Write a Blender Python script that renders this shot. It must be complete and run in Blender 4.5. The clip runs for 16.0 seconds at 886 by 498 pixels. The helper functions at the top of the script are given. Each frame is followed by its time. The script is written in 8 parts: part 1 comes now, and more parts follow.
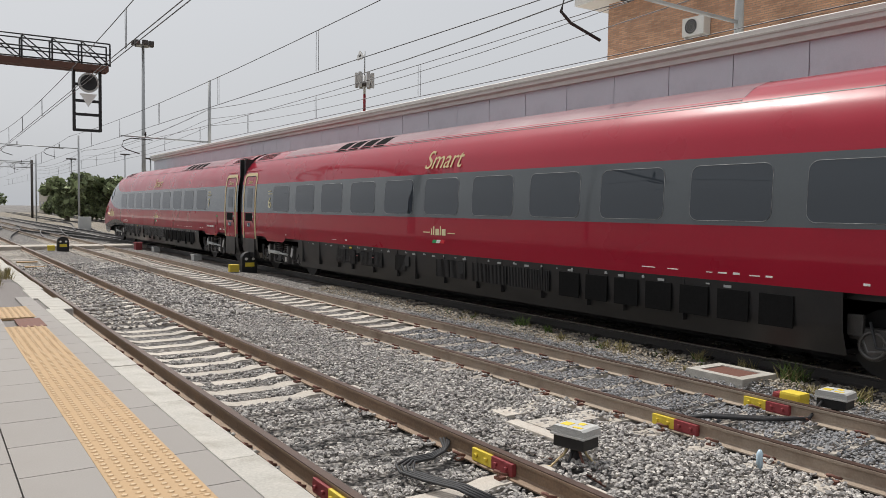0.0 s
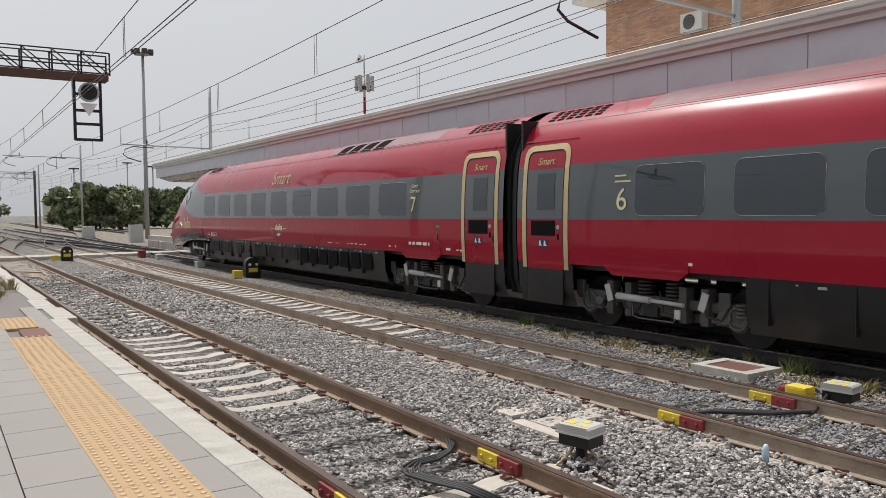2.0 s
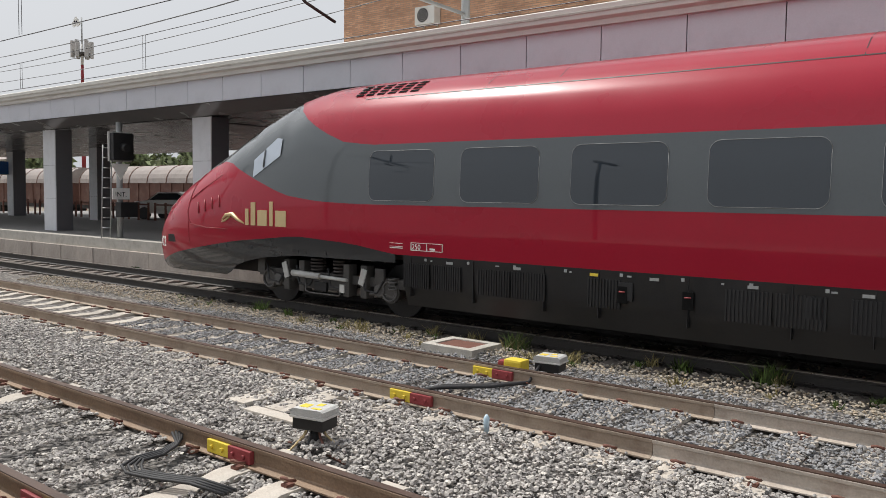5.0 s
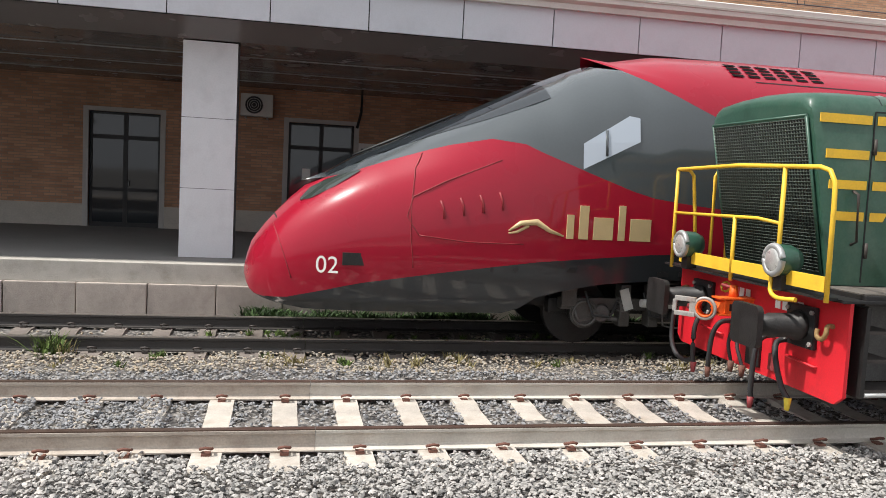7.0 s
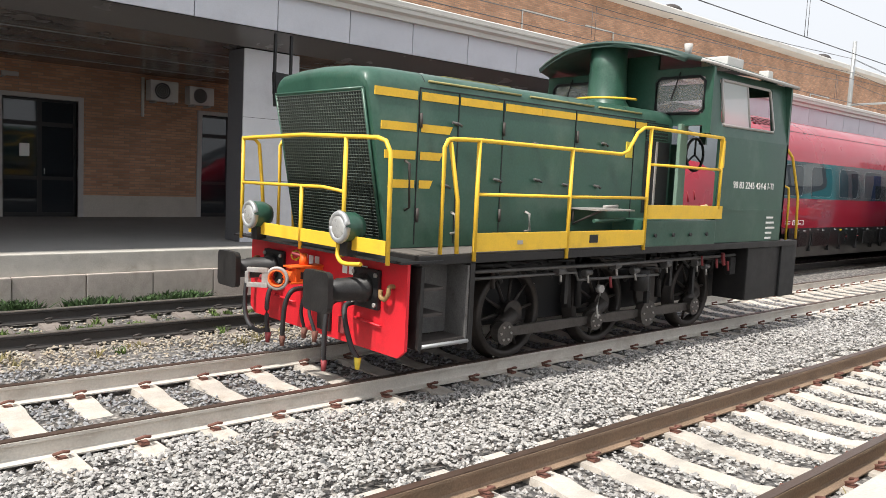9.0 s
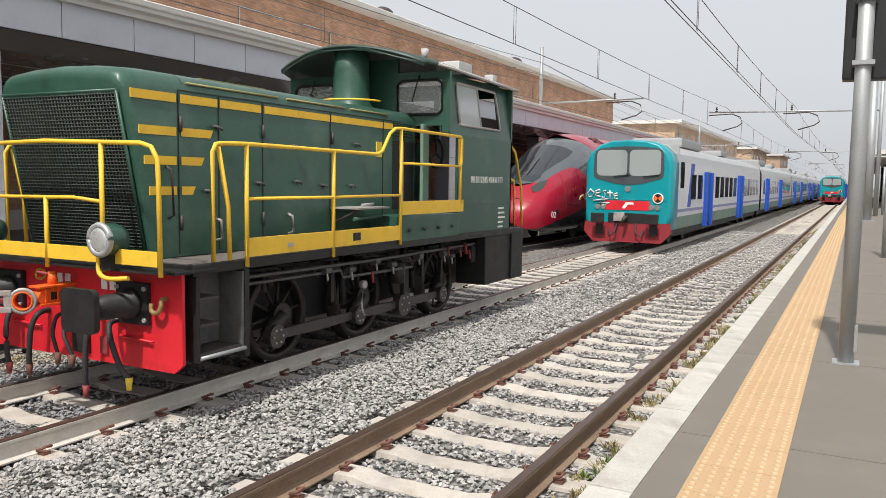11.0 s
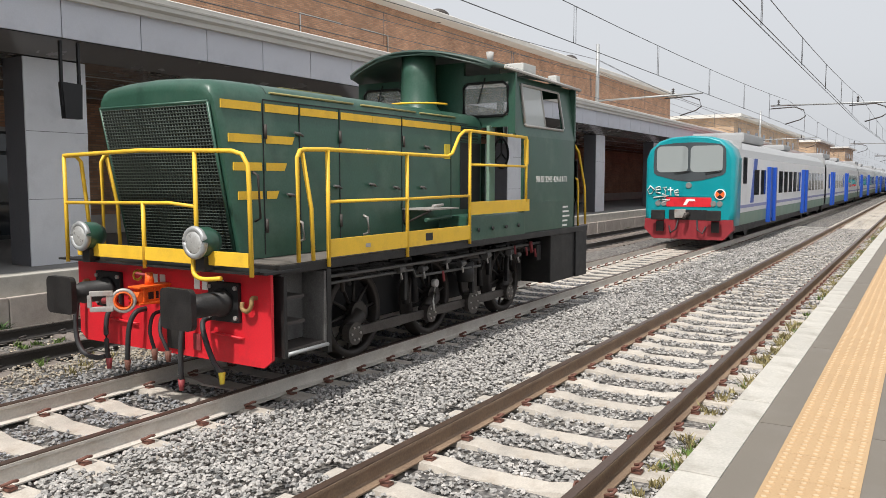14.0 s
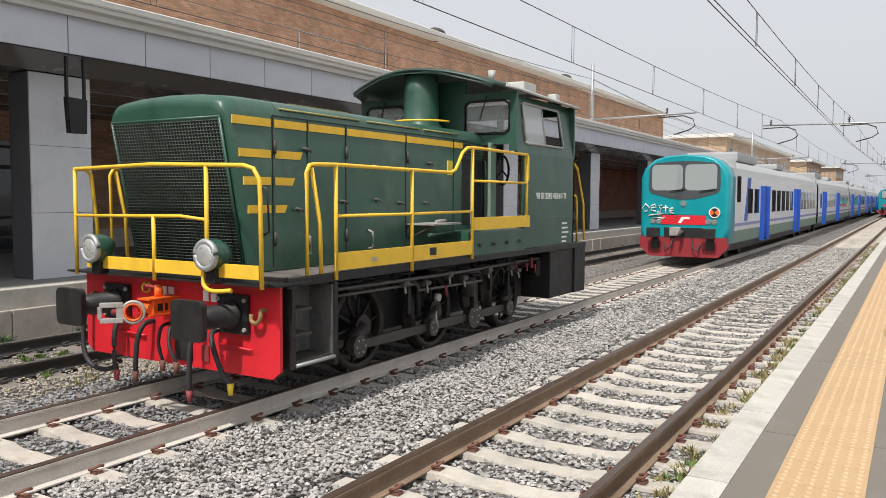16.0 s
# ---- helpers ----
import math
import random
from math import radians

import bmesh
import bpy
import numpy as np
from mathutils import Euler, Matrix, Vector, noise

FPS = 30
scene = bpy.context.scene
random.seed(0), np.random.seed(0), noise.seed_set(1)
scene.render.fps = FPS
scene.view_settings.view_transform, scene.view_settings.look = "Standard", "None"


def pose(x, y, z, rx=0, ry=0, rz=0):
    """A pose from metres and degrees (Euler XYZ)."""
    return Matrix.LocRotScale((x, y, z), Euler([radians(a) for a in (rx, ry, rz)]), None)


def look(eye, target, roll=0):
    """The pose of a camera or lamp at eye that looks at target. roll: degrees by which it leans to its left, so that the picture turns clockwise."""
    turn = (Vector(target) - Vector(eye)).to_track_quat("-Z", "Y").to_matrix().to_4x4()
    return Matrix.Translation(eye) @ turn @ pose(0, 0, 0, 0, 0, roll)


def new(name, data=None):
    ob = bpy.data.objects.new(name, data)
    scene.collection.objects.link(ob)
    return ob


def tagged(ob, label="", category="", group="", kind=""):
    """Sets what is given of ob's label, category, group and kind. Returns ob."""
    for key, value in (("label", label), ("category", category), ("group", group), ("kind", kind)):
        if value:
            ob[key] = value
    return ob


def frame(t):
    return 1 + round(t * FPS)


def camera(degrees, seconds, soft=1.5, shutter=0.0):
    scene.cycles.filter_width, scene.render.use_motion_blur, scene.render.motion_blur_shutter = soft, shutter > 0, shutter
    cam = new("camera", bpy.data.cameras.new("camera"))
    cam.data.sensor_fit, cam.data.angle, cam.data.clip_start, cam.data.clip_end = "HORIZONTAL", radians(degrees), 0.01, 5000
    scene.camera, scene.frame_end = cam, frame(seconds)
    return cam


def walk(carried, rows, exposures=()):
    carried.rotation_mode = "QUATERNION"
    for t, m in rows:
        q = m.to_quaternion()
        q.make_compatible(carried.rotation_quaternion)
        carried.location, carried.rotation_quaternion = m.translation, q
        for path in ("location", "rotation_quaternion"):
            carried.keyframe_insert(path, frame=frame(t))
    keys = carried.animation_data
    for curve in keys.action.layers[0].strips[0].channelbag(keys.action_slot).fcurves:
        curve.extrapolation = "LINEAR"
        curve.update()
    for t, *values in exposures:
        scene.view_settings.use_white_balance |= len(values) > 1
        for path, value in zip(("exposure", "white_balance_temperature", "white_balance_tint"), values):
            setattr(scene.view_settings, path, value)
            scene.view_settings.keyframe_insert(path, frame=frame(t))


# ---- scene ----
cam = camera(58.63, 16.0, soft=0.8)
PATH = [
    (0.0, pose(0.000, -2.527, 2.020, 87.192, -0.749, 56.618)),
    (0.5, pose(0.007, -2.526, 2.014, 87.151, -0.331, 56.374)),
    (1.0, pose(0.023, -2.528, 2.018, 87.191, 0.146, 56.400)),
    (1.5, pose(0.012, -2.515, 2.020, 87.251, 0.459, 56.627)),
    (2.0, pose(0.014, -2.507, 2.019, 87.281, 0.548, 56.819)),
    (2.5, pose(0.007, -2.507, 2.019, 87.282, 0.386, 56.565)),
    (3.0, pose(0.008, -2.513, 2.017, 87.215, 0.190, 55.963)),
    (3.5, pose(0.006, -2.522, 2.017, 86.948, -0.017, 55.136)),
    (4.0, pose(0.005, -2.517, 2.012, 86.635, -0.126, 53.196)),
    (4.5, pose(-0.026, -2.479, 2.003, 86.352, -0.512, 47.463)),
    (5.0, pose(0.001, -2.458, 2.004, 86.187, -0.783, 38.009)),
    (5.2, pose(-0.015, -2.407, 2.006, 86.151, -1.022, 33.617)),
    (7.3, pose(0.031, -2.555, 2.041, 85.554, -3.219, -19.332)),
    (7.5, pose(0.060, -2.533, 2.056, 85.175, -3.505, -24.579)),
    (8.0, pose(0.107, -2.484, 2.076, 85.056, -3.201, -30.001)),
    (8.5, pose(0.089, -2.435, 2.036, 85.138, -3.383, -34.468)),
    (9.0, pose(0.117, -2.271, 2.031, 84.620, -2.753, -41.967)),
    (9.5, pose(0.011, -2.131, 2.049, 84.361, -2.849, -51.049)),
    (10.0, pose(-0.171, -2.072, 2.046, 84.567, -1.767, -59.614)),
    (10.2, pose(-0.244, -2.066, 2.047, 84.620, -1.703, -60.754)),
    (12.3, pose(-0.364, -1.789, 2.073, 85.698, -0.133, -63.232)),
    (12.5, pose(-0.371, -1.796, 2.078, 85.856, -0.065, -62.156)),
    (13.0, pose(-0.431, -1.835, 2.082, 86.109, -0.060, -59.470)),
    (13.5, pose(-0.516, -1.879, 2.072, 85.651, -0.193, -58.371)),
    (14.0, pose(-0.652, -1.913, 2.070, 85.020, 0.052, -58.621)),
    (14.5, pose(-0.792, -1.918, 2.061, 85.366, 0.173, -58.822)),
    (15.0, pose(-0.837, -1.903, 2.050, 86.186, 0.090, -58.975)),
    (15.5, pose(-0.842, -1.883, 2.048, 86.509, -0.183, -59.134)),
    (16.0, pose(-0.834, -1.873, 2.048, 86.279, -0.287, -59.119)),
]
walk(cam, PATH, [(0, 0.1), (4.6, 0.14), (5.2, 0.36), (7.3, 0.68), (8.5, 0.84), (9.2, 0.80), (9.6, 0.68), (10, 0.5), (13, 0.43), (16, 0.43)])

# world: bright hazy sky, soft sun from behind the near end of the platform
TRACK_A, TRACK_B, TRACK_C = 0.7525, 4.545, 8.175   # centre lines of the tracks; rail tops are at z = 0
PLAT = 0.62                                        # platform height
HALF_GAUGE = 0.7525
SUN_EL, SUN_AZ = 57.0, 185.5                       # azimuth counted from +x

world = bpy.data.worlds.new("sky")
scene.world = world
world.use_nodes = True
wn, wl = world.node_tree.nodes, world.node_tree.links
bg = wn["Background"]
sky = wn.new("ShaderNodeTexSky")
sky.sky_type = "NISHITA"
sky.sun_disc = False
sky.sun_elevation = radians(SUN_EL)
sky.sun_rotation = radians(90 - SUN_AZ)
sky.dust_density = 6.0
sky.air_density = 1.2
hs = wn.new("ShaderNodeHueSaturation")
hs.inputs["Saturation"].default_value = 0.25
hs.inputs["Value"].default_value = 1.0
mixn = wn.new("ShaderNodeMix")
mixn.data_type = "RGBA"
mixn.inputs[0].default_value = 0.72
mixn.inputs[7].default_value = (6.0, 6.2, 6.55, 1)
wl.new(sky.outputs[0], hs.inputs["Color"])
wl.new(hs.outputs[0], mixn.inputs[6])
wl.new(mixn.outputs[2], bg.inputs["Color"])
bg.inputs["Strength"].default_value = 0.10

sun_data = bpy.data.lights.new("sun", "SUN")
sun_data.energy = 3.0
sun_data.angle = radians(2.0)
sun_data.color = (1.0, 0.965, 0.91)
sun = new("sun", sun_data)
d = Vector((math.cos(radians(SUN_AZ)) * math.cos(radians(SUN_EL)), math.sin(radians(SUN_AZ)) * math.cos(radians(SUN_EL)), math.sin(radians(SUN_EL))))
sun.matrix_world = look(d * 50, (0, 0, 0))
scene.view_settings.exposure = 0.0


# ---- materials ----
def material(name, colour, rough=0.6, metal=0.0, vary=0.12, scale=6.0, fine=60.0, bump=0.02, dirt=None, dirt_amount=0.35, dirt_scale=1.3,
             per_object=0.0, island=0.0, coat=0.0, spec=0.5):
    """A painted, stony or metal surface: base colour varied at two scales, with stains and fine relief."""
    m = bpy.data.materials.new(name)
    m.use_nodes = True
    n, l = m.node_tree.nodes, m.node_tree.links
    b = n["Principled BSDF"]
    co = n.new("ShaderNodeTexCoord")
    big = n.new("ShaderNodeTexNoise")
    big.inputs["Scale"].default_value = scale
    big.inputs["Detail"].default_value = 4
    small = n.new("ShaderNodeTexNoise")
    small.inputs["Scale"].default_value = fine
    small.inputs["Detail"].default_value = 3
    l.new(co.outputs["Object"], big.inputs["Vector"])
    l.new(co.outputs["Object"], small.inputs["Vector"])
    add = n.new("ShaderNodeMath")
    add.operation = "ADD"
    l.new(big.outputs[0], add.inputs[0])
    l.new(small.outputs[0], add.inputs[1])
    last = add.outputs[0]
    for amount, node, out in ((per_object, "ShaderNodeObjectInfo", "Random"), (island, "ShaderNodeNewGeometry", "Random Per Island")):
        if amount:
            r = n.new(node)
            mul = n.new("ShaderNodeMath")
            mul.operation = "MULTIPLY_ADD"
            l.new(r.outputs[out], mul.inputs[0])
            mul.inputs[1].default_value = amount
            l.new(last, mul.inputs[2])
            sub = n.new("ShaderNodeMath")
            sub.operation = "SUBTRACT"
            l.new(mul.outputs[0], sub.inputs[0])
            sub.inputs[1].default_value = amount / 2
            last = sub.outputs[0]
    ramp = n.new("ShaderNodeMapRange")
    ramp.inputs["From Min"].default_value, ramp.inputs["From Max"].default_value = 0.6, 1.4
    ramp.inputs["To Min"].default_value, ramp.inputs["To Max"].default_value = 1 - vary, 1 + vary
    ramp.clamp = False
    l.new(last, ramp.inputs["Value"])
    vm = n.new("ShaderNodeVectorMath")
    vm.operation = "SCALE"
    vm.inputs[0].default_value = colour
    l.new(ramp.outputs[0], vm.inputs["Scale"])
    out = vm.outputs[0]
    if dirt:
        dn = n.new("ShaderNodeTexNoise")
        dn.inputs["Scale"].default_value = dirt_scale
        dn.inputs["Detail"].default_value = 6
        dn.inputs["Roughness"].default_value = 0.65
        l.new(co.outputs["Object"], dn.inputs["Vector"])
        dr = n.new("ShaderNodeMapRange")
        dr.inputs["From Min"].default_value, dr.inputs["From Max"].default_value = 0.5, 0.75
        dr.inputs["To Max"].default_value = dirt_amount
        l.new(dn.outputs[0], dr.inputs["Value"])
        mx = n.new("ShaderNodeMix")
        mx.data_type = "RGBA"
        l.new(dr.outputs[0], mx.inputs[0])
        l.new(out, mx.inputs[6])
        mx.inputs[7].default_value = (*dirt, 1)
        out = mx.outputs[2]
    l.new(out, b.inputs["Base Color"])
    rr = n.new("ShaderNodeMapRange")
    rr.inputs["From Min"].default_value, rr.inputs["From Max"].default_value = 0.3, 0.7
    rr.inputs["To Min"].default_value, rr.inputs["To Max"].default_value = max(0.02, rough - 0.06), min(1, rough + 0.08)
    l.new(big.outputs[0], rr.inputs["Value"])
    l.new(rr.outputs[0], b.inputs["Roughness"])
    b.inputs["Metallic"].default_value = metal
    b.inputs["Coat Weight"].default_value = coat
    b.inputs["Specular IOR Level"].default_value = spec
    if bump:
        bp = n.new("ShaderNodeBump")
        bp.inputs["Strength"].default_value = 0.5
        bp.inputs["Distance"].default_value = bump
        l.new(add.outputs[0], bp.inputs["Height"])
        l.new(bp.outputs[0], b.inputs["Normal"])
    return m


def ballast_material(name, tones, size=0.05, sand=None, sand_amount=0.5):
    """Crushed stone: a cell pattern of stones with relief, in a few tones."""
    m = bpy.data.materials.new(name)
    m.use_nodes = True
    n, l = m.node_tree.nodes, m.node_tree.links
    b = n["Principled BSDF"]
    co = n.new("ShaderNodeTexCoord")
    vo = n.new("ShaderNodeTexVoronoi")
    vo.inputs["Scale"].default_value = 1 / size
    l.new(co.outputs["Object"], vo.inputs["Vector"])
    ramp = n.new("ShaderNodeValToRGB")
    for i, c in enumerate(tones):
        e = ramp.color_ramp.elements[i] if i < 2 else ramp.color_ramp.elements.new(i / len(tones))
        e.position = i / max(1, len(tones) - 1)
        e.color = (*c, 1)
    sep = n.new("ShaderNodeSeparateColor")
    l.new(vo.outputs["Color"], sep.inputs[0])
    l.new(sep.outputs[0], ramp.inputs[0])
    # darker towards cell edges: shade between the stones put into the colour
    gap_shade = n.new("ShaderNodeMapRange")
    gap_shade.inputs["From Min"].default_value, gap_shade.inputs["From Max"].default_value = 0.25, 0.62
    gap_shade.inputs["To Min"].default_value, gap_shade.inputs["To Max"].default_value = 1.0, 0.45
    l.new(vo.outputs["Distance"], gap_shade.inputs["Value"])
    big = n.new("ShaderNodeTexNoise")
    big.inputs["Scale"].default_value = 0.5
    big.inputs["Detail"].default_value = 5
    l.new(co.outputs["Object"], big.inputs["Vector"])
    out = ramp.outputs[0]
    if sand:
        mr = n.new("ShaderNodeMapRange")
        mr.inputs["From Min"].default_value, mr.inputs["From Max"].default_value = 0.4, 0.65
        mr.inputs["To Max"].default_value = sand_amount
        l.new(big.outputs[0], mr.inputs["Value"])
        mx = n.new("ShaderNodeMix")
        mx.data_type = "RGBA"
        l.new(mr.outputs[0], mx.inputs[0])
        l.new(out, mx.inputs[6])
        mx.inputs[7].default_value = (*sand, 1)
        out = mx.outputs[2]
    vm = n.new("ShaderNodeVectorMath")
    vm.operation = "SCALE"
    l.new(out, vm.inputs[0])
    l.new(gap_shade.outputs[0], vm.inputs["Scale"])
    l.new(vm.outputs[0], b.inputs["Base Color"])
    b.inputs["Roughness"].default_value = 0.9
    inv = n.new("ShaderNodeMath")
    inv.operation = "SUBTRACT"
    inv.inputs[0].default_value = 1
    l.new(vo.outputs["Distance"], inv.inputs[1])
    bp = n.new("ShaderNodeBump")
    bp.inputs["Strength"].default_value = 1
    bp.inputs["Distance"].default_value = size * 0.7
    l.new(inv.outputs[0], bp.inputs["Height"])
    l.new(bp.outputs[0], b.inputs["Normal"])
    return m


def brick_material(name, c1, c2, mortar, length=0.26, height=0.065, dark=None):
    """Thin facing bricks on an upright wall that runs along x or y."""
    m = bpy.data.materials.new(name)
    m.use_nodes = True
    n, l = m.node_tree.nodes, m.node_tree.links
    b = n["Principled BSDF"]
    co = n.new("ShaderNodeTexCoord")
    sep = n.new("ShaderNodeSeparateXYZ")
    l.new(co.outputs["Object"], sep.inputs[0])
    s = n.new("ShaderNodeMath")
    s.operation = "ADD"
    l.new(sep.outputs[0], s.inputs[0])
    l.new(sep.outputs[1], s.inputs[1])
    cb = n.new("ShaderNodeCombineXYZ")
    l.new(s.outputs[0], cb.inputs[0])
    l.new(sep.outputs[2], cb.inputs[1])
    br = n.new("ShaderNodeTexBrick")
    br.inputs["Scale"].default_value = 1
    br.inputs["Brick Width"].default_value = length
    br.inputs["Row Height"].default_value = height
    br.inputs["Mortar Size"].default_value = 0.007
    br.inputs["Mortar Smooth"].default_value = 0.2
    br.inputs["Color1"].default_value = (*c1, 1)
    br.inputs["Color2"].default_value = (*c2, 1)
    br.inputs["Mortar"].default_value = (*mortar, 1)
    l.new(cb.outputs[0], br.inputs["Vector"])
    nz = n.new("ShaderNodeTexNoise")
    nz.inputs["Scale"].default_value = 0.8
    nz.inputs["Detail"].default_value = 6
    l.new(co.outputs["Object"], nz.inputs["Vector"])
    mr = n.new("ShaderNodeMapRange")
    mr.inputs["From Min"].default_value, mr.inputs["From Max"].default_value = 0.3, 0.75
    mr.inputs["To Min"].default_value, mr.inputs["To Max"].default_value = 1.15, 0.7
    l.new(nz.outputs[0], mr.inputs["Value"])
    vm = n.new("ShaderNodeVectorMath")
    vm.operation = "SCALE"
    l.new(br.outputs["Color"], vm.inputs[0])
    l.new(mr.outputs[0], vm.inputs["Scale"])
    l.new(vm.outputs[0], b.inputs["Base Color"])
    b.inputs["Roughness"].default_value = 0.85
    inv = n.new("ShaderNodeMath")
    inv.operation = "SUBTRACT"
    inv.inputs[0].default_value = 1
    l.new(br.outputs["Fac"], inv.inputs[1])
    bp = n.new("ShaderNodeBump")
    bp.inputs["Distance"].default_value = 0.008
    l.new(inv.outputs[0], bp.inputs["Height"])
    l.new(bp.outputs[0], b.inputs["Normal"])
    return m


def glass_material(name, colour=(0.02, 0.025, 0.03), rough=0.04, alpha=1.0):
    m = bpy.data.materials.new(name)
    m.use_nodes = True
    b = m.node_tree.nodes["Principled BSDF"]
    b.inputs["Base Color"].default_value = (*colour, 1)
    b.inputs["Roughness"].default_value = rough
    b.inputs["Specular IOR Level"].default_value = 0.7
    b.inputs["Alpha"].default_value = alpha
    return m


rail_steel = material("rail_steel", (0.26, 0.18, 0.12), 0.65, 0.1, 0.3, 3, 60, 0.006, (0.13, 0.075, 0.05), 0.5)
rail_pale = material("rail_pale", (0.60, 0.56, 0.50), 0.8, 0.0, 0.15, 3, 50, 0.006, (0.34, 0.27, 0.21), 0.5, 3.5)
rail_worn = material("rail_worn", (0.36, 0.29, 0.225), 0.75, 0.0, 0.2, 3, 50, 0.006, (0.16, 0.10, 0.07), 0.65, 3.5)
rail_mid = material("rail_mid", (0.49, 0.43, 0.37), 0.78, 0.0, 0.2, 3, 50, 0.006, (0.24, 0.17, 0.13), 0.6, 3.5)
rail_dark = material("rail_dark", (0.055, 0.05, 0.047), 0.6, 0.2, 0.25, 3, 60, 0.004)
rail_top = material("rail_top", (0.42, 0.38, 0.35), 0.3, 0.8, 0.15, 4, 60, 0.0)
rail_head_brown = material("rail_head_brown", (0.12, 0.08, 0.062), 0.4, 0.5, 0.25, 4, 60, 0.002)
concrete = material("concrete_sleeper", (0.50, 0.455, 0.40), 0.9, 0, 0.18, 7, 70, 0.005, (0.25, 0.19, 0.135), 0.55, 4.5, per_object=0.5)
concrete_dark = material("concrete_sleeper_dark", (0.20, 0.17, 0.15), 0.9, 0, 0.2, 7, 70, 0.004, per_object=0.5)
rust_red = material("rust_red", (0.17, 0.075, 0.055), 0.8, 0.1, 0.3, 20, 90, 0.003)
BALLAST = [(0.07, 0.065, 0.065), (0.17, 0.16, 0.155), (0.28, 0.265, 0.255), (0.42, 0.39, 0.36), (0.14, 0.13, 0.12)]
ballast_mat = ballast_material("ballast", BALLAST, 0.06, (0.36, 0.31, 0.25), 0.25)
white_stone = material("white_stone", (0.46, 0.437, 0.395), 0.85, 0, 0.18, 5, 60, 0.008, (0.27, 0.24, 0.195), 0.6, 3.5, per_object=0.3)
old_stone = material("old_stone", (0.42, 0.37, 0.33), 0.9, 0, 0.2, 5, 60, 0.01, (0.18, 0.15, 0.13), 0.6, 2.0, per_object=0.3)
paving_tile = material("paving_tile", (0.29, 0.268, 0.248), 0.8, 0, 0.08, 2, 120, 0.001, (0.24, 0.22, 0.2), 0.35, 1.2, per_object=0.3)
paving = material("paving", (0.165, 0.145, 0.12), 0.8, 0, 0.08, 2, 120, 0.001, (0.23, 0.21, 0.19), 0.35, 1.2, per_object=0.25)
joint_mat = material("paving_joint", (0.2, 0.18, 0.17), 0.9, 0, 0.1)
tactile_mat = material("tactile_yellow", (0.45, 0.30, 0.162), 0.8, 0, 0.09, 3, 80, 0.001, (0.40, 0.29, 0.18), 0.4, 2.0, per_object=0.2)
tactile_worn = material("tactile_worn", (0.55, 0.41, 0.26), 0.8, 0, 0.09, 3, 80, 0.001)
asphalt = material("asphalt", (0.23, 0.222, 0.215), 0.9, 0, 0.15, 1.5, 120, 0.003, (0.26, 0.25, 0.24), 0.4, 0.5)
sandy = ballast_material("sandy_ground", [(0.30, 0.26, 0.2), (0.42, 0.36, 0.28), (0.36, 0.33, 0.28), (0.25, 0.24, 0.22)], 0.08, (0.44, 0.36, 0.26), 0.6)
fascia_mat = material("fascia_panel", (0.60, 0.61, 0.66), 0.6, 0.1, 0.05, 1.5, 40, 0.001, (0.33, 0.34, 0.37), 0.4, 0.8, per_object=0.3)
cornice_mat = material("cornice", (0.62, 0.60, 0.56), 0.7, 0, 0.08, 2, 40, 0.003, (0.4, 0.38, 0.35), 0.5, 1.0)
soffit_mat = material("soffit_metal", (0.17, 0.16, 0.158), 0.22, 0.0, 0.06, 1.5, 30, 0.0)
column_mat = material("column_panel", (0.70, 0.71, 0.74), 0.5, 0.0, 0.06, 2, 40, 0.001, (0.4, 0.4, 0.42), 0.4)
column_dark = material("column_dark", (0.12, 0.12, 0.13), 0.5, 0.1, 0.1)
brick_mat = brick_material("facing_brick", (0.60, 0.345, 0.215), (0.42, 0.225, 0.14), (0.33, 0.26, 0.20))
brick_tan = brick_material("tan_brick", (0.52, 0.36, 0.24), (0.46, 0.31, 0.2), (0.5, 0.42, 0.34))
marble = material("travertine", (0.50, 0.46, 0.41), 0.7, 0, 0.15, 3, 30, 0.002, (0.28, 0.25, 0.22), 0.6, 1.5)
frame_grey = material("frame_grey", (0.47, 0.45, 0.43), 0.6, 0, 0.08)
black_metal = material("black_metal", (0.02, 0.02, 0.021), 0.5, 0.2, 0.3, 8, 80, 0.001)
under_black = material("underframe_black", (0.017, 0.016, 0.016), 0.5, 0.1, 0.4, 6, 60, 0.004, (0.05, 0.045, 0.04), 0.45, 4.0)
hook_brass = material("hook_brass", (0.30, 0.19, 0.08), 0.6, 0.2, 0.3, 10, 60, 0.002)
step_grey = material("step_grey", (0.14, 0.135, 0.13), 0.6, 0.1, 0.35, 5, 60, 0.002, (0.04, 0.036, 0.033), 0.8, 5.0)
walkway_dust = material("walkway_dust", (0.13, 0.115, 0.10), 0.85, 0, 0.3, 4, 60, 0.002, (0.05, 0.045, 0.04), 0.7, 3.0)
nose_skirt = material("nose_skirt", (0.028, 0.032, 0.035), 0.15, 0, 0.08, 0.8, 30, 0.0, coat=0.5)
bogie_grey = material("bogie_grey", (0.075, 0.07, 0.066), 0.55, 0.1, 0.3, 6, 60, 0.003, (0.03, 0.027, 0.025), 0.5, 4.0)
rod_steel = material("rod_steel", (0.095, 0.085, 0.078), 0.42, 0.4, 0.3, 6, 60, 0.002, (0.03, 0.028, 0.025), 0.5, 7.0)
pipe_grey = material("pipe_grey", (0.14, 0.135, 0.13), 0.5, 0.4, 0.3, 8, 60, 0.002, (0.03, 0.028, 0.026), 0.5, 8.0)
wheel_black = material("wheel_black", (0.045, 0.038, 0.034), 0.5, 0.3, 0.3, 6, 60, 0.002, (0.09, 0.075, 0.062), 0.5, 5.0)
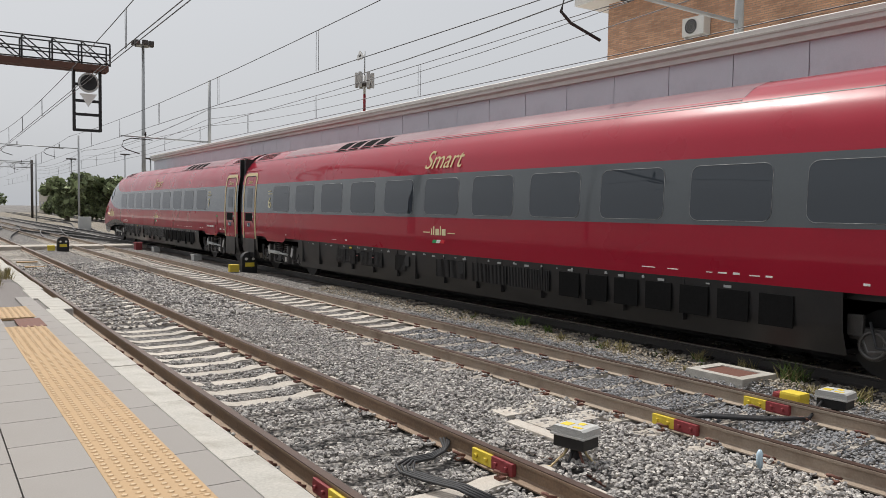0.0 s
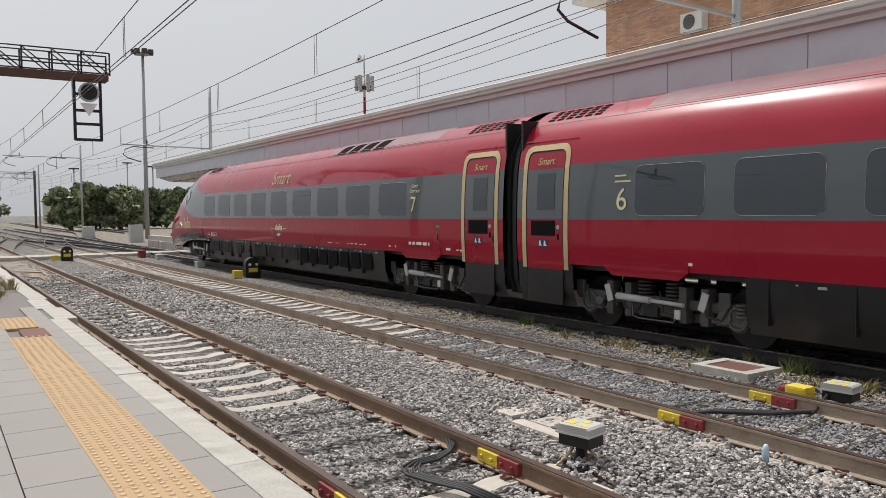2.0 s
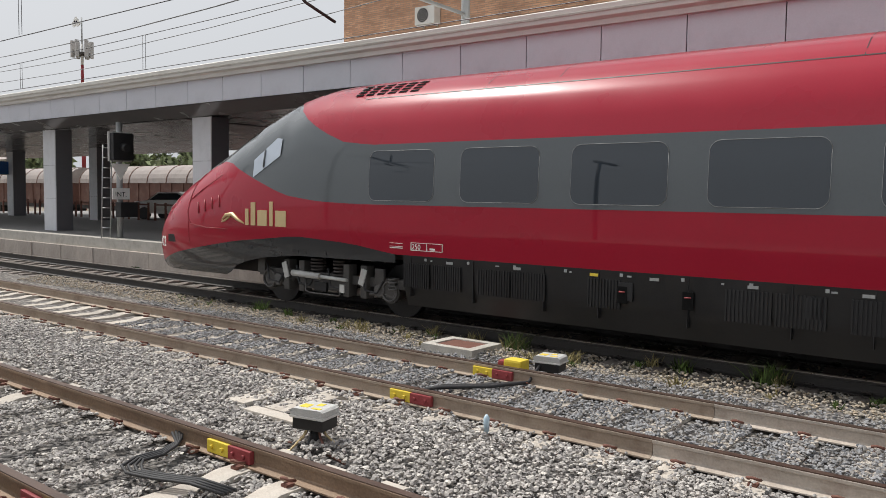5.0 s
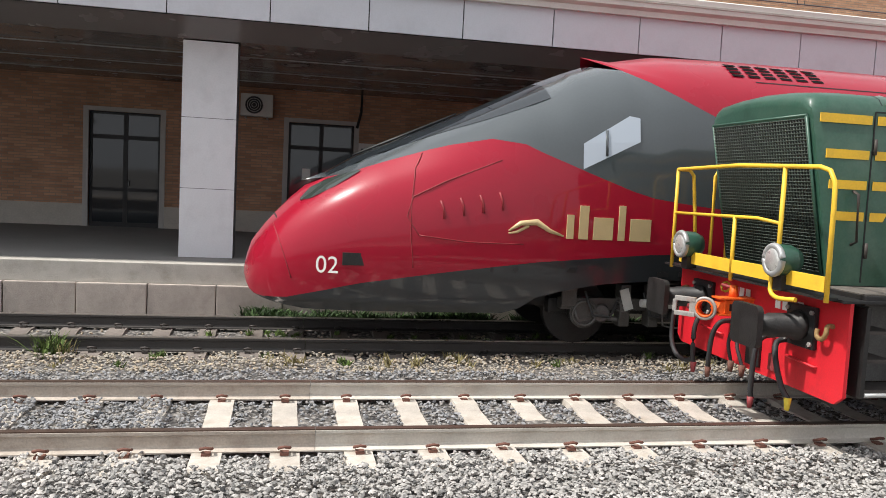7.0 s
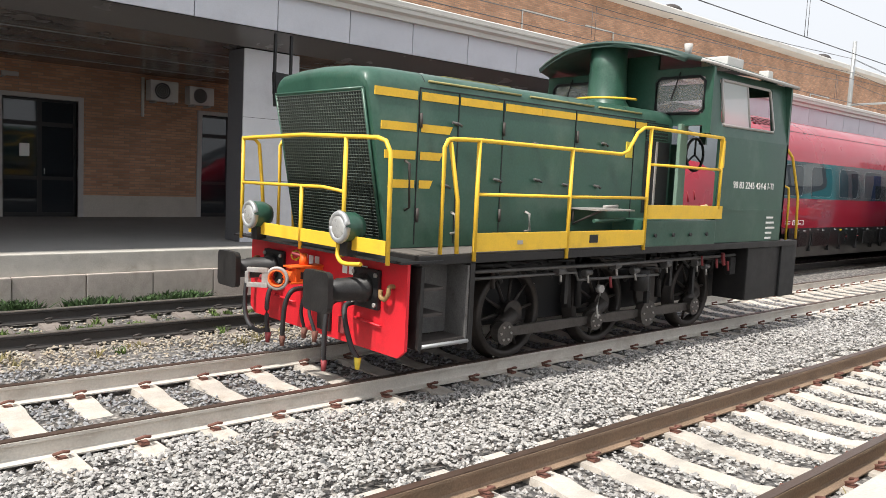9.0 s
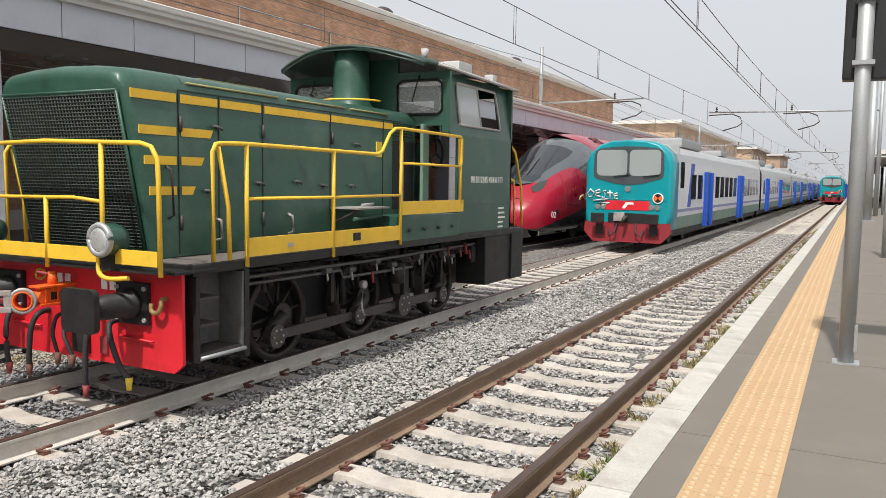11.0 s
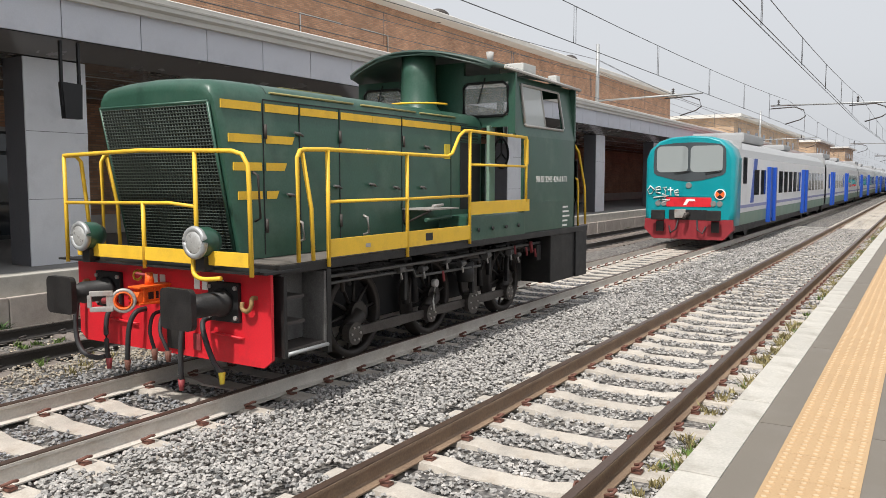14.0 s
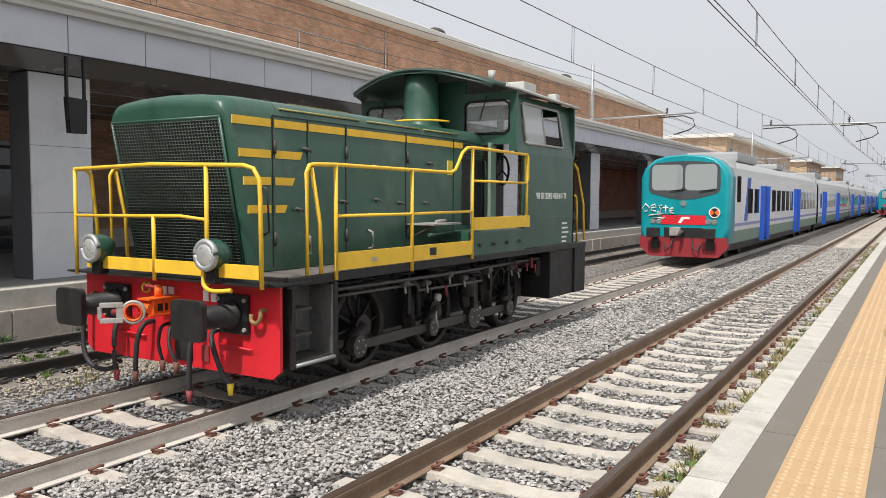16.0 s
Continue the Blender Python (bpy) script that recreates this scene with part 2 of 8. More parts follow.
dark_glass = glass_material("dark_glass")
galv = material("galvanised_steel", (0.40, 0.41, 0.41), 0.5, 0.5, 0.1, 5, 60, 0.001)
dark_steel = material("dark_steel", (0.07, 0.06, 0.055), 0.6, 0.3, 0.25, 6, 50, 0.002)
wire_mat = material("wire", (0.13, 0.13, 0.135), 0.5, 0.5, 0.1, bump=0)
white_plastic = material("white_plastic", (0.62, 0.61, 0.58), 0.5, 0, 0.06)
box_grey = material("box_grey", (0.50, 0.50, 0.48), 0.6, 0, 0.08)
sign_yellow = material("sign_yellow", (0.72, 0.55, 0.05), 0.6, 0, 0.1, 8, 60, 0.001, (0.5, 0.42, 0.15), 0.4, 6)
joint_red = material("joint_red", (0.26, 0.04, 0.045), 0.6, 0, 0.2, 8, 60, 0.001)
cable_mat = material("cable_black", (0.03, 0.03, 0.032), 0.6, 0, 0.1, bump=0)
grass_mat = material("weed_green", (0.09, 0.14, 0.03), 0.8, 0, 0.4, 10, 60, 0, island=1.2)
grass_dry = material("weed_dry", (0.26, 0.22, 0.10), 0.9, 0, 0.3, 10, 60, 0, island=1.2)
leaf_dark = material("leaf_dark", (0.045, 0.085, 0.025), 0.75, 0, 0.4, 4, 30, 0, island=1.5)
bark = material("bark", (0.12, 0.09, 0.065), 0.95, 0, 0.3, 8, 40, 0.02)
loco_green = material("loco_green", (0.030, 0.088, 0.060), 0.36, 0, 0.22, 1.3, 40, 0.0015, (0.13, 0.19, 0.15), 0.5, 1.4, coat=0.08)
loco_yellow = material("loco_yellow", (0.84, 0.52, 0.04), 0.5, 0, 0.08, 4, 60, 0.001, (0.55, 0.33, 0.05), 0.45, 5.0)
faded_yellow = material("faded_yellow", (0.34, 0.30, 0.12), 0.6, 0, 0.3, 6, 60, 0.001, (0.07, 0.14, 0.09), 0.7, 6.0)
loco_red = material("loco_red", (0.66, 0.018, 0.030), 0.42, 0, 0.1, 3, 60, 0.001, (0.36, 0.02, 0.025), 0.6, 4.0)
loco_grille = material("grille_dark", (0.05, 0.066, 0.054), 0.6, 0.2, 0.2)
coupling_orange = material("coupling_orange", (0.82, 0.13, 0.015), 0.5, 0, 0.15)
cast_grey = material("cast_grey", (0.42, 0.40, 0.38), 0.55, 0.4, 0.2, 10, 60, 0.002, (0.3, 0.1, 0.04), 0.5, 6)
reflector = material("lamp_reflector", (0.62, 0.62, 0.60), 0.3, 0.55, 0.15, 14, 60, 0.0)
# glass with the bright sky reflection put into its base colour
sky_glass = glass_material("sky_glass", (0.46, 0.52, 0.60), 0.04)
lens_glass = glass_material("lamp_lens", (0.22, 0.225, 0.22), 0.08)
vent_black = material("vent_black", (0.012, 0.012, 0.012), 0.95, 0, 0.3, 20, 90, 0.004, spec=0.05)
# leaf green lightened and greyed: distant haze mixed into the colour
hazy_leaf = material("hazy_leaf", (0.20, 0.235, 0.12), 0.8, 0, 0.4, 4, 30, 0, island=1.5)
night_blue = material("night_blue", (0.02, 0.025, 0.08), 0.5, bump=0)
white_paint = material("white_paint", (0.8, 0.79, 0.76), 0.5, 0, 0.05, bump=0)
hst_red = material("train_red", (0.335, 0.009, 0.028), 0.3, 0, 0.05, 0.8, 30, 0.0, (0.38, 0.016, 0.034), 0.3, 0.9, coat=0.6, spec=0.15)
# red roof paint paled by the sky's reflection, put into the colour
roof_sky_sheen = material("roof_sky_sheen", (0.20, 0.075, 0.088), 0.35, 0.0, 0.12, 0.8, 30, 0.0, (0.26, 0.2, 0.2), 0.5, 1.2)
beam_red = material("beam_red", (0.27, 0.022, 0.03), 0.5, 0, 0.15, 3, 60, 0.001, (0.2, 0.03, 0.03), 0.5, 4.0)
hst_grey = material("train_grey", (0.072, 0.083, 0.090), 0.12, 0, 0.05, 0.8, 30, 0.0, coat=0.6)
hst_skirt = material("train_skirt", (0.013, 0.013, 0.0135), 0.35, 0, 0.25, 1.5, 40, 0.001, (0.035, 0.032, 0.03), 0.5, 1.0)
hst_window = glass_material("train_window", (0.030, 0.038, 0.048), 0.015)
window_line = material("window_line", (0.20, 0.21, 0.215), 0.4, bump=0)
cream = material("cream_paint", (0.74, 0.68, 0.42), 0.45, 0, 0.05, bump=0)
safety_green = material("safety_green", (0.02, 0.33, 0.10), 0.5, bump=0)
smoke_lens = glass_material("smoke_lens", (0.035, 0.045, 0.04), 0.05)
gold = material("gold_paint", (0.62, 0.48, 0.26), 0.4, 0.2, 0.05, bump=0)
teal = material("teal_paint", (0.0, 0.27, 0.31), 0.35, 0, 0.08, 1.5, 40, 0.0, (0.02, 0.2, 0.22), 0.3, coat=0.2)
teal_white = material("coach_white", (0.74, 0.74, 0.745), 0.4, 0, 0.06, 1.5, 40, 0.0, (0.56, 0.55, 0.53), 0.4, 1.0)
teal_green = material("coach_green", (0.18, 0.27, 0.21), 0.5, 0, 0.1, 1.5, 40, 0.0, (0.3, 0.3, 0.25), 0.4, 1.0)
teal_blue = material("coach_blue", (0.015, 0.075, 0.40), 0.4, 0, 0.08, bump=0)
coach_roof = material("coach_roof", (0.36, 0.365, 0.37), 0.5, 0.1, 0.15, 1.5, 30, 0.001)
rust_brown = material("wagon_brown", (0.12, 0.055, 0.04), 0.8, 0, 0.3, 2, 40, 0.002, (0.25, 0.2, 0.17), 0.4, 1.0)
canvas = material("wagon_cover", (0.32, 0.28, 0.26), 0.8, 0, 0.25, 1.5, 30, 0.005, (0.16, 0.11, 0.09), 0.5, 0.8)
sign_blue = material("sign_blue", (0.02, 0.10, 0.30), 0.5, 0, 0.05, bump=0)
far_wall = material("far_wall", (0.5, 0.46, 0.4), 0.9, 0, 0.1)


# ---- mesh helpers ----
def M4(*a):
    return pose(*a)


def box(bm, x0, x1, y0, y1, z0, z1, bevel=0.0):
    g = bmesh.ops.create_cube(bm, size=1, matrix=Matrix.Translation(((x0 + x1) / 2, (y0 + y1) / 2, (z0 + z1) / 2)) @ Matrix.Diagonal((abs(x1 - x0), abs(y1 - y0), abs(z1 - z0), 1)))
    if bevel:
        es = list({e for v in g["verts"] for e in v.link_edges})
        bmesh.ops.bevel(bm, geom=es, offset=bevel, segments=2, affect="EDGES", profile=0.7)
    return bm


def tube(bm, pts, r, n=8, closed_ends=True):
    """A round bar along a line of points."""
    pts = [Vector(p) for p in pts]
    rings = []
    for i, p in enumerate(pts):
        a = pts[max(0, i - 1)]
        b = pts[min(len(pts) - 1, i + 1)]
        t = (b - a).normalized()
        side = t.cross(Vector((0, 0, 1)))
        if side.length < 1e-3:
            side = Vector((1, 0, 0))
        side.normalize()
        up = side.cross(t).normalized()
        rings.append([bm.verts.new(p + (side * math.cos(2 * math.pi * k / n) + up * math.sin(2 * math.pi * k / n)) * (r if not isinstance(r, (list, tuple)) else r[i])) for k in range(n)])
    for a, b in zip(rings, rings[1:]):
        for k in range(n):
            bm.faces.new((a[k], a[(k + 1) % n], b[(k + 1) % n], b[k])).smooth = True
    if closed_ends:
        bm.faces.new(rings[0][::-1])
        bm.faces.new(rings[-1])
    return bm


def prism(bm, profile, x0, x1, axis="x"):
    """A closed outline swept along an axis. The outline is in (y, z) for x, (x, z) for y, (x, y) for z."""
    def at(p, s):
        return {"x": (s, p[0], p[1]), "y": (p[0], s, p[1]), "z": (p[0], p[1], s)}[axis]
    a = [bm.verts.new(at(p, x0)) for p in profile]
    b = [bm.verts.new(at(p, x1)) for p in profile]
    k = len(profile)
    for i in range(k):
        bm.faces.new((a[i], a[(i + 1) % k], b[(i + 1) % k], b[i]))
    bm.faces.new(a[::-1])
    bm.faces.new(b)
    return bm


def loft(bm, rings, caps=True, closed=True, smooth=True):
    vs = [[bm.verts.new(p) for p in r] for r in rings]
    k = len(vs[0])
    for a, b in zip(vs, vs[1:]):
        for i in range(k if closed else k - 1):
            bm.faces.new((a[i], a[(i + 1) % k], b[(i + 1) % k], b[i])).smooth = smooth
    if caps:
        bm.faces.new(vs[0][::-1])
        bm.faces.new(vs[-1])
    return bm


ORIGIN = {}


def thing(name, at, label, category, group="", kind=""):
    ob = new(name)
    ob.location = at
    ORIGIN[ob.name] = Vector(at)
    return tagged(ob, label, category, group, kind)


def part(name, bm, mat, parent=None, label="", move=True):
    """Links a bmesh as one mesh under a thing or a part. Points are in the world's metres."""
    bmesh.ops.recalc_face_normals(bm, faces=bm.faces)
    o = ORIGIN.get(parent.name, Vector()) if parent else Vector()
    if o.length and move:
        bm.transform(Matrix.Translation(-o))
    me = bpy.data.meshes.new(name)
    bm.to_mesh(me)
    bm.free()
    me.materials.append(mat)
    ob = new(name, me)
    if parent:
        ob.parent = parent
        ORIGIN[ob.name] = o
    if label:
        ob["label"] = label
    return ob


def piece(name, me, parent, at, rz=0.0, size=(1, 1, 1)):
    """One more object on a shared mesh, in its parent's space."""
    ob = new(name, me)
    ob.parent = parent
    ob.location = at
    ob.rotation_euler = (0, 0, rz)
    ob.scale = size
    return ob


def mesh_of(name, bm, mat):
    bmesh.ops.recalc_face_normals(bm, faces=bm.faces)
    me = bpy.data.meshes.new(name)
    bm.to_mesh(me)
    bm.free()
    me.materials.append(mat)
    return me


def B():
    return bmesh.new()


def bx(*a, **k):
    return box(B(), *a, **k)


def structure(name, bm, mat, label="", category=""):
    return tagged(part(name, bm, mat), label, category, kind="structure")


def text_mesh(body, size, mat, name="lettering", shear=0.0, depth=0.002, spacing=1.0):
    """Letters as a mesh in the xz plane, facing -y, with their lower left corner at the origin."""
    cu = bpy.data.curves.new(name, "FONT")
    cu.body, cu.size, cu.extrude, cu.shear, cu.space_character = body, size, depth, shear, spacing
    ob = bpy.data.objects.new(name, cu)
    scene.collection.objects.link(ob)
    dg = bpy.context.evaluated_depsgraph_get()
    me = bpy.data.meshes.new_from_object(ob.evaluated_get(dg))
    bpy.data.objects.remove(ob)
    me.transform(pose(0, 0, 0, 90, 0, 0))
    me.materials.clear()
    me.materials.append(mat)
    return me


def lettering(body, size, mat, parent, at, rz=0.0, tilt=0.0, label="", shear=0.0, stretch=1.0):
    me = text_mesh(body, size, mat, shear=shear)
    ob = new("lettering", me)
    ob.parent = parent
    ob.matrix_basis = Matrix.Translation(Vector(at) - ORIGIN.get(parent.name, Vector())) @ pose(0, 0, 0, tilt, 0, rz) @ Matrix.Diagonal((stretch, 1, 1, 1))
    if label:
        ob["label"] = label
    return ob


# ---- ground ----
def ground_sheet():
    """One sheet to the horizon, denser and uneven near the tracks."""
    bm = B()
    xs = [-3000, -600, -200, -120, -80] + [-60 + i * 2 for i in range(71)] + [90, 110, 150, 250, 600, 3000]
    ys = [-3000, -400, -60, -8, -1.0, -0.6, -0.2, 0.3, 0.75, 1.2, 1.7, 2.1, 2.5, 2.9, 3.4, 3.9, 4.5, 5.1, 5.7, 6.1, 6.5, 6.9, 7.4, 8.2, 9.0, 9.5, 9.9, 12, 30, 60, 120, 400, 3000]
    def height(x, y):
        z = -0.215
        if -1 < y < 9.9:
            z += 0.03 * noise.noise((x * 0.6, y * 1.3, 0))
            if 2.0 < y < 3.3:
                z += 0.05 * math.sin((y - 2.0) / 1.3 * math.pi)
            if 5.7 < y < 7.0:
                z += 0.05 * math.sin((y - 5.7) / 1.3 * math.pi)
        return z
    g = [[bm.verts.new((x, y, height(x, y))) for y in ys] for x in xs]
    for i in range(len(xs) - 1):
        for j in range(len(ys) - 1):
            bm.faces.new((g[i][j], g[i + 1][j], g[i + 1][j + 1], g[i][j + 1])).smooth = True
    return bm


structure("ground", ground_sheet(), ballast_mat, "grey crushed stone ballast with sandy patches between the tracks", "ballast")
# a yard of pale sandy earth beyond the end of the station platform
bm = B()
for (x0, x1, y0, y1) in ((-260, -55.5, 10.2, 90), (-260, -54, -60, -1.8), (-55.5, -22, 20, 90)):
    box(bm, x0, x1, y0, y1, -0.24, -0.19)
structure("yard", bm, sandy, "pale sandy earth of the goods yard", "ground")


# ---- tracks ----
RAIL = [(-0.075, -0.172), (0.075, -0.172), (0.075, -0.16), (0.02, -0.145), (0.010, -0.13), (0.010, -0.045), (0.035, -0.035), (0.036, -0.010), (0.028, 0.0), (-0.028, 0.0), (-0.036, -0.010), (-0.035, -0.035), (-0.010, -0.045), (-0.010, -0.13), (-0.02, -0.145), (-0.075, -0.16)]


def track(name, yc, side_mat, head_mat, label, x0=-140, x1=260, far_mat=None):
    root = thing(name, (0, yc, 0), label, "railway track", "tracks", "structure")
    for s in (-1, 1):
        y = yc + s * HALF_GAUGE
        for xa, xb, m in ((x0, -2.6, far_mat or side_mat), (-2.595, 0.3, rail_mid if far_mat else side_mat), (0.305, x1, side_mat)):
            r = part("rail", prism(B(), [(y + a, b) for a, b in RAIL], xa, xb), m, root)
            part("rail_head", bx(xa, xb, y - 0.034, y + 0.034, -0.012, 0.003), head_mat, r)
    return root


track_a = track("track_a", TRACK_A, rail_steel, rail_head_brown, "rusty brown rails on pale concrete sleepers in ballast")
track_b = track("track_b", TRACK_B, rail_pale, rail_head_brown, "pale dusty rails on concrete sleepers in ballast", far_mat=rail_worn)
track_c = track("track_c", TRACK_C, rail_dark, rail_top, "dark oily rails on grimy concrete sleepers")


# far crossover of the station throat
def oblique_rail(name, pts, parent):
    bm = B()
    for s in (-HALF_GAUGE, HALF_GAUGE):
        rings = []
        for i, (x, y) in enumerate(pts):
            rings.append([(x, y + s + a, b) for a, b in RAIL])
        loft(bm, rings, smooth=False)
    return part(name, bm, rail_dark, parent)


cross = thing("crossover_track", (-70, 4, 0), "dark crossover rails of the station throat", "railway track", "tracks", "structure")
def ease(a, b, ya, yb, n=12):
    return [(a + (b - a) * i / n, ya + (yb - ya) * (3 * (i / n) ** 2 - 2 * (i / n) ** 3)) for i in range(n + 1)]
oblique_rail("rail", ease(-42, -82, TRACK_C, TRACK_B), cross)
oblique_rail("rail", ease(-50, -95, TRACK_B, TRACK_C), cross)
oblique_rail("rail", ease(-46, -90, TRACK_A, TRACK_B), cross)
oblique_rail("rail", ease(-60, -110, TRACK_C, 13.0), cross)
oblique_rail("rail", [(-95, 17.0), (-260, 26.0)], cross)
oblique_rail("rail", [(-110, 13.0), (-260, 18.0)], cross)
tagged(part("level_crossing", bx(-45.5, -43.5, -0.9, 9.7, -0.2, -0.02, bevel=0.02), concrete), "pale concrete boards of a service crossing over the tracks", "crossing", kind="structure")

# ---- near platform ----
EDGE = -0.93
structure("platform_near", bx(-60, 140, -9, EDGE - 0.02, -0.22, PLAT - 0.03), joint_mat, "concrete body of the passenger platform", "platform")
structure("platform_old", bx(-140, -60, -9, EDGE + 0.1, -0.22, PLAT - 0.06), white_stone, "weathered stone edge of the old platform end", "platform")

# ---- far platform, canopy and building ----
FAR_EDGE = 9.9
X_END = -53.3          # free end of the canopy
WALL_Y = 17.4
structure("platform_far", bx(-55.2, 150, FAR_EDGE + 0.02, 30, -0.2, PLAT - 0.004), asphalt, "dark asphalt surface of the station platform", "platform")
structure("platform_far_coping", bx(-55.2, 150, FAR_EDGE, FAR_EDGE + 0.42, 0.31, PLAT, bevel=0.012), white_stone, "pale concrete coping of the station platform", "platform edge")


def soffit():
    bm = B()
    for x0, x1, y1 in ((X_END, -20.0, 22.0), (-20.0, 75.0, WALL_Y)):
        prism(bm, [(10.16, 4.40), (10.9, 4.15), (y1, 4.13), (y1, 4.9), (10.16, 4.9)], x0, x1)
        for k in range(int((y1 - 11.0) / 0.3) if x0 < -20 else 0):
            y = 11.05 + 0.3 * k
            box(bm, x0 + 0.02, x1 - 0.02, y, y + 0.27, 4.118, 4.134)
    return bm


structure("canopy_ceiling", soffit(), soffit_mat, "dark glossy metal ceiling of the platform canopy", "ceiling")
canopy = thing("platform_canopy", (0, 10.1, 0), "platform canopy with grey fascia panels and a pale cornice", "canopy", kind="structure")
part("cornice", prism(B(), [(9.98, 4.97), (9.98, 5.06), (9.90, 5.10), (9.90, 5.30), (10.0, 5.34), (12.5, 5.40), (12.5, 4.97)], X_END - 0.2, 75), cornice_mat, canopy)
part("cornice_strip", bx(X_END - 0.2, 75, 9.885, 9.90, 5.18, 5.215), white_stone, canopy)
part("roof", bx(X_END - 0.1, 75, 12.5, 21.5, 4.9, 5.36), cornice_mat, canopy)
part("end_fascia", bx(X_END - 0.05, X_END, 10.1, 22, 4.36, 5.0), fascia_mat, canopy)
for yy in (12.3, 14.2, 16.0):
    part("ceiling_seam", bx(-20, 75, yy, yy + 0.035, 4.11, 4.127), galv, canopy)

# columns of the canopy
def column(x, y, w=0.86, dpt=0.6):
    c = thing("canopy_column", (x, y, PLAT), "square canopy column clad in pale metal panels", "column", "canopy columns")
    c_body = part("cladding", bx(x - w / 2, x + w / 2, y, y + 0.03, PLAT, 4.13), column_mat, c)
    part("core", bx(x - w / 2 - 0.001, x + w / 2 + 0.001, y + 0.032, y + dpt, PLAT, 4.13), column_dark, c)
    for zz in (1.75, 2.9):
        part("panel_joint", bx(x - w / 2 + 0.001, x + w / 2 - 0.001, y - 0.003, y + 0.01, zz, zz + 0.008), column_dark, c)
    return c


for i in range(-6, 8):
    column(7.64 + 8.92 * i, 10.95, 1.14 if i >= 0 else 0.86)
for i in range(-6, -3):
    column(7.64 + 8.92 * i, 17.3, 0.7, 0.7)

# ground floor wall with its openings, in front of a dark hall
DOORS = [(0.0, 1.6, 3.36), (4.62, 6.22, 3.32), (9.28, 10.9, 3.28), (-4.6, -3.0, 3.34), (-9.2, -7.6, 3.34), (14.5, 16.1, 3.3), (19.2, 20.8, 3.3), (24.0, 25.6, 3.3), (-13.8, -12.2, 3.34), (30, 31.6, 3.3), (38, 39.6, 3.3), (46, 47.6, 3.3)]
def ground_wall():
    bm = B()
    x = -20.0
    for a, b, top in sorted(DOORS):
        box(bm, x, a, WALL_Y, WALL_Y + 0.35, PLAT, 4.2)
        box(bm, a, b, WALL_Y, WALL_Y + 0.35, top, 4.2)
        x = b
    box(bm, x, 75, WALL_Y, WALL_Y + 0.35, PLAT, 4.2)
    box(bm, -20.0, -19.65, WALL_Y + 0.35, 30, PLAT, 4.2)
    return bm


structure("wall_ground_floor", ground_wall(), brick_mat, "ground floor wall of thin brown facing bricks", "brick wall")
def skirting():
    bm = B()
    x = -20.0
    for a, b, top in sorted(DOORS) + [(75, 75, 0)]:
        if a - 0.12 > x + 0.12:
            box(bm, x + (0.12 if x > -20 else 0), a - 0.12, WALL_Y - 0.03, WALL_Y, PLAT, 1.14)
        x = b
    return bm


structure("baseboard", skirting(), marble, "stained pale travertine skirting of the wall", "skirting")
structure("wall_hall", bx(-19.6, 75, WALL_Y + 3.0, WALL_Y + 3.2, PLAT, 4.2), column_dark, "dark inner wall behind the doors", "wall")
structure("wall_upper", bx(-20.0, 69.0, WALL_Y, WALL_Y + 12, 5.3, 9.2), brick_mat, "upper storey of thin brown facing bricks", "brick wall")
structure("roof_upper", prism(B(), [(WALL_Y - 0.75, 9.2), (WALL_Y - 0.75, 9.42), (WALL_Y - 0.6, 9.5), (WALL_Y + 12.5, 9.6), (WALL_Y + 12.5, 9.2)], -20.9, 69.8), cornice_mat, "flat roof with a pale overhanging eave", "roof")


def station_door(i, x0, x1, top):
    d = thing("door_%d" % (i + 1), ((x0 + x1) / 2, WALL_Y, PLAT), "dark glazed double door in a pale stone surround", "door", "doors along the platform", "structure")
    for a, b in ((x0 - 0.12, x0), (x1, x1 + 0.12)):
        part("jamb", bx(a, b, WALL_Y - 0.05, WALL_Y + 0.12, PLAT, top + 0.1, bevel=0.008), frame_grey, d)
    part("lintel", bx(x0, x1, WALL_Y - 0.05, WALL_Y + 0.12, top, top + 0.1, bevel=0.008), frame_grey, d)
    xm = (x0 + x1) / 2
    zt = PLAT + 2.08
    fr = B()
    for a, b in ((x0, x0 + 0.06), (xm - 0.05, xm + 0.05), (x1 - 0.06, x1)):
        box(fr, a, b, WALL_Y + 0.10, WALL_Y + 0.16, PLAT, top)
    for z0, z1 in ((PLAT, PLAT + 0.1), (PLAT + 0.85, PLAT + 0.93), (zt, zt + 0.1), (top - 0.06, top)):
        box(fr, x0, x1, WALL_Y + 0.105, WALL_Y + 0.155, z0, z1)
    part("door_frame", fr, black_metal, d)
    for a, b in ((x0 + 0.06, xm - 0.05), (xm + 0.05, x1 - 0.06)):
        for z0, z1 in ((PLAT + 0.1, PLAT + 0.85), (PLAT + 0.93, zt)):
            part("pane", bx(a, b, WALL_Y + 0.125, WALL_Y + 0.135, z0, z1), dark_glass, d)
    part("transom_pane", bx(x0 + 0.06, x1 - 0.06, WALL_Y + 0.125, WALL_Y + 0.135, zt + 0.1, top - 0.06), dark_glass, d)
    part("door_handle", tube(B(), [(xm + 0.09, WALL_Y + 0.06, PLAT + 0.98), (xm + 0.09, WALL_Y + 0.06, PLAT + 1.12)], 0.012), galv, d)


for i, (a, b, top) in enumerate(DOORS):
    station_door(i, a, b, top)


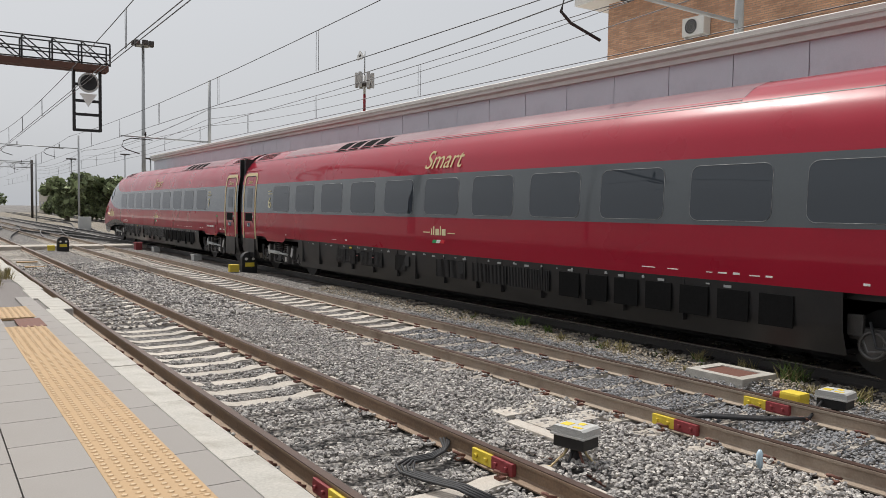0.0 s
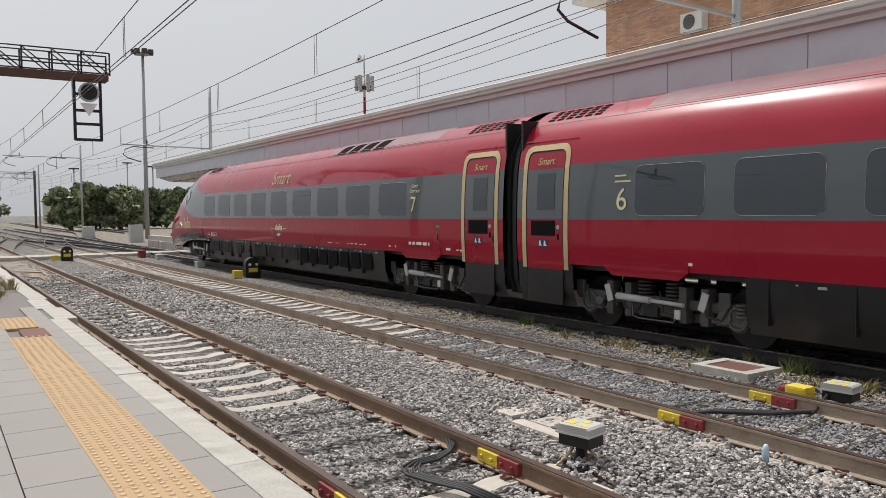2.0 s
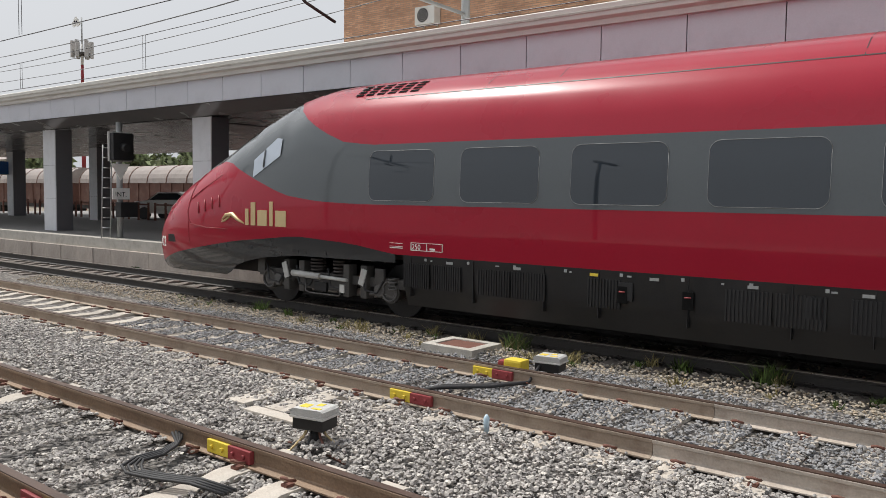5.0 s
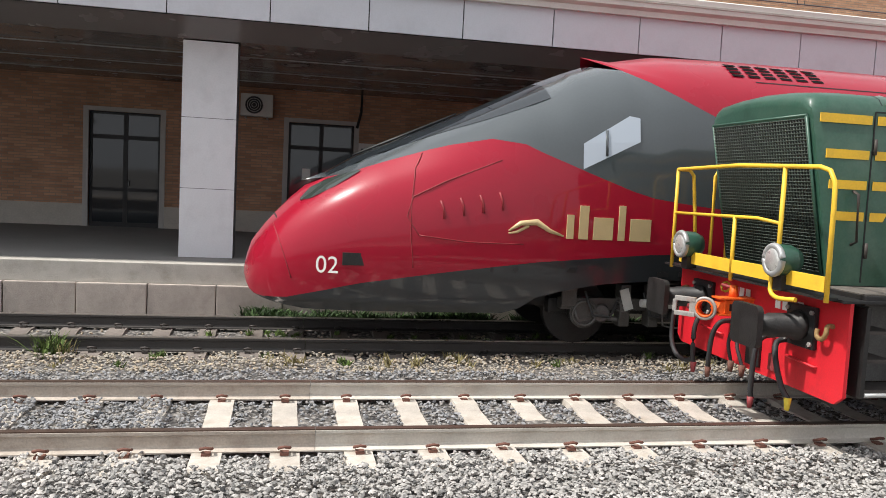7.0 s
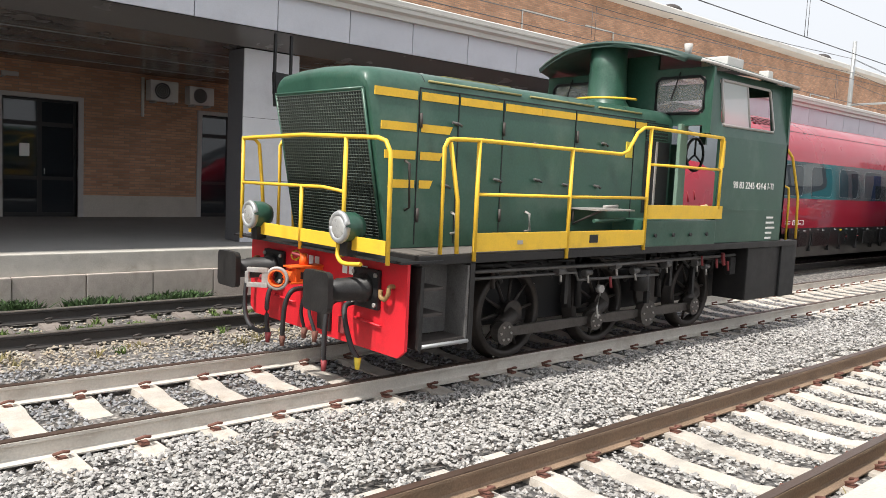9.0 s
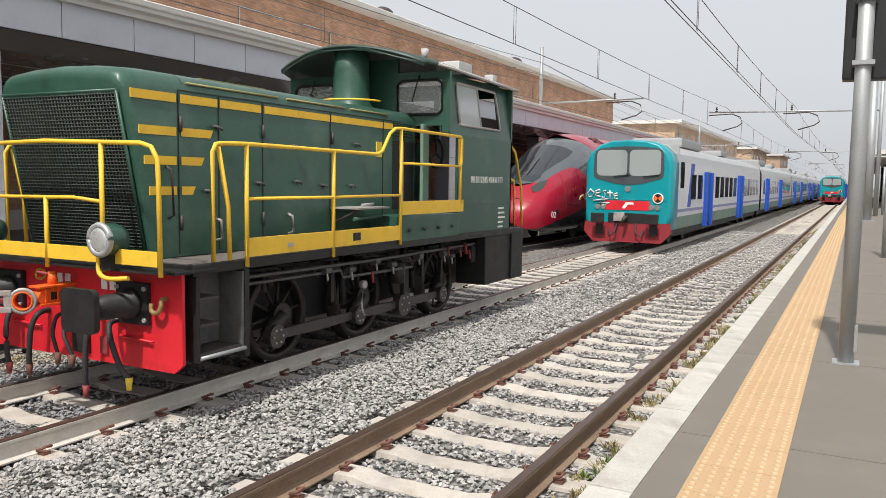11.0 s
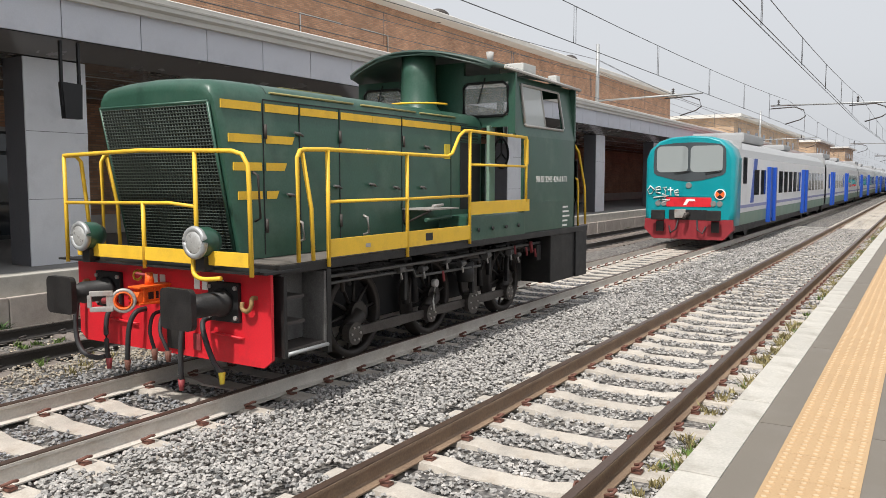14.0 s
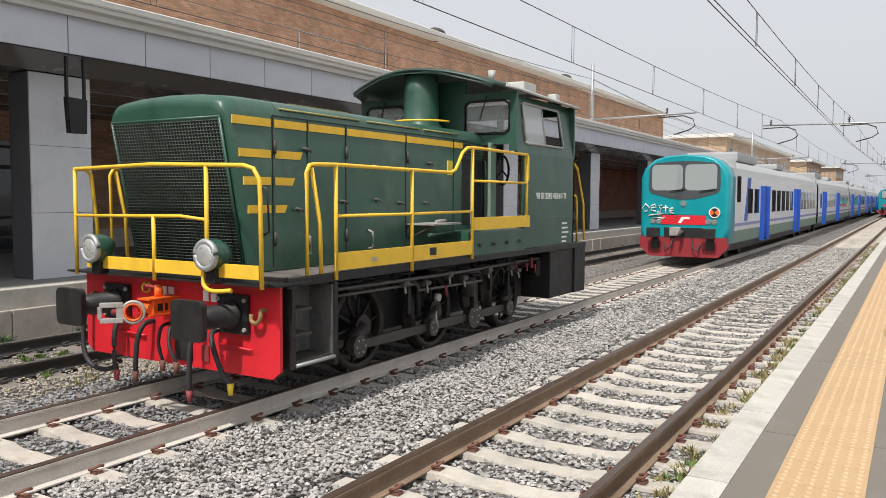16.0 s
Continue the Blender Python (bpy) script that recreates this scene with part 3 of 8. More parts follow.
# distant blocks of the station on the platform's other end
def far_block(x0, x1, y0, y1, z1, mat, label):
    h = thing("station_block", ((x0 + x1) / 2, y0, 0), label, "building", "far station blocks")
    part("wall", bx(x0, x1, y0, y1, 0, z1), mat, h)
    part("roof", bx(x0 - 0.6, x1 + 0.6, y0 - 0.8, y1 + 0.6, z1, z1 + 0.35), cornice_mat, h)
    for k in range(int((x1 - x0) // 5)):
        xa = x0 + 2 + k * 5
        part("window", bx(xa, xa + 1.6, y0 - 0.02, y0 + 0.05, z1 - 2.2, z1 - 1.0), dark_glass, h)


far_block(86.5, 136, 15.5, 30, 8.6, brick_tan, "tan brick station block with an overhanging flat roof")
far_block(152, 176, 14.8, 30, 8.7, brick_tan, "distant tan brick station block with a flat roof")
far_block(205, 228, 14.4, 30, 9.4, brick_tan, "distant tan brick station block with a flat roof")
part_far_roof = structure("canopy_far", bx(75, 150, 10.1, 24, 4.35, 5.2), cornice_mat, "continuing pale canopy of the station platform", "canopy")



# ---- high-speed train: body outline across (half width, height), from the skirt to the roof's middle ----
SIDE = [(1.27, 0.30), (1.30, 0.42), (1.37, 0.60), (1.40, 1.09), (1.415, 1.45), (1.415, 1.86), (1.40, 2.35), (1.365, 2.81), (1.30, 3.15), (1.17, 3.43), (0.98, 3.65), (0.70, 3.84), (0.35, 3.96), (0.0, 4.0)]


def smooth_to(a, b, t):
    t = min(1, max(0, t))
    return a + (b - a) * t * t * (3 - 2 * t)


def interp(x, pts):
    for (a, fa), (b, fb) in zip(pts, pts[1:]):
        if x <= b:
            return fa + (fb - fa) * max(0, (x - a)) / (b - a)
    return pts[-1][1]


NOSE_TOP = [(0, 0.85), (0.03, 1.0), (0.08, 1.16), (0.2, 1.34), (0.33, 1.50), (0.62, 1.82), (0.93, 2.07), (1.42, 2.37), (1.78, 2.51), (2.23, 2.74), (2.71, 2.95), (3.4, 3.28), (4.0, 3.56), (4.64, 3.81), (5.43, 3.96), (6.5, 4.0)]
NOSE_HALF = [(0, 0.10), (0.04, 0.34), (0.15, 0.60), (0.3, 0.80), (0.55, 0.99), (1.0, 1.17), (1.6, 1.29), (2.4, 1.36), (3.4, 1.405), (4.5, 1.415)]
NOSE_LOW = [(0, 0.74), (0.04, 0.64), (0.1, 0.57), (0.3, 0.51), (0.8, 0.46), (1.8, 0.44), (3, 0.42)]


def section(u, nose):
    """Half outline at u metres from the end of the train: list of (half width, z), finely divided."""
    if not nose or u >= 6.5:
        return SIDE
    top, half, low = interp(u, NOSE_TOP), interp(u, NOSE_HALF), interp(u, NOSE_LOW)
    out = []
    for w, z in SIDE:
        f = (z - 0.42) / 3.58
        zz = low + (top - low) * f
        ww = w / 1.415 * half
        # the glazed front leans in and narrows towards the top
        if u < 5.5:
            k = smooth_to(1, 0, u / 5.5)
            ww = half * ((1 - k) * w / 1.415 + k * math.sqrt(max(0, 1 - (abs(f - 0.36) / 0.64) ** 3.0)) if f > 0.36 else (w / 1.415) * (1 - 0.12 * k * (0.36 - f)))
        out.append((ww, zz))
    return out


def side_at(u, z, nose=True):
    s = section(u, nose)
    for (w0, z0), (w1, z1) in zip(s, s[1:]):
        if z0 <= z <= z1:
            return w0 + (w1 - w0) * (z - z0) / max(1e-6, z1 - z0)
    return 0.0 if z > s[-1][1] else s[0][0]


GREY_LOW = [(3.2, 2.75), (3.6, 2.50), (4.2, 2.26), (4.99, 1.99), (5.86, 1.89), (6.8, 1.86)]
GREY_TOP = [(4.0, 3.62), (4.7, 3.52), (5.29, 3.36), (5.85, 3.08), (6.39, 2.88), (7.03, 2.81)]
SKIRT_TOP = [(0.0, 0.50), (0.5, 0.54), (1.4, 0.78), (2.4, 0.95), (3.58, 1.12), (5.29, 1.28), (6.67, 1.21), (7.54, 1.09)]


def shell(bm, us, z_low, z_high, nose, yc=0.0, out=0.0, rows=8, sides=(-1, 1)):
    """The body's skin between two heights (numbers or lines over u)."""
    for s in sides:
        rings = []
        for u in us:
            sec = section(u, nose)
            lo = max(sec[0][1], interp(u, z_low) if isinstance(z_low, list) else z_low)
            hi = min(sec[-1][1], interp(u, z_high) if isinstance(z_high, list) else z_high)
            hi = max(hi, lo + 0.001)
            r = []
            for k in range(rows + 1):
                z = lo + (hi - lo) * (k / rows if hi < 3.5 else 1 - (1 - k / rows) ** 1.8)
                r.append((u, yc + s * (side_at(u, z, nose) + out), z))
            rings.append(r)
        loft(bm, rings, caps=False, closed=False)
    return bm


NU = [0, 0.03, 0.08, 0.15, 0.25, 0.4, 0.55, 0.75, 1.0, 1.25, 1.5, 1.75, 2.0, 2.25, 2.5, 2.75, 3.0, 3.2, 3.4, 3.6, 3.87, 4.2, 4.5, 4.8, 5.1, 5.4, 5.7, 6.0, 6.4, 6.8, 7.1, 7.6]
CAR = 26.77


def window_pane(bm, u0, u1, z0, z1, s, out=0.006):
    """A rounded pane that follows the body's side."""
    r = 0.13
    zs = [z0, z0 + 0.02, z0 + 0.05, z0 + 0.09, z0 + r] + [z0 + r + (z1 - z0 - 2 * r) * k / 5 for k in range(1, 6)] + [z1 - 0.09, z1 - 0.05, z1 - 0.02, z1]
    rings = []
    for z in zs:
        e = max(0.0, z0 + r - z, z - (z1 - r))
        inset = r - math.sqrt(max(0.0, r * r - e * e))
        y = side_at(50, z, False)
        rings.append([(u0 + inset, s * (y + out), z), (u1 - inset, s * (y + out), z)])
    return loft(bm, rings, caps=False, closed=False)


def bogie(car, u, light=True):
    """Wheels, frame, springs and dampers of one bogie, on both sides."""
    b = part("bogie", bx(u - 1.9, u + 1.9, -0.95, 0.95, 0.42, 0.62, bevel=0.04), under_black, car, move=False)
    for du in (-1.48, 1.48):
        for s in (-1, 1):
            w = B()
            bmesh.ops.create_cone(w, cap_ends=True, segments=28, radius1=0.44, radius2=0.44, depth=0.13, matrix=Matrix.Translation((u + du, s * 0.76, 0.44)) @ pose(0, 0, 0, 90))
            part("wheel", w, under_black, b, move=False)
            h = B()
            bmesh.ops.create_cone(h, cap_ends=True, segments=16, radius1=0.2, radius2=0.15, depth=0.3, matrix=Matrix.Translation((u + du, s * 1.02, 0.46)) @ pose(0, 0, 0, 90 * s))
            part("axle_box", h, bogie_grey, b, move=False)
    for s in (-1, 1):
        f = B()
        box(f, u - 1.8, u + 1.8, s * 1.0, s * 1.16, 0.50, 0.66, bevel=0.03)
        box(f, u - 0.5, u + 0.5, s * 1.0, s * 1.2, 0.36, 0.56, bevel=0.03)
        for k in (-0.95, -0.55, 0.55, 0.95):
            box(f, u + k - 0.07, u + k + 0.07, s * 1.05, s * 1.24, 0.3, 0.85, bevel=0.02)
        part("side_frame", f, bogie_grey, b, move=False)
        for k in (-0.28, 0.28):
            sp = B()
            for i in range(5):
                tube(sp, [(u + k + 0.13 * math.cos(a / 6 * math.pi), s * 1.08 + 0.13 * math.sin(a / 6 * math.pi), 0.64 + 0.06 * i) for a in range(13)], 0.022, 5)
            part("spring", sp, dark_steel, b, move=False)
        d = B()
        tube(d, [(u - 0.75, s * 1.27, 0.62), (u - 0.05, s * 1.27, 0.60)], 0.055, 10)
        tube(d, [(u - 0.05, s * 1.27, 0.60), (u + 0.6, s * 1.27, 0.58)], 0.032, 8)
        part("damper", d, box_grey, b, "pale grey damper", move=False)
        p = B()
        box(p, -0.06, 0.06, -0.01, 0.01, -0.14, 0.14)
        p.transform(pose(u + 0.95, s * 1.26, 0.66, 0, 18, 0))
        part("plate", p, box_grey, b, move=False)
        p = B()
        box(p, -0.06, 0.06, -0.01, 0.01, -0.14, 0.14)
        p.transform(pose(u - 0.95, s * 1.26, 0.66, 0, -18, 0))
        part("plate", p, box_grey, b, move=False)
        for k in (-1.25, 1.25):
            part("axle_cap", tube(B(), [(u + k, s * 1.16, 0.46), (u + k, s * 1.2, 0.46)], [0.13, 0.1], 12), pipe_grey, b, move=False)
            for q in (-0.3, 0.3):
                part("guide_arm", tube(B(), [(u + k, s * 1.14, 0.42), (u + k + q, s * 1.14, 0.36), (u + k + 1.3 * q, s * 1.14, 0.56)], 0.04, 7), pipe_grey, b, move=False)
            sp = B()
            for i in range(4):
                tube(sp, [(u + k + 0.3 + 0.08 * math.cos(a / 5 * math.pi), s * 1.16 + 0.08 * math.sin(a / 5 * math.pi), 0.5 + 0.055 * i) for a in range(11)], 0.018, 5)
            part("spring", sp, pipe_grey, b, move=False)
        part("junction_box", bx(u - 0.22, u + 0.08, min(s * 1.2, s * 1.25), max(s * 1.2, s * 1.25), 0.34, 0.5, bevel=0.012), black_metal, b, move=False)
        part("pipe_frame", tube(B(), [(u - 0.45, s * 1.25, 0.62), (u - 0.42, s * 1.26, 0.33), (u - 0.3, s * 1.26, 0.3), (u + 0.4, s * 1.26, 0.3), (u + 0.46, s * 1.25, 0.4)], 0.014, 6), pipe_grey, b, move=False)
        part("white_tag", bx(u + 0.42, u + 0.52, min(s * 1.24, s * 1.265), max(s * 1.24, s * 1.265), 0.36, 0.5), white_plastic, b, move=False)
        for k in (-1.48, 1.48):
            part("cover_ring", tube(B(), [(u + k + 0.16 * math.cos(a * math.pi / 8), s * 1.19, 0.46 + 0.16 * math.sin(a * math.pi / 8)) for a in range(17)], 0.018, 5), pipe_grey, b, move=False)
            part("box_plate", bx(u + k - 0.32, u + k - 0.12, min(s * 1.14, s * 1.2), max(s * 1.14, s * 1.2), 0.55, 0.82, bevel=0.02), bogie_grey, b, move=False)
        for k in range(4):
            hose = tube(B(), [(u - 1.5 + 0.8 * k, s * 1.22, 0.75), (u - 1.4 + 0.8 * k, s * 1.26, 0.45), (u - 1.15 + 0.8 * k, s * 1.24, 0.42), (u - 1.05 + 0.8 * k, s * 1.2, 0.62)], 0.018, 6)
            part("hose", hose, cable_mat, b, move=False)
    return b


def grille(car, u0, u1, s, z0=0.52, z1=0.98):
    n = int((u1 - u0) / 0.042)
    g = part("vent", bx(u0, u1, s * 1.392, s * 1.40, z0, z1), black_metal, car, move=False)
    sl = B()
    for k in range(n + 1):
        x = u0 + (u1 - u0) * k / n
        box(sl, x - 0.011, x + 0.011, s * 1.395, s * 1.412, z0, z1)
    part("slat", sl, hst_skirt, g, move=False)


def hst_car(index):
    """One car; index 0 is the tail with its nose. Points are in metres from the tail's tip."""
    u0, u1 = index * CAR, (index + 1) * CAR
    nose = index == 0
    car = thing("train_carriage", (0, TRACK_C, 0), "glossy dark red high-speed tail car with a sloping nose" if nose else "glossy dark red high-speed train car with a grey window band", "train car", "high-speed train")
    ORIGIN[car.name] = Vector()
    a, b = u0 + (0 if nose else 0.22), u1 - 0.22
    us = (NU + [9, 12, 18, 24, b]) if nose else [a, a + 6, a + 13, a + 20, b]
    low_top = SKIRT_TOP + [(8, 1.09), (500, 1.09)] if nose else 1.09
    if nose:
        # below the grey on the nose the red runs up to the windscreen
        g_low = [(0, 2.4), (0.75, 2.0), (0.95, 2.03), (1.3, 2.12), (1.6, 2.24), (2.4, 2.50), (3.0, 2.62), (3.4, 2.57), (3.6, 2.48)] + GREY_LOW[2:] + [(500, 1.86)]
        g_top = [(0, 4.1), (4.3, 4.1), (4.7, 3.70), (5.29, 3.36), (5.85, 3.08), (6.39, 2.88), (7.03, 2.81), (500, 2.81)]
    else:
        g_low, g_top = 1.86, 2.81
    part("lower_body", shell(B(), us, low_top, g_low, nose), hst_red, car, move=False)
    part("window_band", shell(B(), us, g_low, g_top, nose), hst_grey, car, "dark grey window band", move=False)
    part("upper_body", shell(B(), [u for u in us if not nose or u >= 4.2], g_top, 4.2, nose, rows=16), hst_red, car, move=False)
    sk_us = [a, b] if not nose else [0] + NU[1:] + [24, b]
    part("skirt_nose" if nose else "end_wall", shell(B(), NU, [(0, 0.4), (3.3, 0.46), (3.65, 0.70), (4.4, 0.86), (5.3, 0.94), (7.6, 0.96), (500, 0.96)], SKIRT_TOP + [(500, 1.09)], True) if nose else bx(a, a + 0.05, -1.3, 1.3, 0.5, 3.7), nose_skirt if nose else hst_skirt, car, move=False)
    part("end_wall", bx(b - 0.05, b, -1.3, 1.3, 0.5, 3.7), hst_skirt, car, move=False)
    # underside and skirt between the bogies
    b1, b2 = (5.82 if nose else u0 + 3.4), u1 - 3.22
    clear = 1.95 if nose else 1.75
    part("skirt", shell(B(), [b1 + clear, (b1 + b2) / 2, b2 - 1.75], 0.30, 1.09, False), hst_skirt, car, "black lower skirt with vents", move=False)
    part("floor_pan", bx(b1 + clear, b2 - 1.75, -1.26, 1.26, 0.32, 0.38), hst_skirt, car, move=False)
    part("underfloor", bx(a + (1.2 if nose else 0), b, -1.25, 1.25, 1.0, 1.15), under_black, car, move=False)
    for s0, s1 in ((a + 0.02, b1 - 1.68), (b2 + 1.68, b)):
        if not (nose and s0 < 2):
            for s in (-1, 1):
                part("end_skirt", shell(B(), [s0, s1], 0.34, 1.09, False, sides=(s,)), hst_skirt, car, move=False)
    for bu in (b1, b2):
        bogie(car, bu)
        for s in (-1, 1):
            if not (nose and bu < 8):
                part("bogie_fairing", shell(B(), [bu - 0.92, bu - 0.72, bu, bu + 0.62, bu + 0.80], [(bu - 0.92, 1.10), (bu - 0.72, 0.96), (bu + 0.62, 0.96), (bu + 0.80, 1.08)], 1.22, False, out=0.018, rows=3, sides=(s,)), hst_red, car, move=False)
    # windows
    first, count = (7.04, 9) if nose else (u0 + 3.15, 12)
    for k in range(count):
        w0 = first + 1.815 * k
        for s in (-1, 1):
            part("window", window_pane(B(), w0, w0 + 1.31, 1.93, 2.70, s), hst_window, car, move=False)
            fr = B()
            rr = []
            for cx, cz, a0 in ((w0 + 1.18, 2.57, 0), (w0 + 0.13, 2.57, 90), (w0 + 0.13, 2.06, 180), (w0 + 1.18, 2.06, 270)):
                for q in range(6):
                    an = radians(a0 + 18 * q)
                    z = cz + 0.135 * math.sin(an)
                    rr.append((cx + 0.135 * math.cos(an), s * (side_at(50, z, False) + 0.004), z))
            tube(fr, rr + rr[:1], 0.0045, 4)
            part("window_seal", fr, window_line, car, move=False)
    # doors with broad gold outlines, towards the ends of the car
    def outline(du, half, base, top, r, s, out):
        pts = [(du - half, base + (top - r - base) * k / 10) for k in range(11)]
        pts += [(du - half + r - r * math.cos(radians(a)), top - r + r * math.sin(radians(a))) for a in (22, 45, 68, 90)]
        pts += [(2 * du - u, z) for u, z in pts[::-1]]
        return [(u, s * (side_at(50, z, False) + out), z) for u, z in pts]
    for du in ((u1 - 1.0,) if nose else (u0 + 1.0, u1 - 1.0)):
        for s in (-1, 1):
            d = part("door", shell(B(), [du - 0.49, du + 0.49], 0.98, 3.06, False, out=0.006, sides=(s,)), hst_red, car, move=False)
            part("door_outline", loft(B(), [outline(du, 0.62, 0.98, 3.2, 0.2, s, 0.01), outline(du, 0.51, 0.98, 3.1, 0.14, s, 0.012)], caps=False, closed=False, smooth=False), gold, d, "broad gold painted outline", move=False)
            part("door_gap", tube(B(), outline(du, 0.50, 0.5, 3.09, 0.13, s, 0.006), 0.012, 5), black_metal, d, move=False)
            part("door_band", shell(B(), [du - 0.485, du + 0.485], 1.87, 2.76, False, out=0.010, sides=(s,)), hst_grey, d, move=False)
            part("door_window", shell(B(), [du - 0.2, du + 0.27], 2.03, 2.68, False, out=0.016, sides=(s,)), hst_window, d, move=False)
            part("button_panel", bx(du - 0.36, du + 0.29, s * 1.415, s * 1.43, 1.57, 1.84, bevel=0.004), vent_black, d, move=False)
            part("pictogram", bx(du - 0.17, du + 0.10, s * 1.415, s * 1.428, 1.37, 1.50), night_blue, d, move=False)
            for q in (-0.1, 0.03):
                part("pictogram_figure", prism(B(), [(du + q - 0.04, 1.39), (du + q + 0.045, 1.39), (du + q + 0.01, 1.43), (du + q + 0.01, 1.48), (du + q - 0.025, 1.48)], s * 1.4285, s * 1.4295, "y"), white_paint, d, move=False)
            part("call_button", tube(B(), [(du + 0.37, s * 1.415, 1.72), (du + 0.37, s * 1.432, 1.72)], 0.04, 12), galv, d, move=False)
            part("door_lock", bx(du + 0.35, du + 0.39, s * 1.415, s * 1.43, 1.50, 1.60), vent_black, d, move=False)
            part("step_skirt", bx(du - 0.48, du + 0.48, s * 1.36, s * 1.408, 0.36, 0.975), hst_skirt, d, move=False)
            part("rain_strip", shell(B(), [du - 0.7, du + 0.72], 3.27, 3.30, False, out=0.03, rows=2, sides=(s,)), hst_red, d, move=False)
    # vents of the skirt
    for g0, g1 in ((7.8, 8.28), (8.36, 8.87), (9.2, 9.73), (9.78, 10.3), (10.96, 11.4), (12.74, 13.24), (13.3, 13.81), (14.07, 14.6), (14.66, 15.18), (15.28, 15.82), (15.88, 16.42)):
        for s in (-1, 1):
            if b1 + 1.9 < u0 + g0 and u0 + g1 < b2 - 1.9:
                grille(car, u0 + g0, u0 + g1, s, 0.60, 0.97)
    for k in range(14):
        x = b1 + 2.3 + 1.06 * k + 0.12 * (k % 3)
        if x < b2 - 2.0:
            part("skirt_joint", bx(x - 0.2, x - 0.19, -1.408, 1.408, 0.46, 1.07), black_metal, car, move=False)
            part("latch", bx(x + 0.2, x + 0.2 + 0.03 * (1 + k % 2), -1.411, -1.40, 1.02, 1.04), galv, car, move=False)
            part("notice", bx(x + 0.5, x + 0.62, -1.411, -1.40, 1.0, 1.035), sign_yellow if k == 2 else galv, car, move=False)
    for k in range(7):
        x = u0 + 16.7 + 0.66 * k
        part("skirt_panel", bx(x, x + 0.5, -1.413, -1.395, 0.56, 0.98, bevel=0.006), vent_black, car, move=False)
    for x in (b1 + 5.55, b1 + 6.4):
        part("step_recess", bx(x, x + 0.14, -1.414, -1.40, 0.68, 0.90, bevel=0.01), vent_black, car, move=False)
        part("recess_handle", tube(B(), [(x + 0.03, -1.418, 0.83), (x + 0.11, -1.418, 0.83)], 0.01, 6), joint_red, car, move=False)
    for u in (11.4, 13.6):
        part("filler_flap", bx(u0 + u, u0 + u + 0.18, -1.412, -1.39, 0.72, 0.95), black_metal, car, move=False)
    # roof: dark mesh openings in the middle, small grilles at the ends
    def roof_patch(c0, c1, z0, z1, mat, name):
        for s in (-1, 1):
            part(name, shell(B(), [c0, (c0 + c1) / 2, c1], z0, z1, False, out=0.004 if name == "roof_panel" else 0.01, rows=10 if name == "roof_panel" else 4, sides=(s,)), mat, car, move=False)
    # paler patch laid over the roof as a painted sky reflection
    roof_patch(17.8 if nose else u0 + 3.0, 23.6 if nose else u0 + 20.0, 3.63, 4.05, roof_sky_sheen, "roof_panel")
    for k in range(4):
        roof_patch(u0 + 6.9 + 0.72 * k if not nose else 18.4 + 0.72 * k, u0 + 7.45 + 0.72 * k if not nose else 18.95 + 0.72 * k, 3.62, 3.88, vent_black, "roof_vent")
    for e in ((6.3,) if nose else (u0 + 0.6,)) + (u1 - 2.0,):
        for i in range(6):
            for j in range(4):
                zz = 3.66 + 0.055 * j
                roof_patch(e + 0.24 * i, e + 0.17 + 0.24 * i, zz, zz + 0.036, vent_black, "roof_grille") if index < 2 else None
    for e in (u0 + 9.0, u0 + 10.2, u0 + 14.0, u0 + 20.0):
        part("roof_seam", shell(B(), [e, e + 0.012], 3.6, 4.2, False, out=0.004, rows=8), black_metal, car, move=False)
    part("roof_line", shell(B(), [max(a, 6.6), b], 3.585, 3.6, False, out=0.004, rows=1), black_metal, car, move=False)
    # inscriptions
    def side_text(body, size, u, z, mat, label="", shear=0.0, stretch=1.0):
        lean = math.degrees(math.atan2(side_at(50, z, False) - side_at(50, z + size * 0.7, False), size * 0.7))
        lettering(body, size, mat, car, (u, -side_at(50, z, False) - (0.028 if size > 0.55 else 0.012), z), tilt=-lean, label=label, shear=shear, stretch=stretch)
    side_text("Smart", 0.60, u0 + 14.30 if nose else u0 + 12.12, 2.93, gold, "gold slanted lettering", 0.25)
    # small maker's badge with a tricolour
    ub = u0 + 14.37 if nose else u0 + 12.2
    for dx, w, h in ((0.33, 0.04, 0.14), (0.41, 0.05, 0.19), (0.51, 0.13, 0.14), (0.68, 0.04, 0.20), (0.76, 0.14, 0.14)):
        part("badge_bar", bx(ub + dx, ub + dx + w, -1.422, -1.416, 1.48, 1.48 + h, bevel=0.002), cream, car, move=False)
    for dx in (0.0, 0.98):
        part("badge_line", bx(ub + dx, ub + dx + 0.27, -1.422, -1.416, 1.525, 1.545), cream, car, move=False)
    for c, dx in ((safety_green, 0.44), (white_paint, 0.595), (loco_red, 0.75)):
        part("badge_flag", prism(B(), [(ub + dx - 0.07, 1.31), (ub + dx + 0.085, 1.31), (ub + dx + 0.125, 1.38), (ub + dx - 0.03, 1.38)], -1.421, -1.416, "y"), c, car, move=False)
    if index < 3:
        side_text(str(7 - index), 0.50, u1 - 3.69 if nose else u0 + 2.75, 2.02, cream, "cream car number")
        if nose:
            side_text("Coach", 0.115, u1 - 3.67, 2.57, cream, shear=0.25)
            side_text("Carrozza", 0.115, u1 - 3.73, 2.46, cream, shear=0.25)
        if index:
            for k in range(2):
                part("inscription", bx(u0 + 2.72, u0 + 3.06 - 0.1 * k, -1.404, -1.385, 2.46 + 0.09 * k, 2.485 + 0.09 * k), cream, car, move=False)
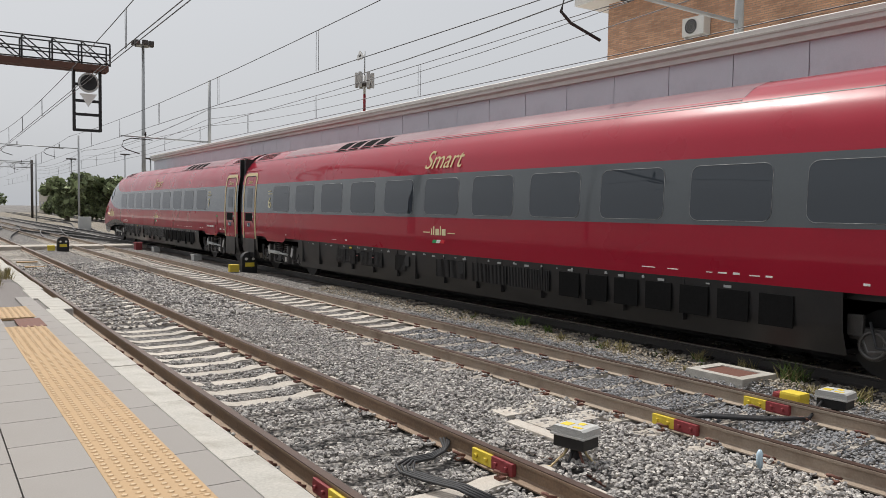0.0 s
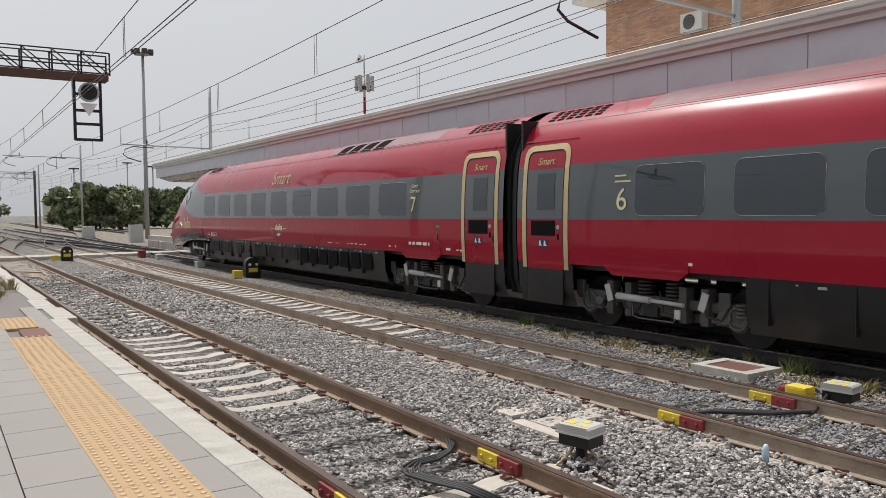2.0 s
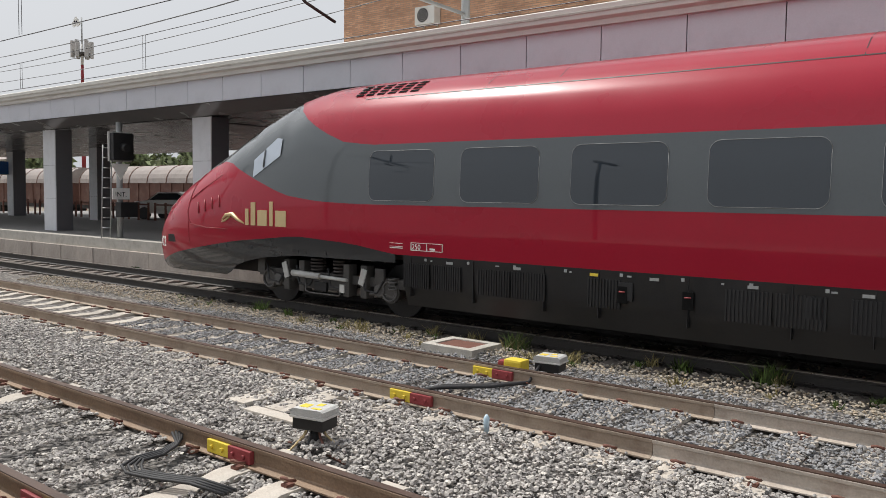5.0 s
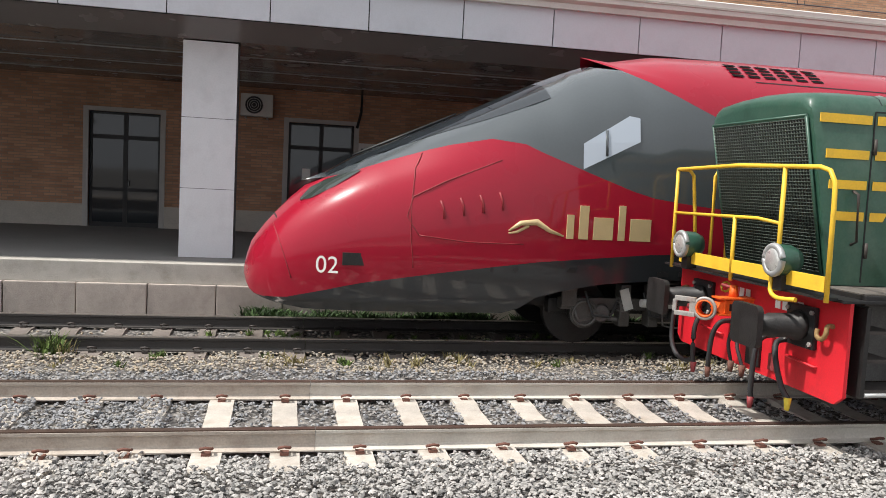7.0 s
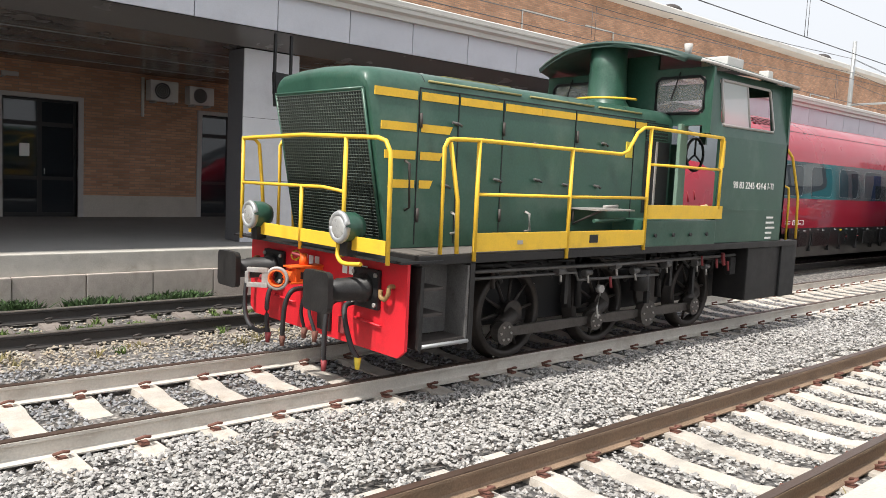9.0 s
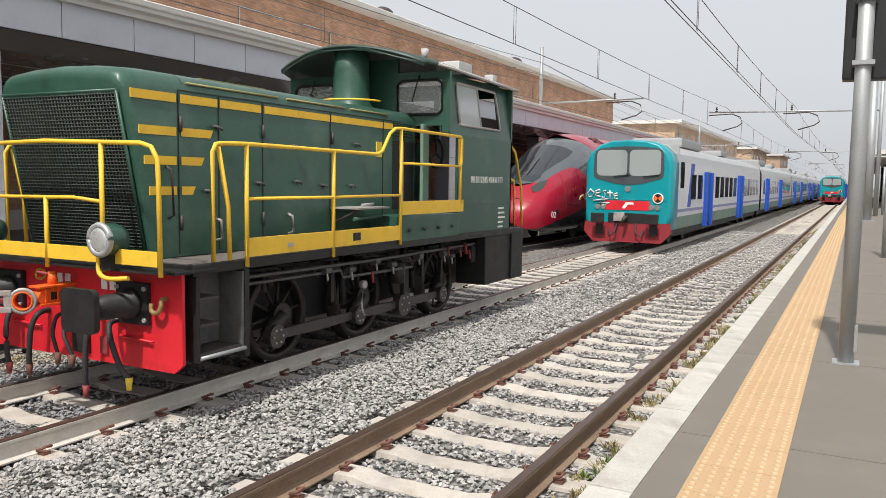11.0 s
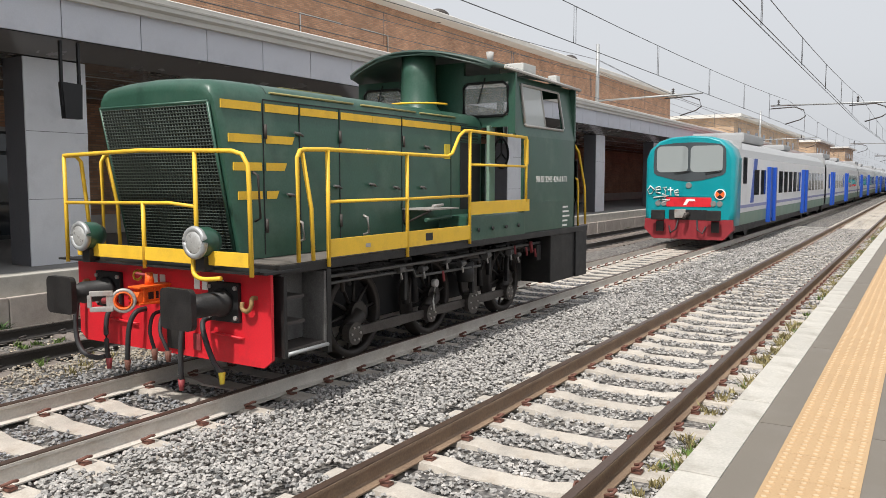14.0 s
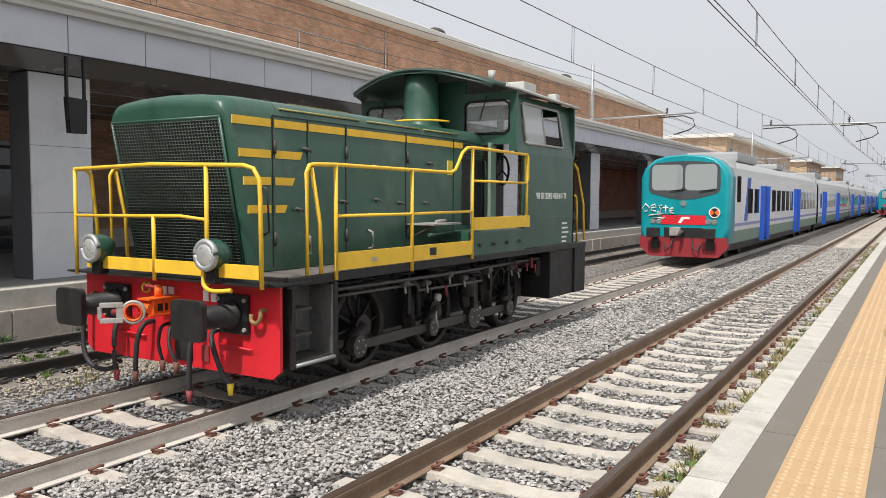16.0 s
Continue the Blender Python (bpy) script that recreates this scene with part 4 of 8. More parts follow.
        for du in ((u1 - 1.0,) if nose else (u0 + 1.0, u1 - 1.0)):
            side_text("Smart", 0.185, du - 0.22, 2.84, gold, shear=0.25)
            part("door_sign", bx(du - 1.6, du - 1.46, -1.418, -1.408, 1.67, 1.73), safety_green, car, move=False)
            hb = part("handle_box", bx(du - 1.58, du - 1.48, -1.420, -1.408, 1.34, 1.6, bevel=0.004), beam_red, car, move=False)
            part("handle", bx(du - 1.545, du - 1.515, -1.424, -1.418, 1.4, 1.54), vent_black, hb, move=False)
    # rows of small white marks along the sill
    for k, w, h in ((18.6, 0.26, 0.014), (19.1, 0.2, 0.012), (19.8, 0.1, 0.012), (20.0, 0.14, 0.02), (20.25, 0.1, 0.03), (20.5, 0.16, 0.014), (20.75, 0.1, 0.024), (22.05, 0.08, 0.03), (22.35, 0.05, 0.04), (4.2, 0.07, 0.04), (24.55, 0.16, 0.05), (24.95, 0.07, 0.03), (25.08, 0.07, 0.03), (7.5, 0.26, 0.012), (8.3, 0.1, 0.03)):
        if not nose or k > 7:
            part("inscription", bx(u0 + k, u0 + k + w, -1.412, -1.395, 1.19, 1.19 + h), white_paint, car, move=False)
    for k in range(16):
        if k not in (2, 5, 10, 14):
            part("inscription", bx(u1 - 3.76 + 0.056 * k, u1 - 3.724 + 0.056 * k, -1.424, -1.40, 1.27, 1.335), white_paint, car, move=False)
    for k in range(14):
        part("bolt", bx(u0 + 8.2 + 0.8 * k, u0 + 8.24 + 0.8 * k, -1.409, -1.40, 1.02, 1.06), galv, car, move=False)
    if nose:
        nose_details(car)
    return car


def nose_details(car):
    part("nose_pan", bx(0.9, 4.1, -0.8, 0.8, 0.5, 1.0), under_black, car, move=False)
    # leaping emblem and the operator's mark as plain strokes
    def stroke(bm):
        part("operator_mark", bm, gold, car, "gold operator's mark", move=False)
    for u, w, h, z in ((3.94, 0.09, 0.30, 1.43), (4.10, 0.12, 0.42, 1.43), (4.29, 0.26, 0.28, 1.43), (4.62, 0.09, 0.44, 1.43), (4.78, 0.28, 0.28, 1.43)):
        stroke(bx(u, u + w, -1.428, -1.405, z, z + h, bevel=0.003))
    em = B()
    tube(em, [(3.2, -1.40, 1.50), (3.35, -1.41, 1.60), (3.55, -1.415, 1.62), (3.72, -1.42, 1.52), (3.9, -1.425, 1.46)], [0.012, 0.035, 0.045, 0.03, 0.012], 6)
    tube(em, [(3.2, -1.40, 1.47), (3.3, -1.41, 1.49), (3.45, -1.415, 1.57)], [0.01, 0.02, 0.02], 6)
    part("emblem", em, gold, car, "gold leaping emblem", move=False)
    # side cab window
    for s in (-1, 1):
        w = B()
        quad = [(4.12, 2.30), (4.12, 2.62), (4.72, 3.0), (4.86, 2.98), (4.86, 2.68)]
        vs = [w.verts.new((u, s * (side_at(u, z) + 0.012), z)) for u, z in quad]
        w.faces.new(vs)
        part("cab_window", w, sky_glass, car, "cab side window with the sky's reflection painted pale blue", move=False)
        bar = B()
        tube(bar, [(4.42, s * (side_at(4.42, 2.48) + 0.015), 2.48), (4.42, s * (side_at(4.42, 2.8) + 0.015), 2.8)], 0.02, 5)
        part("cab_window_bar", bar, hst_grey, car, move=False)
    # windscreen, wipers, number and seams of the nose hatch
    part("windscreen", shell(B(), [1.0, 1.2, 1.4, 1.6, 1.9, 2.2, 2.6, 3.0, 3.4, 3.8], [(1.0, 2.06), (1.6, 2.36), (2.4, 2.68), (3.2, 2.95), (3.8, 3.2)], 4.2, True, out=0.012, rows=10), dark_glass, car, "dark curved windscreen", move=False)
    wp = B()
    for u, y in ((1.35, -0.12), (1.5, 0.16)):
        tube(wp, [(u, y, interp(u, NOSE_TOP) + 0.02), (u + 0.6, y + 0.02, interp(u + 0.6, NOSE_TOP) + 0.02), (u + 1.3, y + 0.06, interp(u + 1.3, NOSE_TOP) + 0.02)], 0.014, 5)
    part("wiper", wp, black_metal, car, move=False)

    def seam(corners, mat=beam_red, r=0.007):
        """A fine joint line that follows the skin through the given (u, z) corners, on both sides."""
        for s in (-1, 1):
            pts = []
            for (ua, za), (ub_, zb) in zip(corners, corners[1:]):
                for k in range(6):
                    u, z = ua + (ub_ - ua) * k / 6, za + (zb - za) * k / 6
                    pts.append((u, s * side_at(u, z), z))
            u, z = corners[-1]
            part("hatch_seam", tube(B(), pts + [(u, s * side_at(u, z), z)], r, 5), mat, car, move=False)
    seam([(2.15, 2.40), (2.05, 2.2), (2.0, 1.8), (2.0, 1.4), (2.05, 1.0)])
    seam([(0.36, 1.44), (0.42, 1.3), (0.5, 1.1), (0.6, 0.8)])
    seam([(2.1, 1.40), (1.95, 1.62), (2.02, 1.86), (2.4, 2.06), (3.1, 2.36)])
    seam([(2.1, 1.40), (2.7, 1.34), (3.4, 1.34)])
    half = [(w, z) for w, z in section(0.36, True) if z > 1.18]
    part("hatch_edge", tube(B(), [(0.36 + 0.12 * w, -w, z + 0.002) for w, z in half] + [(0.36 + 0.12 * w, w, z + 0.002) for w, z in half[-2::-1]], 0.012, 5), black_metal, car, move=False)
    lettering("250", 0.115, white_paint, car, (7.96, -1.423, 1.19))
    for x0, x1, z0, z1 in ((7.93, 8.55, 1.285, 1.293), (7.93, 8.55, 1.17, 1.178), (7.93, 7.94, 1.17, 1.293), (8.24, 8.25, 1.17, 1.293), (8.54, 8.55, 1.17, 1.293), (7.5, 7.76, 1.265, 1.272), (7.5, 7.76, 1.215, 1.222)):
        part("sign_line", bx(x0, x1, -1.418, -1.405, z0, z1), white_paint, car, move=False)
    # smoked lamp lenses either side of the red hatch tongue, slots in the side flap
    for s in (-1, 1):
        part("lamp_lens", shell(B(), [0.68, 0.74, 0.8, 0.9, 1.0, 1.1, 1.2, 1.3, 1.4], [(0.68, 1.74), (0.8, 1.77), (1.1, 1.94), (1.4, 2.14)], [(0.68, 1.76), (0.8, 1.90), (1.0, 2.02), (1.2, 2.10), (1.4, 2.16)], True, out=0.004, rows=4, sides=(s,)), smoke_lens, car, "dark smoked lamp lens", move=False)
        for k in range(4):
            u = 2.35 + 0.24 * k
            z = 1.72 + 0.045 * k
            part("flap_slot", tube(B(), [(u, s * (side_at(u, z + 0.11) + 0.003), z + 0.11), (u + 0.04, s * (side_at(u + 0.04, z) + 0.003), z), (u + 0.05, s * (side_at(u + 0.05, z - 0.11) + 0.003), z - 0.11)], 0.016, 5), beam_red, car, move=False)
    lettering("02", 0.29, white_paint, car, (0.88, -side_at(1.02, 1.0) - 0.02, 0.90), rz=-17)
    part("coupler_hatch", tube(B(), [(0.06, -0.24, 0.82), (0.02, -0.1, 0.79), (0.02, 0.1, 0.79), (0.06, 0.24, 0.82)], 0.022, 6), black_metal, car, move=False)
    for u, z, w in ((3.0, 0.98, 0.05), (3.3, 0.99, 0.05), (4.0, 1.0, 0.1), (5.2, 0.98, 0.16), (5.5, 0.99, 0.06), (6.0, 0.99, 0.06)):
        part("skirt_mark", bx(u, u + w, -side_at(u, z) - 0.008, -side_at(u, z) + 0.01, z, z + 0.06), black_metal, car, move=False)


TRAIN = [hst_car(i) for i in range(7)]
for i in range(6):
    u = (i + 1) * CAR
    g = thing("gangway", (0, TRACK_C, 0), "black rubber gangway between two train cars", "gangway", "high-speed train")
    ORIGIN[g.name] = Vector()
    for k in range(5):
        w = 1.30 - 0.05 * (k % 2)
        sec = [(w / 1.415 * a, 0.55 + (z - 0.42) * 0.94) for a, z in SIDE]
        out = [(-a, z) for a, z in sec] + [(a, z) for a, z in sec[::-1][1:]]
        part("bellows_fold", prism(B(), out, u - 0.25 + 0.1 * k, u - 0.16 + 0.1 * k), black_metal, g, move=False)
    TRAIN.append(g)



# ---- green diesel shunter on the middle track ----
def pipe_run(bm, pts, r=0.02, n=6):
    return tube(bm, pts, r, n)


def curved(pts, n=5):
    """A smooth run through the given points."""
    p = [pts[0]] + list(pts) + [pts[-1]]
    out = []
    for a, b, c, e in zip(p, p[1:], p[2:], p[3:]):
        for k in range(n):
            t = k / n
            out.append(tuple(0.5 * (2 * y + (z - x) * t + (2 * x - 5 * y + 4 * z - w) * t * t + (3 * y - x - 3 * z + w) * t ** 3) for x, y, z, w in zip(a, b, c, e)))
    return out + [tuple(pts[-1])]


def arc(c, r, a0, a1, plane="xz", n=8):
    out = []
    for k in range(n + 1):
        a = radians(a0 + (a1 - a0) * k / n)
        if plane == "xz":
            out.append((c[0] + r * math.cos(a), c[1], c[2] + r * math.sin(a)))
        else:
            out.append((c[0] + r * math.cos(a), c[1] + r * math.sin(a), c[2]))
    return out


def shunter():
    yb = TRACK_B
    L = thing("diesel_shunter", (8.3, yb, 0), "dark green diesel shunting locomotive with yellow stripes and red buffer beam", "locomotive")
    # buffer beam
    bw = 1.42
    beam = part("buffer_beam", prism(B(), [(yb - bw, 1.215), (yb - bw, 0.42), (yb - bw + 0.10, 0.34), (yb + bw - 0.10, 0.34), (yb + bw, 0.42), (yb + bw, 1.215)], 4.60, 4.635), loco_red, L, "bright red buffer beam")
    part("beam_top", bx(4.50, 5.0, yb - 1.46, yb + 1.46, 1.219, 1.245, bevel=0.006), black_metal, L)
    for s in (-1, 1):
        y = yb + 0.855 * s
        b = part("buffer", bx(4.55, 4.598, y - 0.2, y + 0.2, 0.74, 1.12, bevel=0.02), black_metal, L, "black buffer with a square worn head")
        part("buffer_tube", tube(B(), [(4.57, y, 0.93), (4.50, y, 0.93), (4.49, y, 0.93), (4.25, y, 0.93), (4.24, y, 0.93), (4.05, y, 0.93)], [0.135, 0.135, 0.11, 0.11, 0.098, 0.098], 24), under_black, b)
        o = []
        for cy, cz, a0 in ((0.145, 0.125, 0), (-0.145, 0.125, 90), (-0.145, -0.125, 180), (0.145, -0.125, 270)):
            for q in range(6):
                o.append((y + cy + 0.06 * math.cos(radians(a0 + 18 * q)), 0.935 + cz + 0.06 * math.sin(radians(a0 + 18 * q))))
        h = prism(B(), o, 4.0, 4.055)
        part("buffer_head", h, under_black, b)
        for dy in (-0.17, 0.17):
            for dz in (-0.14, 0.14):
                part("bolt", tube(B(), [(4.552, y + dy, 0.93 + dz), (4.53, y + dy, 0.93 + dz)], 0.022, 6), cast_grey, b)
        # hook ring, handrail and brake hoses beside each buffer
        hy = yb + s * 1.24
        part("lifting_hook", tube(B(), curved([(4.60, hy, 0.99), (4.545, hy, 0.99), (4.53, hy, 0.92), (4.53, hy + 0.05, 0.87), (4.53, hy + 0.11, 0.89), (4.54, hy + 0.12, 0.95)]), 0.022, 8), hook_brass, L)
        part("hand_rail", tube(B(), [(4.64, y - 0.10 * s - 0.32, 0.60), (4.57, y - 0.10 * s - 0.32, 0.60), (4.57, y - 0.10 * s + 0.08, 0.62), (4.64, y - 0.10 * s + 0.08, 0.62)], 0.013, 6), loco_red, beam)
    # coupling: slotted orange draw bar ending in a grey shackle
    cpl = part("draw_bar", prism(B(), [(4.66, 0.88), (4.66, 1.06), (4.40, 1.05), (4.24, 1.0), (4.20, 0.93), (4.26, 0.88), (4.45, 0.86)], yb - 0.06, yb + 0.06, "y"), coupling_orange, L, "orange painted slotted draw bar")
    for x0, x1, z0, z1 in ((4.50, 4.60, 0.95, 1.0), (4.34, 4.46, 0.92, 0.99)):
        part("slot", bx(x0, x1, yb - 0.064, yb - 0.058, z0, z1, bevel=0.002), black_metal, cpl)
    for k in range(3):
        part("rib", bx(4.28 + 0.12 * k, 4.30 + 0.12 * k, yb - 0.075, yb + 0.075, 0.90, 1.03, bevel=0.004), coupling_orange, cpl)
    for z in (0.875, 1.035):
        part("flange", bx(4.22, 4.60, yb - 0.085, yb + 0.085, z, z + 0.018, bevel=0.004), coupling_orange, cpl)
    part("screw_head", tube(B(), [(4.42, yb + 0.02, 1.04), (4.42, yb + 0.02, 1.17)], [0.05, 0.035], 8), coupling_orange, cpl)
    part("screw_lever", tube(B(), [(4.42, yb + 0.02, 1.14), (4.36, yb + 0.14, 1.16)], 0.016, 6), joint_red, cpl)
    ring = B()
    turn = pose(4.12, yb + 0.02, 0.93, 0, 0, 45)
    rr = [(0.085, -0.015), (0.118, -0.015), (0.118, 0.015), (0.085, 0.015)]
    loft(ring, [[(d, r * math.cos(2 * math.pi * q / 24), r * math.sin(2 * math.pi * q / 24)) for r, d in rr] for q in range(25)], caps=False)
    ring.transform(turn)
    sh = part("shackle", ring, cast_grey, cpl, "worn grey steel shackle plate")
    inner = B()
    loft(inner, [[(d, r * math.cos(2 * math.pi * q / 24), r * math.sin(2 * math.pi * q / 24)) for r, d in ((0.072, -0.02), (0.088, -0.02), (0.088, 0.12), (0.072, 0.12))] for q in range(25)], caps=False)
    inner.transform(turn)
    part("socket", inner, coupling_orange, sh)
    fork = B()
    for z in (-0.075, 0.075):
        box(fork, -0.022, 0.022, 0.09, 0.30, z - 0.024, z + 0.024, bevel=0.008)
    box(fork, -0.022, 0.022, 0.28, 0.32, -0.06, 0.06, bevel=0.012)
    box(fork, -0.016, 0.016, 0.10, 0.15, -0.06, 0.06)
    fork.transform(turn)
    part("fork", fork, cast_grey, sh)
    part("pawl", tube(B(), [(4.14, yb + 0.14, 0.92), (4.10, yb + 0.30, 0.91)], 0.03, 8), joint_red, sh)
    part("chain_eye", tube(B(), arc((4.5, yb + 0.3, 1.12), 0.05, 0, 360), 0.012, 6), sign_yellow, L)
    for y, dy, end_mat, deep in ((yb + 0.72, 0.0, joint_red, 0.18), (yb + 0.32, 0.1, rust_red, 0.2), (yb - 0.44, 0.06, joint_red, 0.10), (yb - 0.66, -0.28, sign_yellow, 0.24), (yb + 0.05, -0.05, rust_red, 0.36), (yb - 0.08, -0.12, rust_red, 0.36)):
        hz = B()
        pts = [(4.62, y, 0.76), (4.48, y, 0.74), (4.42, y + dy * 0.3, 0.60), (4.42, y + dy * 0.7, deep + 0.14), (4.44, y + dy, deep + 0.04)]
        tube(hz, curved(pts), 0.026 if deep < 0.3 else 0.018, 10)
        h = part("brake_hose", hz, cable_mat, L)
        part("hose_valve", tube(B(), [(4.44, y + dy, deep + 0.05), (4.43, y + dy - 0.01, deep - 0.06)], [0.036, 0.022], 7), end_mat, h)
    hl = B()
    tube(hl, curved([(4.62, yb + 1.28, 0.9), (4.5, yb + 1.3, 0.8), (4.46, yb + 1.3, 0.45), (4.46, yb + 1.2, 0.25), (4.46, yb + 0.98, 0.2), (4.46, yb + 0.8, 0.24)]), 0.026, 10)
    part("brake_hose", hl, cable_mat, L)
    part("socket_box", bx(4.57, 4.60, yb - 0.26, yb - 0.03, 0.40, 0.66, bevel=0.008), under_black, beam)
    part("chain_plate", bx(4.58, 4.60, yb - 0.50, yb - 0.40, 0.42, 0.58), joint_red, beam)
    # a number on the beam, not readable behind the coupling
    for y0 in (yb + 0.30, yb - 0.42):
        for k in range(4 if y0 < yb else 3):
            part("beam_marking", bx(4.593, 4.60, y0 - 0.11 * k - 0.075, y0 - 0.11 * k, 1.02, 1.13), white_paint, beam)

    # frame, walkway and yellow edges
    part("walkway", bx(4.72, 12.42, yb - 1.44, yb + 1.44, 1.20, 1.285, bevel=0.01), under_black, L)
    for s in (-1, 1):
        part("walkway_plate", bx(4.74, 9.6, min(yb + s * 0.86, yb + s * 1.42), max(yb + s * 0.86, yb + s * 1.42), 1.286, 1.294), walkway_dust, L, "dusty worn walkway plate")
    for s in (-1, 1):
        y = yb + s * 1.45
        part("edge_strip", bx(5.37, 8.22, y - 0.012, y + 0.012, 1.31, 1.49, bevel=0.004), loco_yellow, L, "yellow walkway edge")
        part("edge_strip", bx(8.24, 10.0, y - 0.012, y + 0.012, 1.62, 1.79, bevel=0.004), loco_yellow, L)
        part("strip_window", bx(7.15, 7.3, y - 0.016, y + 0.016, 1.36, 1.45), black_metal, L)
        part("strip_window", bx(5.98, 6.06, y - 0.016, y + 0.016, 1.37, 1.41), cast_grey, L)
        part("battery_box", bx(8.26, 9.9, y + 0.03 * -s - 0.02, y - s * 0.5, 1.28, 1.60, bevel=0.015), loco_green, L)
        for k in range(4):
            part("bolt", tube(B(), [(8.45 + 0.4 * k, y - s * -0.0, 1.42), (8.45 + 0.4 * k, y + s * 0.02, 1.42)], 0.025, 8), black_metal, L)
    part("front_strip", bx(4.35, 4.37, yb - 1.40, yb + 1.05, 1.30, 1.43, bevel=0.004), loco_yellow, L)
    part("front_step", bx(4.36, 4.495, yb - 1.4, yb + 1.4, 1.235, 1.255), under_black, L)

    # hood
    hw = 0.85
    def hood_ring(x_top, x_low, inset=0.0, drop=0.0):
        top = 3.065 - drop
        prof = [(hw - inset, 1.30), (hw - inset, 2.84 - drop * 0.5), (hw - 0.02 - inset, 2.92 - drop * 0.7), (hw - 0.07 - inset, 2.985 - drop * 0.9), (hw - 0.16 - inset, 3.025 - drop), (hw - 0.42 - inset, top - 0.015), (0, top)]
        full = [(-a, z) for a, z in prof] + [(a, z) for a, z in prof[::-1][1:]]
        return [(x_low + (x_top - x_low) * (z - 1.3) / 1.74, yb + a, z) for a, z in full]
    hood = part("hood", loft(B(), [hood_ring(4.47, 4.82, 0.045, 0.14), hood_ring(4.48, 4.825, 0.022, 0.085), hood_ring(4.52, 4.84, 0.008, 0.04), hood_ring(4.60, 4.88, 0, 0.012), hood_ring(4.72, 4.93, 0, 0.004), hood_ring(4.85, 5.0, 0, 0.0), hood_ring(5.2, 5.2), hood_ring(9.0, 9.0), hood_ring(9.62, 9.62)], smooth=False), loco_green, L, "dark green riveted engine hood")
    for p in hood.data.polygons:
        p.use_smooth = True
    hood.data.set_sharp_from_angle(angle=radians(40))
    # radiator grille: dark backing and a mesh of bars, leaning like the front
    def lean(z):
        return 4.465 + (4.815 - 4.465) * (3.04 - z) / 1.74
    gb = B()
    vs = [gb.verts.new((lean(z) - 0.012, yb + y, z)) for y, z in ((-0.77, 1.40), (0.77, 1.40), (0.77, 2.78), (-0.77, 2.78))]
    gb.faces.new(vs)
    g = part("grille", gb, black_metal, L, "fine metal radiator mesh")
    gm = B()
    for k in range(37):
        y = yb - 0.76 + 1.52 * k / 36
        tube(gm, [(lean(1.4) - 0.022, y, 1.4), (lean(2.78) - 0.022, y, 2.78)], 0.0075, 4)
    for k in range(45):
        z = 1.41 + 1.36 * k / 44
        tube(gm, [(lean(z) - 0.026, yb - 0.77, z), (lean(z) - 0.026, yb + 0.77, z)], 0.006, 4)
    tagged(part("grille_mesh", gm, loco_grille, g), kind="stuff")
    fr = B()
    for (y0, z0, y1, z1) in ((-0.78, 1.39, -0.78, 2.80), (0.78, 1.39, 0.78, 2.80), (-0.79, 2.80, 0.79, 2.80)):
        tube(fr, [(lean(z0) - 0.02, yb + y0, z0), (lean(z1) - 0.02, yb + y1, z1)], 0.014, 6)
    part("grille_frame", fr, loco_green, g)
    # hood doors: seams, stripes, hinges and handles on both sides
    for s in (-1, 1):
        y = yb + s * (hw + 0.004)
        def plate(name, x0, x1, z0, z1, mat, label="", t=0.006):
            return part(name, bx(x0, x1, y - t, y + t, z0, z1), mat, hood, label)
        for x in (5.13, 5.66, 6.32, 7.55, 8.75):
            plate("door_seam", x - 0.006, x + 0.006, 1.33, 2.86, black_metal, t=0.003)
        plate("door_seam", 5.13, 9.2, 2.855, 2.867, black_metal, t=0.0035)
        for x0, x1 in ((4.58, 5.10), (5.16, 5.64), (5.68, 6.29), (6.35, 6.93), (6.935, 7.53), (7.57, 8.73), (8.77, 9.1)):
            plate("stripe", x0, x1, 2.745, 2.825, loco_yellow, "yellow stripe")
        for z, x1 in ((2.435, 5.58), (2.165, 5.46), (1.885, 5.34)):
            plate("stripe", 4.60 + (2.78 - z) * 0.2, 5.10, z, z + 0.08, loco_yellow)
            st = B()
            vs = [st.verts.new((a, y + s * 0.005, b)) for a, b in ((5.16, z), (x1 - 0.04, z), (x1, z + 0.08), (5.16, z + 0.08))]
            st.faces.new(vs)
            part("stripe", st, loco_yellow, hood)
        for x in (5.15, 6.32, 7.58):
            for z in (1.62, 2.55):
                part("hinge", tube(B(), [(x, y + s * 0.012, z - 0.07), (x, y + s * 0.012, z + 0.07)], 0.016, 6), dark_steel, hood)
        for x, z in ((5.62, 2.55), (6.85, 2.42), (8.1, 2.5), (5.5, 1.92), (6.25, 2.0), (7.4, 1.98), (8.0, 1.98), (6.9, 2.02)):
            hd = B()
            tube(hd, [(x - 0.07, y + s * 0.03, z + 0.01), (x, y + s * 0.04, z), (x + 0.06, y + s * 0.03, z - 0.02)], 0.014, 6)
            tube(hd, [(x, y, z), (x, y + s * 0.04, z)], 0.02, 6)
            part("door_handle", hd, pipe_grey, hood)
        for x, z in ((6.75, 1.56), (5.62, 1.55)):
            part("grab_handle", tube(B(), [(x, y, z + 0.1), (x, y + s * 0.06, z + 0.08), (x + 0.02, y + s * 0.06, z - 0.1), (x, y, z - 0.12)], 0.016, 6), cast_grey, hood)
        for x0, x1 in ((5.25, 6.6), (6.75, 7.9), (8.0, 8.9)):
            part("gutter_rail", tube(B(), [(x0, yb + s * (hw - 0.02), 2.94), (x1, yb + s * (hw - 0.02), 2.94)], 0.012, 6), faded_yellow, hood)
